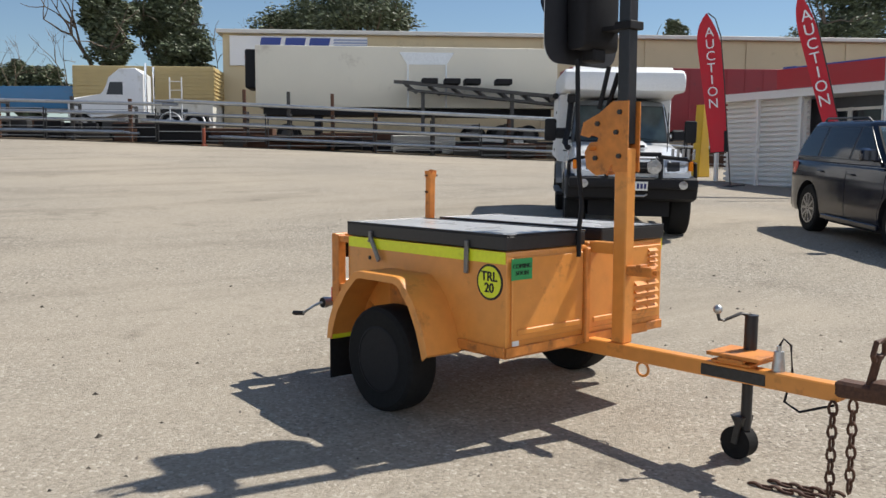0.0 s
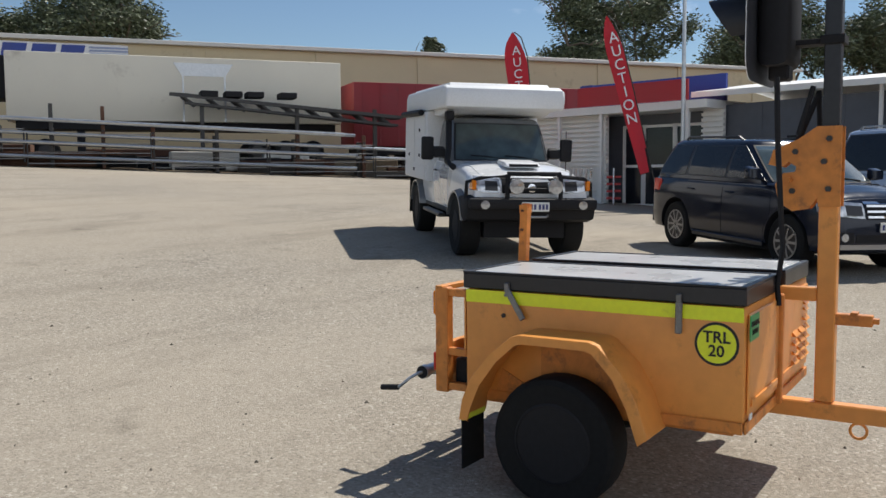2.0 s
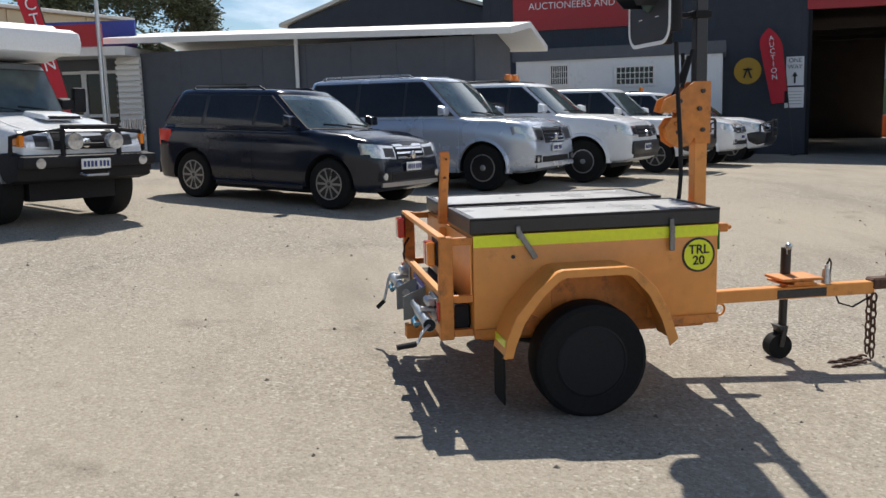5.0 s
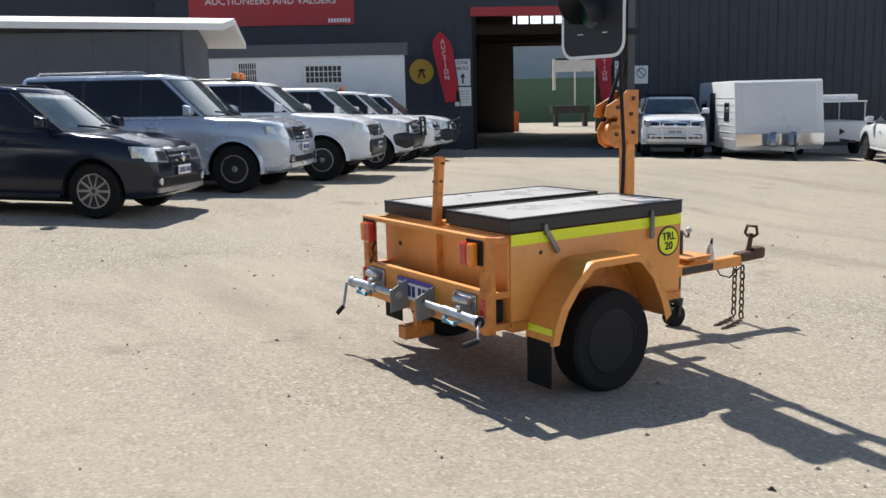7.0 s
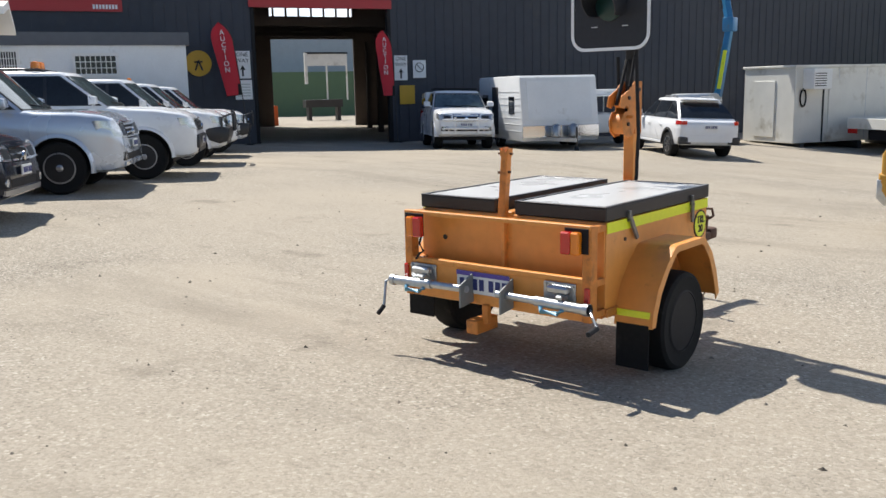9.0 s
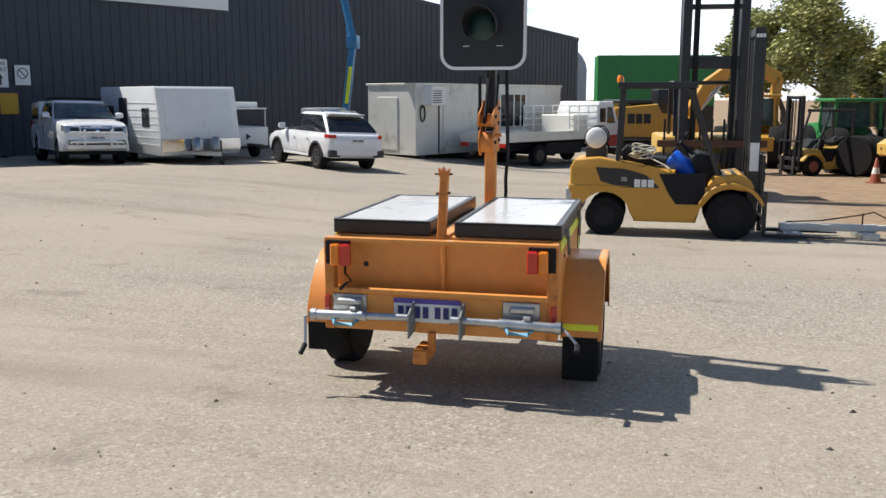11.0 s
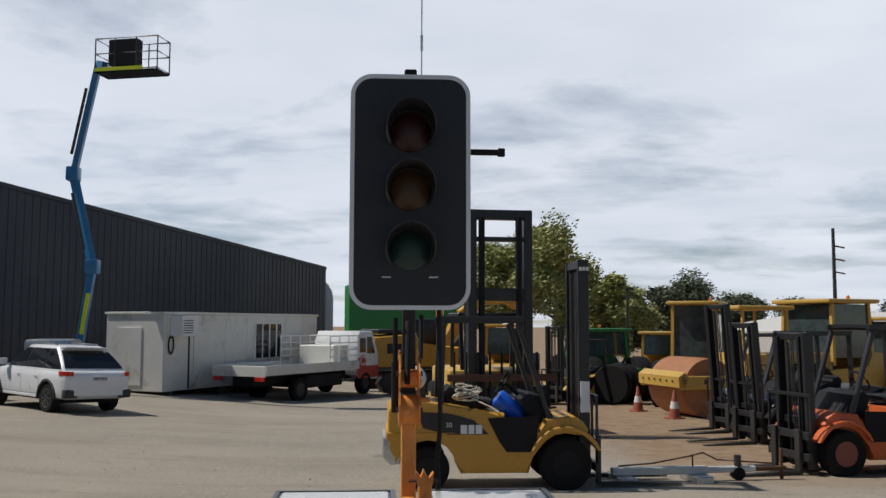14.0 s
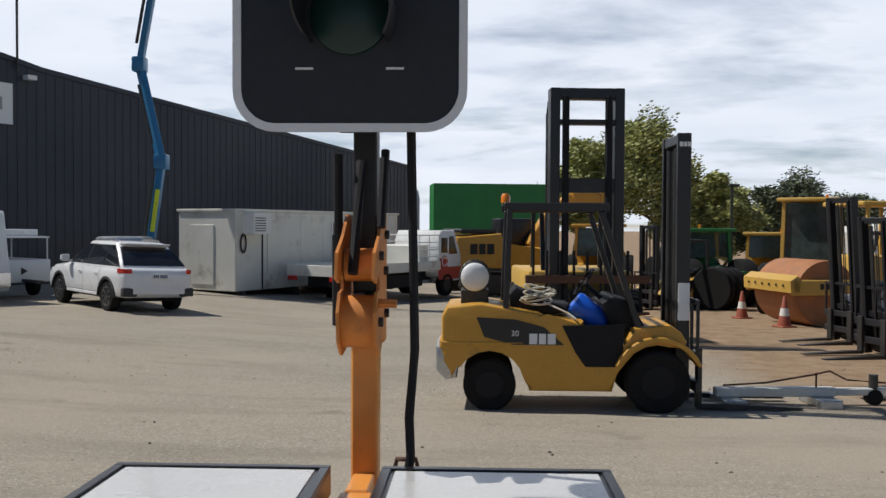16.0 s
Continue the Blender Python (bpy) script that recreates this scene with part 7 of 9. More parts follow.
def dark_office():
    """Low dark transportable office with a pale roof edge."""
    a, b = Vector((24.1, 9.1, 0)), Vector((19.8, 1.0, 0))
    d = (b - a).normalized()
    n = Vector((d.y, -d.x, 0))
    if n.x > 0:
        n = -n
    L = (b - a).length
    T = thing("office_building", "low charcoal transportable office with pale roof edge", "building", Matrix.Translation(a))

    def at(s, o, z):
        q = a + d * s - n * o
        return Vector((q.x, q.y, z))

    def bx(bm, s0, s1, o0, o1, z0, z1):
        vs = [bm.verts.new(at(s, o, z)) for s in (s0, s1) for o in (o0, o1) for z in (z0, z1)]
        for q in ((0, 1, 3, 2), (4, 6, 7, 5), (0, 4, 5, 1), (2, 3, 7, 6), (0, 2, 6, 4), (1, 5, 7, 3)):
            bm.faces.new([vs[i] for i in q])
    bm = bmesh.new()
    bx(bm, -0.4, L, 0, 0.9, -0.6, 3.3)
    bx(bm, 0, L, 0.9, 3.6, -0.6, 2.9)
    w = part("wall", bm, "office_dark", T, "charcoal wall panels", world=True)
    for s in np.arange(1.2, L, 1.2):
        bm = bmesh.new()
        bx(bm, s - 0.012, s + 0.012, -0.012, 0, -0.3, 3.3)
        part("joint_strip", bm, "office_dark", w, world=True)
    for s0 in (2.0, 6.3):
        bm = bmesh.new()
        bx(bm, s0, s0 + 1.1, -0.02, 0.02, 1.55, 2.4)
        part("window", bm, "glass", T, world=True)
    eave, ridge, rear = [], [], []
    for s, drop in ((-0.9, 0.0), (L + 0.95, 0.28)):
        eave += [at(s, -0.4, 3.70 - drop), at(s, -0.4, 3.55 - drop)]
        ridge += [at(s, 1.8, 4.0 - drop), at(s, 1.8, 3.85 - drop)]
        rear += [at(s, 4.0, 3.55 - drop), at(s, 4.0, 3.40 - drop)]
    for lo, hi in ((eave, ridge), (rear, ridge)):
        bm = bmesh.new()
        vs = [bm.verts.new(q) for q in (lo[0], lo[2], hi[2], hi[0], lo[1], lo[3], hi[3], hi[1])]
        for q in ((0, 1, 2, 3), (7, 6, 5, 4), (0, 4, 5, 1), (1, 5, 6, 2), (2, 6, 7, 3), (3, 7, 4, 0)):
            bm.faces.new([vs[i] for i in q])
        part("roof", bm, "trim_white", T, "pale metal roof and fascia", world=True)
    bm = bmesh.new()
    poly(bm, [at(L - 0.03, 0.0, 2.2), at(L - 0.03, 0.0, 3.34), at(L - 0.03, 1.8, 3.58), at(L - 0.03, 3.6, 3.2), at(L - 0.03, 3.6, 2.2)], 0.05)
    part("gable", bm, "office_dark", T, world=True)
    bm = bmesh.new()
    rod(bm, at(4.6, -0.1, 0), at(4.6, -0.1, 3.5), 0.05, 8)
    part("downpipe", bm, "trim_white", T, world=True)


dark_office()


def white_office():
    """Pale transportable office beside the doorway."""
    T = thing("site_office", "pale transportable office with barred windows", "building", Matrix.Translation(sp(11, 0, 1.5)))
    bm = bmesh.new()
    sbox(bm, 8.55, 15.0, -0.6, 3.12, 0.3, 3.4)
    w = part("wall", bm, "white_plain", T, world=True)
    bm = bmesh.new()
    sbox(bm, 8.45, 15.1, 3.12, 3.5, 0.25, 3.5)
    part("fascia", bm, "office_dark", T, world=True)
    for s0, s1, z0, z1 in ((10.6, 11.75, 2.28, 2.82), (13.3, 13.85, 2.35, 2.95)):
        bm = bmesh.new()
        sbox(bm, s0, s1, z0, z1, 3.4, 3.42)
        win = part("window", bm, "glass", T, world=True)
        bm = bmesh.new()
        for k in range(9):
            q = s0 + (s1 - s0) * k / 8
            sbox(bm, q - 0.012, q + 0.012, z0, z1, 3.43, 3.45)
        for k in range(4):
            z = z0 + (z1 - z0) * k / 3
            sbox(bm, s0, s1, z - 0.012, z + 0.012, 3.445, 3.46)
        part("grille", bm, "trim_white", win, world=True)
        bm = bmesh.new()
        sbox(bm, s0 - 0.07, s1 + 0.07, z1, z1 + 0.07, 3.4, 3.47)
        sbox(bm, s0 - 0.07, s1 + 0.07, z0 - 0.07, z0, 3.4, 3.47)
        sbox(bm, s0 - 0.07, s0, z0, z1, 3.4, 3.47)
        sbox(bm, s1, s1 + 0.07, z0, z1, 3.4, 3.47)
        part("window_frame", bm, "trim_white", win, world=True)


white_office()


def hut():
    """Portable site hut with an air conditioner."""
    T = thing("site_hut", "weathered white portable site hut with air conditioner", "hut", stand(10.94, -21.75, 242))
    H, L, W = 2.62, 9.2, 2.45
    bm = bmesh.new()
    cube(bm, 0, L, -0.0, W, 0.12, H, 0.02)
    w = part("wall", bm, "white_old", T)
    bm = bmesh.new()
    cube(bm, -0.05, L + 0.05, -0.05, W + 0.05, H, H + 0.08, 0.01)
    part("roof", bm, "white_old", T)
    for x in (0.4, 3, 6, 8.8):
        bm = bmesh.new()
        cube(bm, x - 0.08, x + 0.08, 0, W, -0.3, 0.12)
        part("skid", bm, "skid", T)
    for x in (1.9, 3.15, 4.4, 5.65, 6.9, 8.1):
        bm = bmesh.new()
        cube(bm, x - 0.012, x + 0.012, -0.006, 0.0, 0.15, H)
        part("joint_strip", bm, "zinc", w)
    bm = bmesh.new()
    cube(bm, 0.32, 1.12, -0.48, 0.02, H - 0.72, H - 0.06, 0.02)
    ac = part("air_conditioner", bm, "white_plain", T, "boxy window air conditioner")
    for k in range(6):
        bm = bmesh.new()
        z = H - 0.56 + 0.08 * k
        cube(bm, 0.38, 0.86, -0.488, -0.475, z - 0.06, z - 0.03)
        part("louvre", bm, "grey_plastic", ac)
    bm = bmesh.new()
    cube(bm, 1.2, 1.26, -0.02, 0.0, 0.15, H - 0.65)
    cube(bm, 0.45, 1.26, -0.02, 0.0, H - 0.68, H - 0.64)
    part("conduit", bm, "black_matt", T)
    bm = bmesh.new()
    for r2 in (0.16, 0.19):
        tube(bm, [(0.32 + r2 * 0.7 * math.cos(a), -0.04, H - 1.0 + r2 * 1.6 * math.sin(a)) for a in np.linspace(0, 2 * math.pi, 17)[:-1]], 0.018, 6, closed=True)
    part("coiled_hose", bm, "black_matt", T, "coiled black hose")
    bm = bmesh.new()
    cube(bm, 4.9, 6.6, -0.025, 0.02, 1.05, 2.3, 0.01)
    win = part("window", bm, "glass", T)
    for x in (4.9, 5.35, 5.8, 6.25, 6.6):
        bm = bmesh.new()
        cube(bm, x - 0.03, x + 0.03, -0.04, 0.0, 1.02, 2.33)
        part("window_frame", bm, "trim_white", win)
    bm = bmesh.new()
    cube(bm, 1.45, 2.35, -0.03, 0.0, 0.2, 2.25, 0.01)
    part("door", bm, "white_old", T)
    bm = bmesh.new()
    cube(bm, -0.03, 0.0, 0.9, 1.9, 0.3, 2.2, 0.01)
    part("end_panel", bm, "white_old", T)


hut()

# ---- shopfront, transport yard and trees to the north ----
def shopfront():
    a, b = Vector((24.2, 9.4, 0)), Vector((25.6, 15.0, 0))
    d = (b - a).normalized()
    n = Vector((-d.y, d.x, 0))
    T = thing("shopfront", "pale auction office front with glass doors and red sign", "building", Matrix.Translation(a))

    def at(s, o, z):
        q = a + d * s - n * o
        return Vector((q.x, q.y, z))

    def bx(bm, s0, s1, o0, o1, z0, z1):
        vs = [bm.verts.new(at(s, o, z)) for s in (s0, s1) for o in (o0, o1) for z in (z0, z1)]
        for q in ((0, 1, 3, 2), (4, 6, 7, 5), (0, 4, 5, 1), (2, 3, 7, 6), (0, 2, 6, 4), (1, 5, 7, 3)):
            bm.faces.new([vs[i] for i in q])
    bm = bmesh.new()
    bx(bm, -0.2, 6.4, 0.3, 5.0, 0.0, 3.2)
    part("wall", bm, "office_dark", T, world=True)
    bm = bmesh.new()
    bx(bm, -0.3, 6.6, -1.0, 5.0, 3.2, 3.42)
    part("canopy", bm, "trim_white", T, "pale flat canopy", world=True)
    bm = bmesh.new()
    bx(bm, 0.25, 3.9, -1.05, -0.98, 3.43, 3.98)
    part("red_sign_board", bm, "red_sign", T, "plain red sign board", world=True)
    bm = bmesh.new()
    bx(bm, 3.7, 4.1, -0.6, -0.5, 3.43, 4.1)
    bx(bm, 0.0, 5.0, 0.5, 0.6, 3.43, 4.22)
    part("blue_sign_board", bm, "blue_sign", T, world=True)
    for s0, s1 in ((0.35, 1.35), (1.4, 2.4), (2.45, 3.1)):
        bm = bmesh.new()
        bx(bm, s0, s1, 0.22, 0.3, 0.55, 2.85)
        dr = part("glass_door", bm, "glass", T, world=True)
        bm = bmesh.new()
        for s in (s0, s1):
            bx(bm, s - 0.04, s + 0.04, 0.17, 0.3, 0.5, 2.9)
        for z in (0.55, 1.7, 2.85):
            bx(bm, s0, s1, 0.17, 0.3, z - 0.04, z + 0.04)
        part("door_frame", bm, "trim_white", dr, world=True)
    # louvred pale screens
    for s0, s1, o in ((-0.35, 0.3, -0.2), (3.2, 6.3, -0.55)):
        k = 0
        bm = bmesh.new()
        bx(bm, s0, s1, o + 0.05, o + 0.1, 0.45, 3.2)
        scr = part("louvre_screen", bm, "trim_white", T, "pale horizontal louvre screen", world=True)
        z = 0.6
        while z < 3.15:
            bm = bmesh.new()
            bar(bm, at(s0, o, z), at(s1, o, z), 0.09, 0.085)
            part("louvre", bm, "trim_white", scr, world=True)
            z += 0.145
    for s in (0.32, 3.15, 4.7, 6.3):
        bm = bmesh.new()
        bx(bm, s - 0.05, s + 0.05, -0.95, -0.85, 0.3, 3.2)
        part("canopy_post", bm, "trim_white", T, world=True)
    B = thing("sandwich_board", "small folding sign board with a red edge", "sign", stand(23.9, 12.2, 200))
    bm = bmesh.new()
    bar(bm, (0.18, 0, 0.0), (0.0, 0, 1.0), 0.6, 0.03)
    bar(bm, (-0.18, 0, 0.0), (0.0, 0, 1.0), 0.6, 0.03)
    part("panel", bm, "sign_white", B)
    bm = bmesh.new()
    for k in range(4):
        bar(bm, (0.20 - 0.04 * k, -0.2, 0.2 + 0.2 * k), (0.20 - 0.04 * k, 0.2, 0.2 + 0.2 * k), 0.02, 0.07)
    part("writing_bar", bm, "red_sign", B)
    Y = thing("yellow_post", "tapered yellow barrier post by the office", "post", stand(26.6, 17.4, 0))
    bm = bmesh.new()
    prism(bm, [(-0.35, 0), (0.35, 0), (0.12, 2.4), (-0.12, 2.4)], "y", -0.15, 0.15, 0.02, 1)
    part("post", bm, material_once("post_yellow", (0.62, 0.38, 0.02), 0.5), Y)
    G = thing("light_pole", "slender grey pole beside the shopfront", "pole", stand(22.9, 9.9, 0))
    bm = bmesh.new()
    rod(bm, (0, 0, 0), (0, 0, 7.5), 0.06, 10, 0.045)
    part("shaft", bm, "zinc", G)


shopfront()

# far yard: local frame, u along the fence to the right, v away from the camera
N_O = Vector((17.05, 34.4, 0))
N_U = (Vector((28.2, 26.0, 0)) - N_O).normalized()
N_V = Vector((-N_U.y, N_U.x, 0))


def nf(u, v):
    p = N_O + N_U * u + N_V * v
    return p.x, p.y


def nz(u, v):
    return ground_z(*nf(u, v))


def npose(u, v, lift=0.0, turn=0.0):
    x, y = nf(u, v)
    return pose(x, y, ground_z(x, y) + lift, 0, 0, math.degrees(math.atan2(N_U.y, N_U.x)) + turn)


def pipe_racks():
    for k, u in enumerate((-15, -11.5, -8.2, -5.3, -3.0, 1.6, 3.4, 5.2, 7.0, 9.4, 12.6, 15.4, 17.8, 20.6, 23.6)):
        T = thing("rack_post", "dark rusty steel storage rack frame", "rack", npose(u, 0.5), "pipe racks")
        bm = bmesh.new()
        h = 2.35 if 1 < u < 6 else 1.75
        cube(bm, -0.07, 0.07, -0.07, 0.07, 0, h, 0.01)
        part("upright", bm, "rust" if k % 3 else "steel_dark", T)
        bm = bmesh.new()
        cube(bm, -0.06, 0.06, 0.9, 1.02, 0, 1.5, 0.01)
        part("upright", bm, "steel_dark", T)
        for z in (0.18, 0.72, 1.08, 1.45):
            bm = bmesh.new()
            cube(bm, -0.05, 0.05, -0.1, 1.05, z - 0.05, z + 0.02)
            part("arm", bm, "steel_dark", T)
    random.seed(7)
    lay = [(-1.6, 14.6, 1.64, 3), (-0.4, 15.2, 1.16, 6), (-2.2, 14.9, 0.80, 7), (-12, -1.4, 1.5, 2), (-14, -2.2, 1.1, 3), (-13, -3, 0.78, 3), (15.2, 22.8, 1.14, 4), (15.5, 22.4, 0.76, 5), (0.5, 14.5, 0.28, 5), (-12.5, -3, 0.3, 3)]
    for a, b, z, n in lay:
        for k in range(n):
            T = None
            r = random.choice((0.05, 0.055, 0.07, 0.045))
            a1, b1 = a + random.uniform(-0.5, 0.5), b + random.uniform(-0.5, 0.5)
            L = b1 - a1
            bm = bmesh.new()
            rod(bm, (-L / 2, 0, 0), (L / 2, 0, 0), r, 8)
            u = (a1 + b1) / 2
            # the racks carry the pipes level with the slope along the fence
            za, zb = nz(a1, 0.5), nz(b1, 0.5)
            ob = part("steel_pipe", bm, "pipe_steel" if k % 3 else "zinc", None)
            x, y = nf(u, 0.12 + 0.14 * k)
            ob.matrix_basis = pose(x, y, (za + zb) / 2 + z + r + 0.02, 0, 0, math.degrees(math.atan2(N_U.y, N_U.x))) @ pose(0, 0, 0, 0, -math.degrees(math.atan2(zb - za, L)), 0)
            tagged(ob, "long grey steel pipe lying on the rack", "pipe", "stacked pipes")


pipe_racks()


def truss_stack():
    T = thing("truss_stack", "dark stack of steel trusses lying across a rack", "steel stack", npose(12.6, 2.6, 3.0))
    for k in range(4):
        bm = bmesh.new()
        bar(bm, (-4.8 + 0.2 * k, 0.3 * k, 0.25 + 0.02 * k), (5.2, 0.3 * k, -0.55), 0.12, 0.14)
        bar(bm, (-4.2 + 0.2 * k, 0.3 * k, -0.1), (5.0, 0.3 * k, -0.9), 0.1, 0.1)
        for j in range(9):
            x = -4.3 + j * 1.05
            bar(bm, (x, 0.3 * k, 0.2 - 0.08 * j), (x + 0.55, 0.3 * k, -0.2 - 0.08 * j), 0.06, 0.06)
        part("truss", bm, "steel_dark", T)
    for x in (-3.2, -2.2, -1.3, 0.1):
        bm = bmesh.new()
        cube(bm, x - 0.35, x + 0.35, -0.1, 0.9, 0.18, 0.42, 0.02)
        part("truss", bm, "black_matt", T)
    for x in (-3.5, 0.5, 4.0):
        bm = bmesh.new()
        cube(bm, x - 0.08, x + 0.08, 0.2, 0.36, -3.2, -0.2)
        part("support", bm, "steel_dark", T)


truss_stack()


def semi(name, label, u0, u1, v, mat, h0, h1, curtain=False):
    x, y = nf((u0 + u1) / 2, v)
    L = u1 - u0
    T = thing(name, label, "trailer", npose((u0 + u1) / 2, v, 0.15), "parked semi-trailers")
    bm = bmesh.new()
    cube(bm, -L / 2, L / 2, -1.25, 1.25, h0, h1, 0.05, 2)
    body = part("body", bm, mat, T)
    if curtain:
        k = -L / 2 + 0.4
        while k < L / 2:
            bm = bmesh.new()
            cube(bm, k - 0.03, k + 0.03, -1.27, -1.24, h0 + 0.05, h1 - 0.1)
            part("strap", bm, "red_curtain", body)
            k += 0.9
    else:
        bm = bmesh.new()
        cube(bm, -L / 2 - 0.5, -L / 2, -0.95, 0.95, h1 - 1.9, h1 - 0.15, 0.08, 2)
        part("fridge_unit", bm, "black_matt", T, "dark refrigeration unit")
        bm = bmesh.new()
        poly(bm, [(-0.4, -1.262, h1 - 0.25), (2.1, -1.262, h1 - 0.25), (1.75, -1.262, h1 - 0.8), (-0.05, -1.262, h1 - 0.8)], 0.02)
        cube(bm, -0.05, 0.02, -1.27, -1.25, h0, h1 - 0.8)
        cube(bm, 1.7, 1.77, -1.27, -1.25, h0, h1 - 0.8)
        part("side_door_trim", bm, "zinc", body)
    bm = bmesh.new()
    cube(bm, -L / 2 + 0.3, L / 2 - 0.2, -0.9, 0.9, h0 - 0.35, h0, 0.01)
    cube(bm, -L / 2 + 2.6, -L / 2 + 2.9, -0.8, 0.8, 0.1, h0 - 0.3)
    part("chassis", bm, "black_matt", T)
    for k in range(3):
        for sg in (1, -1):
            wheel_part(T, (L / 2 - 3.8 + 1.25 * k, sg * 1.05, 0.5), 0.5, 0.28, 0.3, sg, "y", "steel_dark", 0, False)
    for sg in (1, -1):
        wheel_part(T, (-L / 2 + 1.4, sg * 1.05, 0.5), 0.5, 0.28, 0.3, sg, "y", "steel_dark", 0, False)


semi("refrigerated_trailer", "long cream refrigerated semi-trailer parked behind the racks", 1.6, 15.4, 5.4, "cream_van", 1.75, 4.5)
semi("curtain_trailer", "red curtain-sided semi-trailer parked behind the racks", 16.2, 29.5, 6.2, "red_curtain", 1.3, 4.3, True)
semi("curtain_trailer", "red curtain-sided semi-trailer beyond the office", 30.2, 43.0, 6.6, "red_curtain", 1.3, 4.1, True)


def transport_shed():
    T = thing("transport_depot", "long cream steel depot with a company sign board", "building", npose(4.2, 14))
    inv = T.matrix_basis.inverted()
    L0, L1, H = -5.6, 46, 6.0
    bm = bmesh.new()
    cube(bm, L0, L1, 0, 18, -0.8, H, 0.02)
    w = part("wall", bm, "cream", T)
    for x in np.arange(L0 + 6, L1, 6.0):
        bm = bmesh.new()
        cube(bm, x - 0.1, x + 0.1, -0.08, 0.0, -0.5, H)
        part("downpipe", bm, "cream", w)
    bm = bmesh.new()
    cube(bm, L0 - 0.3, L1 + 0.3, -0.35, 18.3, H, H + 0.22, 0.02)
    part("roof_edge", bm, "roof_light", T)
    bm = bmesh.new()
    cube(bm, L0 + 0.4, L0 + 8.0, -0.14, -0.04, H - 1.75, H - 0.12, 0.01)
    s = part("sign_board", bm, "sign_white", T)
    bm = bmesh.new()
    z = H - 0.62
    for k in range(3):
        x = L0 + 2.0 + 1.35 * k
        prism(bm, [(x, z - 0.3), (x + 1.1, z - 0.3), (x + 1.25, z + 0.42), (x + 0.15, z + 0.42)], "y", -0.17, -0.14)
    part("logo_bar", bm, "blue_sign", s)
    bm = bmesh.new()
    prism(bm, [(L0 + 1.2, z - 0.68), (L0 + 6.0, z - 0.68), (L0 + 6.1, z - 0.36), (L0 + 1.3, z - 0.36)], "y", -0.17, -0.14)
    part("logo_bar", bm, material_once("logo_red", (0.5, 0.05, 0.04), 0.5), s)
    bm = bmesh.new()
    for k in range(4):
        prism(bm, [(L0 + 6.1, z - 0.2 + 0.16 * k), (L0 + 8.0, z - 0.2 + 0.16 * k), (L0 + 8.0, z - 0.1 + 0.16 * k), (L0 + 6.15, z - 0.1 + 0.16 * k)], "y", -0.17, -0.14)
    part("logo_stripe", bm, material_once("logo_pale", (0.3, 0.35, 0.5), 0.5), s)
    for x in (L0 + 2.2, L0 + 3.6):
        bm = bmesh.new()
        cube(bm, x, x + 1.1, -0.05, 0.05, 1.9, 2.9)
        part("window", bm, "glass", T)
    bm = bmesh.new()
    cube(bm, 26, 33, -0.12, 0.02, 2.0, 4.2)
    part("blue_panel", bm, "blue_sign", T)


transport_shed()


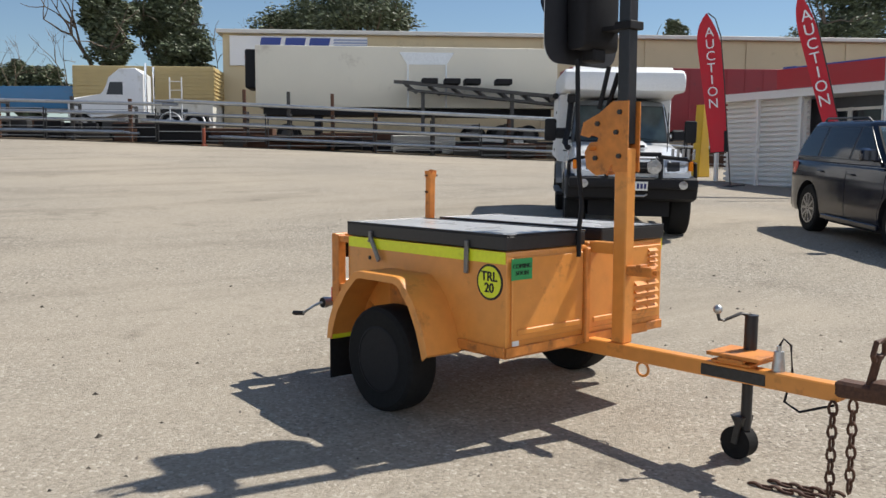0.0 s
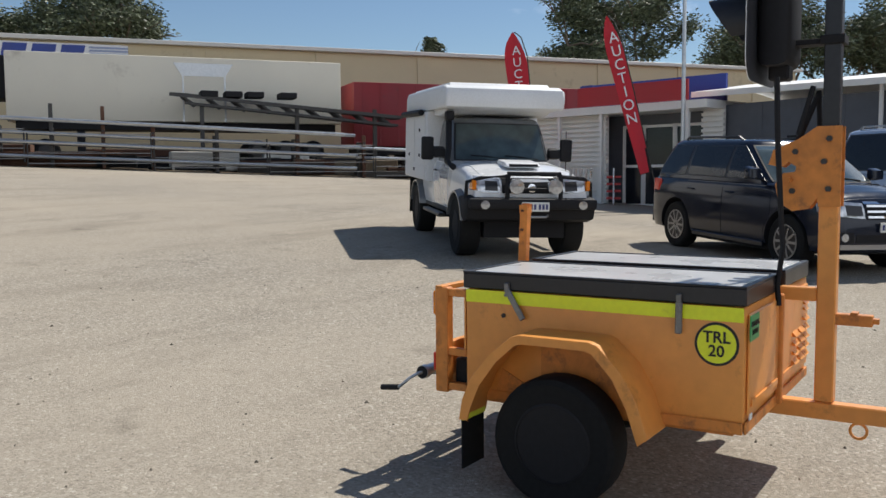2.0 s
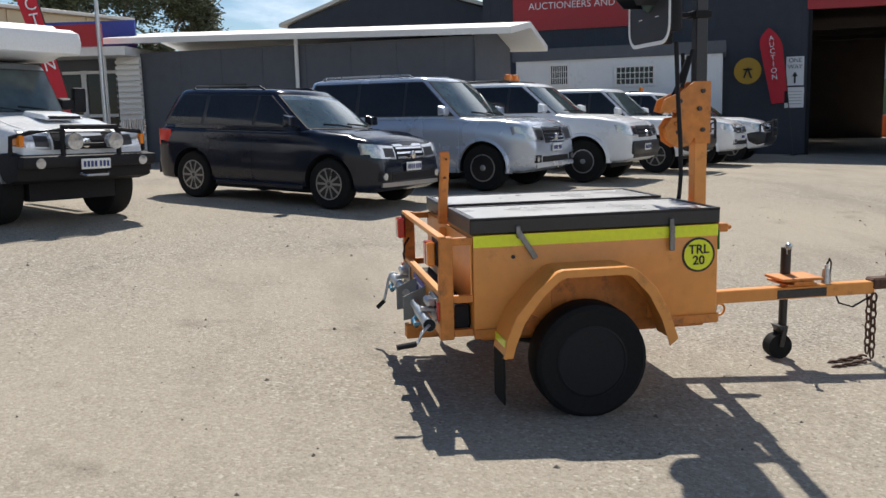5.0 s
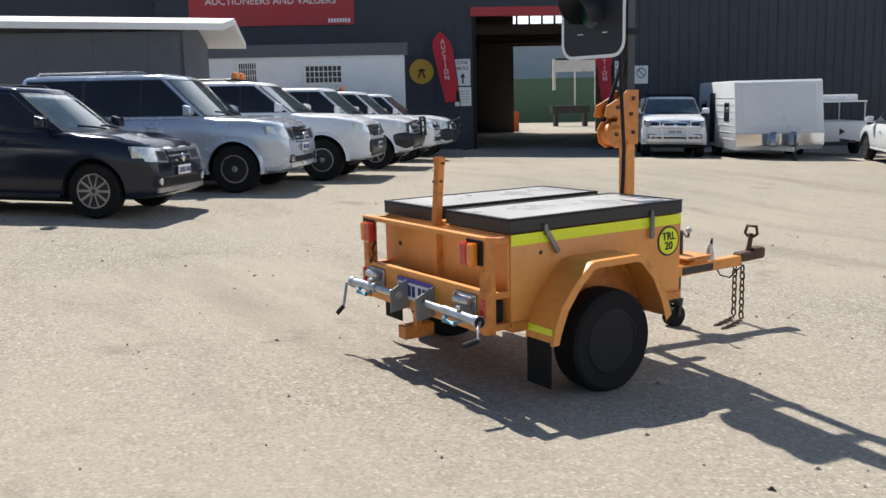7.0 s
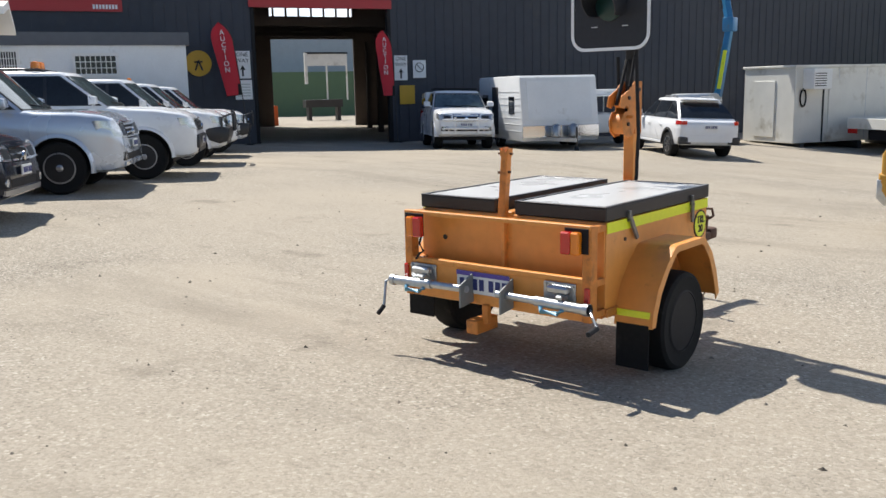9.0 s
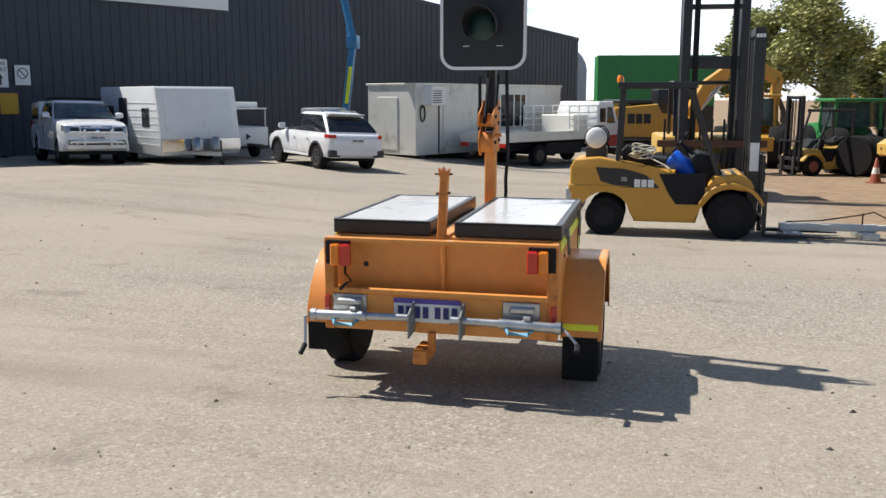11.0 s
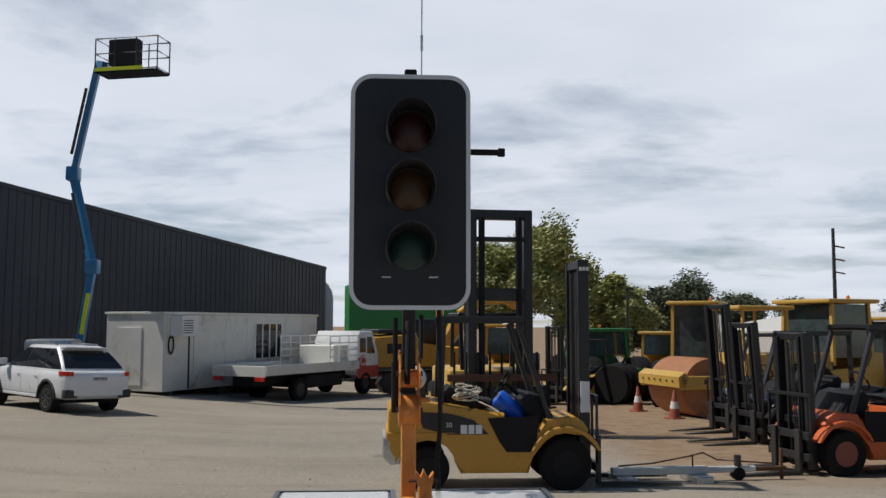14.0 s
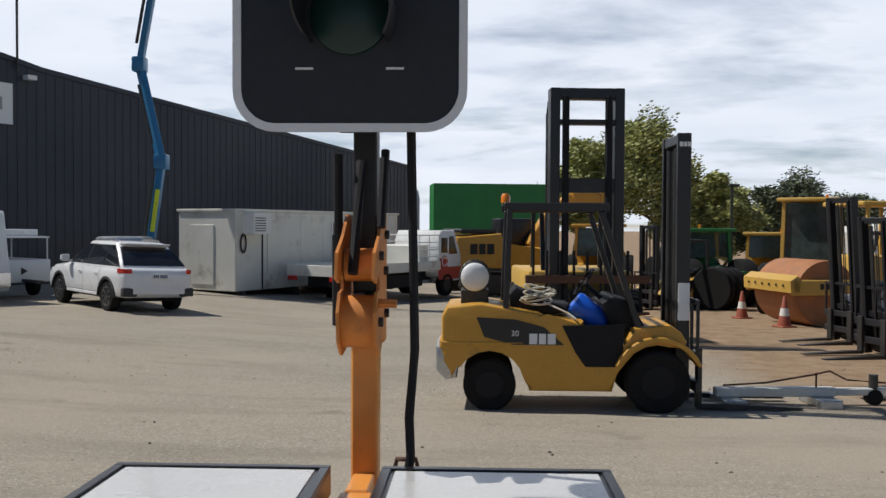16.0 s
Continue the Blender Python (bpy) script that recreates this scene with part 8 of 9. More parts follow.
def prime_mover():
    T = thing("prime_mover", "white conventional prime mover parked by the depot", "truck", npose(-5.6, 8.5, 0.35, 180) @ Matrix.Scale(0.86, 4))
    bm = bmesh.new()
    prism(bm, [(-1.6, 1.1), (-1.6, 3.2), (-1.2, 3.55), (-0.3, 3.5), (0.3, 3.0), (0.5, 2.2), (0.7, 2.0), (2.3, 1.85), (2.55, 1.6), (2.55, 0.8), (0.5, 0.8)], "y", -1.05, 1.05, 0.08, 2)
    part("cab", bm, "white_plain", T)
    for sg in (1, -1):
        bm = bmesh.new()
        poly(bm, [(0.4, sg * 1.056, 2.05), (-0.5, sg * 1.056, 2.05), (-0.5, sg * 1.056, 2.75), (0.2, sg * 1.056, 2.75)], 0.01)
        part("side_window", bm, "glass", T)
    bm = bmesh.new()
    cube(bm, -5.0, -1.6, -0.45, 0.45, 0.75, 1.05)
    part("chassis", bm, "black_matt", T)
    for x in (1.75, -3.1, -4.4):
        for sg in (1, -1):
            wheel_part(T, (x, sg * 1.0, 0.5), 0.5, 0.28, 0.35, sg, "y", "alloy", 0, False)
            bm = bmesh.new()
            ar = arch_points(x, 0.5, 0.62, 0.5, 10)
            ai = arch_points(x, 0.5, 0.58, 0.5, 10)
            prism(bm, ar + ai[::-1], "y", min(sg * 0.8, sg * 1.2), max(sg * 0.8, sg * 1.2))
            part("mudguard", bm, "white_plain", T)
    for sg in (1, -1):
        bm = bmesh.new()
        rod(bm, (-1.75, sg * 0.95, 0.9), (-1.75, sg * 0.95, 3.8), 0.08, 10)
        part("exhaust_pipe", bm, "chrome", T)
    B = thing("tipper_body", "blue truck with a covered tray at the yard", "truck", npose(-10.5, 12.5, 0.1))
    bm = bmesh.new()
    prism(bm, [(-4, 1.4), (-4.1, 2.5), (3.0, 2.6), (3.0, 1.4)], "y", -1.2, 1.2, 0.05, 2)
    part("tray", bm, "blue_paint", B)
    bm = bmesh.new()
    cube(bm, 3.2, 5.0, -1.1, 1.1, 0.9, 2.7, 0.1, 2)
    part("cab", bm, "white_plain", B)
    for x in (-2.5, -1.2, 4.2):
        for sg in (1, -1):
            wheel_part(B, (x, sg * 1.0, 0.5), 0.5, 0.28, 0.35, sg, "y", "alloy", 0, False)
    Y = thing("yellow_building", "long low yellow clad building behind the trucks", "building", npose(-5.4, 11, 0.2))
    bm = bmesh.new()
    cube(bm, -3.2, 4.0, 0, 4, 1.75, 3.6, 0.02)
    part("wall", bm, "yellow_shed", Y)
    bm = bmesh.new()
    cube(bm, -3.1, 3.9, 0.1, 3.9, -0.5, 1.75, 0.02)
    part("base_wall", bm, "white_old", Y, "pale lower wall")
    bm = bmesh.new()
    for k in range(9):
        z = 1.8 + 0.2 * k
        bar(bm, (-3.2, -0.02, z), (4.03, -0.02, z), 0.06, 0.07)
        bar(bm, (4.02, 0, z), (4.02, 4, z), 0.06, 0.07)
    part("cladding_rib", bm, "yellow_shed", Y)
    bm = bmesh.new()
    cube(bm, 1.2, 2.6, 0.04, 0.1, 0.5, 1.4)
    part("window", bm, "glass", Y)
    W = thing("work_ladder", "white frame ladder standing in the yard", "ladder", npose(-2.6, 6.0))
    bm = bmesh.new()
    for x in (0, 0.55):
        tube(bm, [(x, 0, 0), (x, 0, 2.9)], 0.03, 6)
    for k in range(7):
        tube(bm, [(0, 0, 0.3 + 0.4 * k), (0.55, 0, 0.3 + 0.4 * k)], 0.02, 6)
    part("frame", bm, "white_plain", W)
    C = thing("bollard", "small orange bollard at the fence line", "bollard", npose(0.1, -0.4))
    bm = bmesh.new()
    lathe(bm, [(0.14, 0), (0.13, 0.06), (0.07, 0.08), (0.06, 0.68), (0.03, 0.72)], (0, 0, 0), "z", 14)
    part("body", bm, "cone", C)


prime_mover()


def yard_litter():
    random.seed(11)
    # mostly dark pieces, added in numbers to imitate shade under the trailers
    for k in range(110):
        u = random.uniform(-16, 27)
        v = random.uniform(1.15, 4.0)
        x, y = nf(u, v)
        bm = bmesh.new()
        L = random.uniform(0.6, 4.2)
        cube(bm, -L / 2, L / 2, -random.uniform(0.1, 0.4), random.uniform(0.1, 0.4), 0, random.uniform(0.15, 0.8), 0.02)
        mat = random.choice(("timber", "rust", "steel_dark", "black_matt", "rust", "steel_dark", "black_matt", "white_old", "steel_dark"))
        ob = part("steel_offcut" if mat != "timber" else "timber_offcut", bm, mat, None)
        ob.matrix_basis = npose(u, v, 0, random.uniform(-12, 12))
        tagged(ob, "dusty offcut among the racks, dark ones standing in for shade", "offcut", "offcuts at the racks")
    for k in range(9):
        T = thing("fence_panel", "low dark wire mesh fence panel", "fence", npose(-15 + 4.4 * k, 0.1), "yard fence")
        bm = bmesh.new()
        for x in (0, 4.3):
            bm = bmesh.new()
            rod(bm, (x, 0, 0), (x, 0, 1.25), 0.03, 6)
            part("post", bm, "steel_dark", T)
        for z in (0.12, 0.5, 0.85, 1.2):
            bm = bmesh.new()
            rod(bm, (0, 0, z), (4.3, 0, z), 0.015, 5)
            part("rail", bm, "wire", T)


yard_litter()


def tree(x, y, height, spread, seed, mat="leaf", clumps=26, per=150, bare=False, leaf=0.32, zbase=None, low=0.3):
    """A gum tree: leaning trunk, forking limbs, and clumps of small leaves with gaps."""
    rng = np.random.default_rng(seed)
    z0 = ground_z(x, y) if zbase is None else zbase
    T = thing("bare_tree" if bare else "tree", "leafless pale tree behind the depot yard" if bare else "gum tree with an open uneven crown", "tree", pose(x, y, z0, 0, 0, float(rng.uniform(0, 360))))
    bm = bmesh.new()
    r0 = height * (0.013 if bare else 0.026)
    tips = []

    def limb(p, d, length, r, depth):
        pts = [p]
        for k in range(3):
            d = (d + Vector(rng.normal(0, 0.16, 3)) + Vector((0, 0, 0.06))).normalized()
            pts.append(pts[-1] + d * length / 3)
        for k in range(3):
            rod(bm, pts[k], pts[k + 1], r * (1 - 0.2 * k), 6, r * (1 - 0.2 * (k + 1)), caps=False)
        if depth == 0:
            tips.append(pts[-1])
            return
        for _ in range(3 if depth > 1 else 2 + int(bare)):
            nd = (d + Vector(rng.normal(0, 0.55, 3))).normalized()
            nd.z = max(nd.z, -0.05)
            limb(pts[-1], nd, length * 0.68, r * 0.5, depth - 1)
        tips.append(pts[-1])
    limb(Vector((0, 0, -0.2)), Vector((0, 0, 1)), height * 0.42, r0, 3)
    part("trunk", bm, "bark" if not bare else "timber", T)
    if bare:
        return T
    pts, faces = [], []
    reach = max(math.hypot(p.x, p.y) for p in tips)
    peak = max(p.z for p in tips)
    for c in range(clumps):
        p = tips[int(rng.integers(0, len(tips)))]
        far = Vector((p.x / reach * spread, p.y / reach * spread, p.z / peak * height * 0.93))
        far.z = max(far.z, height * low)
        ctr = np.array(far) + rng.normal(0, 0.09 * spread, 3)
        size = spread * float(rng.uniform(0.16, 0.36))
        q = rng.normal(0, 1, (per, 3))
        q /= np.linalg.norm(q, axis=1)[:, None] + 1e-9
        q *= (rng.uniform(0.2, 1, per) ** 0.5)[:, None] * size * rng.uniform(0.75, 1.25, per)[:, None]
        q[:, 2] *= 0.68
        o = ctr + q
        nn = rng.normal(0, 1, (per, 3))
        nn /= np.linalg.norm(nn, axis=1)[:, None]
        ss = np.cross(nn, np.array((0.3, 0.2, 1.0)))
        ss /= np.linalg.norm(ss, axis=1)[:, None] + 1e-9
        tt = np.cross(nn, ss)
        ll = (leaf * rng.uniform(0.6, 1.3, per))[:, None]
        pts.append(np.stack((o + ss * ll, o + tt * ll * 0.42, o - ss * ll, o - tt * ll * 0.42), 1).reshape(-1, 3))
    pts = np.concatenate(pts)
    faces = np.arange(len(pts)).reshape(-1, 4).tolist()
    pts = pts.tolist()
    me = bpy.data.meshes.new("crown")
    me.from_pydata(pts, [], faces)
    me.materials.append(M[mat])
    cr = new("crown", me)
    cr.parent = T
    tagged(cr, kind="stuff")
    return T


# north: behind the depot
for k, (u, v, h, s, m2) in enumerate(((-9.3, 22.4, 11.0, 2.3, "leaf"), (-6.2, 25.2, 11.0, 2.7, "leaf"), (-4.6, 22.0, 6.8, 2.0, "leaf"), (-15.0, 24, 4.6, 1.8, "leaf"), (-18, 30, 5.5, 2.6, "leaf"), (2.6, 42.0, 13.2, 5.0, "leaf"), (6.2, 43.5, 13.8, 5.0, "leaf"), (34.6, 43.5, 12.0, 2.6, "leaf"), (48.4, 36.4, 17.3, 6.2, "leaf"), (53.2, 36, 17.3, 6.0, "leaf"), (58.2, 25, 15.2, 5.2, "leaf"), (64.0, 24.5, 15.6, 5.2, "leaf"), (68.2, 24, 13.0, 4.2, "leaf"))):
    x, y = nf(u, v)
    tree(x, y, h, s, 40 + k, m2, clumps=85, per=230, leaf=0.17, low=0.42)
for k, (u, v, h) in enumerate(((-3.5, 24, 8.5), (-11, 20, 7.5), (-1.5, 28, 9), (-15, 19, 6.5))):
    x, y = nf(u, v)
    tree(x, y, h, 2.5, 80 + k, bare=True)

# ---- machinery to the south ----
def forklift(name, label, m, mat, mast_h=2.2, detailed=False, scale=1.0, group="forklifts", mast_lean=0.0, guard_mat="black_paint"):
    """A counterbalance forklift: x forward to the forks, y left."""
    T = thing(name, label, "forklift", m, group)
    WB = 1.72 * scale
    k = scale
    rf, rr = 0.33 * k, 0.275 * k
    body = [(-1.30, 0.55), (-1.36, 0.62), (-1.36, 0.98), (-1.30, 1.08), (-0.95, 1.12), (-0.35, 1.02), (-0.28, 0.98), (0.10, 0.95), (0.14, 0.55), (0.45, 0.55), (0.60, 0.88), (0.98, 0.92)]
    pts = [(x * k, z * k) for x, z in body]
    pts += [(1.10 * k, 0.84 * k), (1.16 * k, 0.74 * k)]
    pts += [(x, z) for x, z in arch_points(0.86 * k, rf, 0.42 * k, 0.42 * k, 9) if x < 1.15 * k and x > 0.3 * k]
    pts += [(0.40 * k, 0.22 * k), (-0.45 * k, 0.22 * k)]
    pts += [(x, z) for x, z in arch_points(-0.86 * k, rr, 0.40 * k, 0.35 * k, 9)]
    bm = bmesh.new()
    prism(bm, pts, "y", -0.54 * k, 0.54 * k, 0.04 * k, 2)
    b = part("body", bm, mat, T)
    bm = bmesh.new()
    prism(bm, [(x * k, z * k) for x, z in ((-1.42, 0.42), (-1.42, 0.66), (-1.15, 0.66), (-1.2, 0.34), (-1.32, 0.32))], "y", -0.5 * k, 0.5 * k, 0.05 * k, 2)
    part("counterweight", bm, "zinc" if detailed else "steel_dark", T, "scuffed grey counterweight foot" if detailed else "")
    bm = bmesh.new()
    prism(bm, [(x * k, z * k) for x, z in ((-1.38, 0.66), (-1.38, 0.74), (-0.5, 0.74), (-0.5, 0.70))], "y", -0.55 * k, 0.55 * k, 0.02 * k, 1)
    part("moulding", bm, mat, b)
    # dark side panel, floor well and seat
    for sg in (1, -1):
        bm = bmesh.new()
        y = sg * 0.542 * k
        poly(bm, [(x * k, y, z * k) for x, z in ((-1.0, 0.98), (-0.92, 0.78), (-0.62, 0.70), (-0.1, 0.70), (-0.3, 0.88), (-0.6, 0.96))], 0.012)
        part("side_panel", bm, "black_paint", b)
        bm = bmesh.new()
        poly(bm, [(x * k, y, z * k) for x, z in ((-0.12, 0.90), (0.02, 0.62), (0.12, 0.48), (0.42, 0.48), (0.5, 0.6), (0.52, 0.92))], 0.014)
        part("step_well", bm, "black_matt", b)
    bm = bmesh.new()
    prism(bm, [(x * k, z * k) for x, z in ((-0.62, 1.02), (-0.66, 1.20), (-0.58, 1.28), (-0.40, 1.20), (-0.36, 1.12), (-0.02, 1.10), (-0.02, 1.0), (-0.5, 0.98))], "y", -0.26 * k, 0.26 * k, 0.04 * k, 2)
    part("seat", bm, "black_matt", T, "black operator seat")
    bm = bmesh.new()
    prism(bm, [(x * k, z * k) for x, z in ((0.42, 0.80), (0.30, 1.12), (0.42, 1.2), (0.60, 1.15), (0.75, 0.88))], "y", -0.42 * k, 0.42 * k, 0.03 * k, 2)
    part("dashboard", bm, "black_matt", T)
    bm = bmesh.new()
    c = Vector((0.16 * k, 0, 1.32 * k))
    tube(bm, [c + Vector((0.06 * math.sin(a) * k * 1.6, 0.16 * k * math.cos(a), 0.14 * k * math.sin(a))) for a in np.linspace(0, 2 * math.pi, 15)[:-1]], 0.016 * k, 6, closed=True)
    rod(bm, c, (0.4 * k, 0, 1.1 * k), 0.025 * k, 8)
    part("steering_wheel", bm, "black_matt", T)
    # overhead guard
    gz = 2.12 * k
    for sg in (1, -1):
        bm = bmesh.new()
        y = sg * 0.47 * k
        bar(bm, (-0.70 * k, y, 1.0 * k), (-0.66 * k, y, gz - 0.03), 0.06 * k, 0.10 * k, 0.01)
        part("guard_leg", bm, guard_mat, T)
        bm = bmesh.new()
        bar(bm, (0.68 * k, y, 0.85 * k), (0.28 * k, y, gz - 0.05), 0.06 * k, 0.08 * k, 0.01)
        part("guard_leg", bm, guard_mat, T)
        bm = bmesh.new()
        bar(bm, (-0.72 * k, y, gz), (0.36 * k, y, gz), 0.07 * k, 0.09 * k, 0.01)
        part("guard_rail", bm, guard_mat, T)
    for j in range(7):
        bm = bmesh.new()
        x = (-0.68 + 0.165 * j) * k
        bar(bm, (x, -0.46 * k, gz + 0.02), (x, 0.46 * k, gz + 0.02), 0.03 * k, 0.05 * k)
        part("guard_bar", bm, guard_mat, T)
    # mast
    mx = (1.14 if detailed else 1.24) * k
    for sg in (1, -1):
        bm = bmesh.new()
        cube(bm, mx - 0.07 * k, mx + 0.07 * k, sg * 0.36 * k - 0.035 * k, sg * 0.36 * k + 0.035 * k, 0.12 * k, mast_h, 0.006)
        part("mast_channel", bm, "black_paint", T)
        bm = bmesh.new()
        cube(bm, mx - 0.04 * k, mx + 0.09 * k, sg * 0.27 * k - 0.03 * k, sg * 0.27 * k + 0.03 * k, 0.2 * k, mast_h - 0.06, 0.006)
        part("mast_channel", bm, "black_matt", T)
        bm = bmesh.new()
        rod(bm, (mx - 0.03 * k, sg * 0.17 * k, 0.2 * k), (mx - 0.03 * k, sg * 0.17 * k, mast_h - 0.15), 0.035 * k, 10)
        part("lift_ram", bm, "steel_dark", T)
        bm = bmesh.new()
        rod(bm, (0.75 * k, sg * 0.3 * k, 0.72 * k), (mx, sg * 0.3 * k, 0.86 * k), 0.04 * k, 10)
        part("tilt_ram", bm, "zinc", T)
    for z in (0.25 * k, 0.8 * k, mast_h - 0.06):
        bm = bmesh.new()
        cube(bm, mx - 0.06 * k, mx + 0.04 * k, -0.36 * k, 0.36 * k, z - 0.05, z + 0.05, 0.006)
        part("mast_crossbar", bm, "black_paint", T)
    for y in (-0.05, 0.05, 0.1):
        bm = bmesh.new()
        rod(bm, (mx + 0.05 * k, y * k, 0.3 * k), (mx + 0.05 * k, y * k, mast_h - 0.1), 0.012 * k, 6)
        part("lift_chain" if y < 0.08 else "hose", bm, "steel_dark", T)
    # carriage, load backrest, forks
    cx = mx + 0.105 * k
    for z in (0.22, 0.52):
        bm = bmesh.new()
        cube(bm, cx, cx + 0.06 * k, -0.52 * k, 0.52 * k, z * k, (z + 0.11) * k, 0.006)
        part("carriage_bar", bm, "black_paint", T)
    bm = bmesh.new()
    bar(bm, (cx + 0.02, -0.54 * k, 1.15 * k), (cx + 0.02, 0.54 * k, 1.15 * k), 0.03 * k, 0.05 * k)
    rest = part("load_backrest", bm, "black_paint", T)
    for y in (-0.52, -0.26, 0, 0.26, 0.52):
        bm = bmesh.new()
        bar(bm, (cx + 0.02, y * k, 0.55 * k), (cx + 0.02, y * k, 1.15 * k), 0.03 * k, 0.03 * k)
        part("backrest_bar", bm, "black_paint", rest)
    for y in (-0.3, 0.3):
        bm = bmesh.new()
        cube(bm, cx + 0.06 * k, cx + 0.11 * k, (y - 0.06) * k, (y + 0.06) * k, 0.06 * k, 0.66 * k, 0.005)
        prism(bm, [(cx + 0.06 * k, 0.03 * k), (cx + 1.15 * k, 0.03 * k), (cx + 1.15 * k, 0.045 * k), (cx + 0.3 * k, 0.08 * k), (cx + 0.06 * k, 0.08 * k)], "y", (y - 0.06) * k, (y + 0.06) * k)
        part("fork", bm, "steel_dark", T)
    for sg in (1, -1):
        wheel_part(T, (0.86 * k, sg * 0.47 * k, rf), rf, 0.18 * k, 0.27 * k, sg, "y", "black_matt" if detailed else "brick_red", 0, False)
        wheel_part(T, (-0.86 * k, sg * 0.42 * k, rr), rr, 0.15 * k, 0.2 * k, sg, "y", "black_matt" if detailed else "brick_red", 0, False)
        bm = bmesh.new()
        ar = arch_points(0.86 * k, rf, 0.47 * k, 0.50 * k, 12)
        ai = arch_points(0.86 * k, rf, 0.43 * k, 0.50 * k, 12)
        prism(bm, ar + ai[::-1], "y", min(sg * 0.42 * k, sg * 0.62 * k), max(sg * 0.42 * k, sg * 0.62 * k), 0.01, 1)
        part("mudguard", bm, mat, T)
    if mast_lean:
        for ob in T.children:
            if ob.name.split(".")[0] in ("mast_channel", "mast_crossbar", "lift_ram", "lift_chain", "hose"):
                ob.matrix_basis = pose(0, 0, 0, 0, mast_lean, 0)
    return T


lifter = forklift("forklift", "yellow and black counterbalance forklift with a gas bottle", stand(2.42, -4.28, 180), "machine_yellow", 2.98, True, 1.03)
bm = bmesh.new()
rod(bm, (-1.05, -0.28, 1.42), (-1.05, 0.35, 1.42), 0.155, 22)
ball(bm, (-1.05, 0.35, 1.42), 0.155, 1, 0.35, 1, 18, 10)
ball(bm, (-1.05, -0.28, 1.42), 0.155, 1, 0.35, 1, 18, 10)
gas = part("gas_bottle", bm, "white_plain", lifter, "silver-white gas bottle on its side")
bm = bmesh.new()
for y in (-0.2, 0.28):
    tube(bm, [(-1.05 + 0.165 * math.cos(a), y, 1.42 + 0.165 * math.sin(a)) for a in np.linspace(0, 2 * math.pi, 19)[:-1]], 0.014, 6, closed=True)
cube(bm, -1.2, -0.9, -0.25, 0.3, 1.08, 1.28, 0.01)
part("bottle_cradle", bm, "steel_dark", gas)
bm = bmesh.new()
lathe(bm, [(0.05, 0), (0.05, 0.07), (0.03, 0.1)], (-0.72, -0.3, 2.23), "z", 12)
part("beacon", bm, "lamp_amber", lifter, "amber beacon")
for sg in (1, -1):
    emblem(0.155, facing((-0.33, sg * 0.566, 0.785), (-sg, 0, 0)), "sign_white", lifter)
    words("lettering", "30", 0.085, facing((-0.62, sg * 0.566, 0.84), (-sg, 0, 0)), "sign_white", lifter)
emblem(0.07, facing((1.18, -0.42, 2.86), (1, 0, 0)), "sign_white", lifter)
bm = bmesh.new()
cube(bm, 1.12, 1.24, -0.425, -0.41, 0.98, 1.38)
part("warning_label", bm, "sign_white", lifter, "white warning label")
bm = bmesh.new()
lathe(bm, [(0.02, -0.21), (0.115, -0.21), (0.135, -0.18), (0.138, 0.0), (0.135, 0.16), (0.115, 0.2), (0.04, 0.21), (0.035, 0.235), (0.005, 0.235)], (0, 0, 0), "x", 20)
tagged(part("drum", bm, "blue_bright", None), "blue plastic drum lying on the forklift seat", "drum").matrix_basis = stand(2.42, -4.28, 180) @ pose(0.2, -0.22, 1.03, 0, 38, 0)
bm = bmesh.new()
random.seed(3)
for k in range(5):
    c = Vector((-0.36 + 0.05 * random.uniform(-1, 1), -0.35, 1.18 + 0.03 * k))
    tube(bm, [c + Vector((0.17 * math.cos(a), 0.05 * math.sin(2 * a + k), 0.05 * math.sin(a + k))) for a in np.linspace(0, 2 * math.pi, 15)[:-1]], 0.011, 5, closed=True)
tube(bm, [(-0.3, -0.36, 1.16), (-0.05, -0.5, 1.05), (0.02, -0.55, 1.0)], 0.011, 5)
tagged(part("rope", bm, "rope", None), "loose pale rope on the forklift", "rope").matrix_basis = stand(2.42, -4.28, 180)


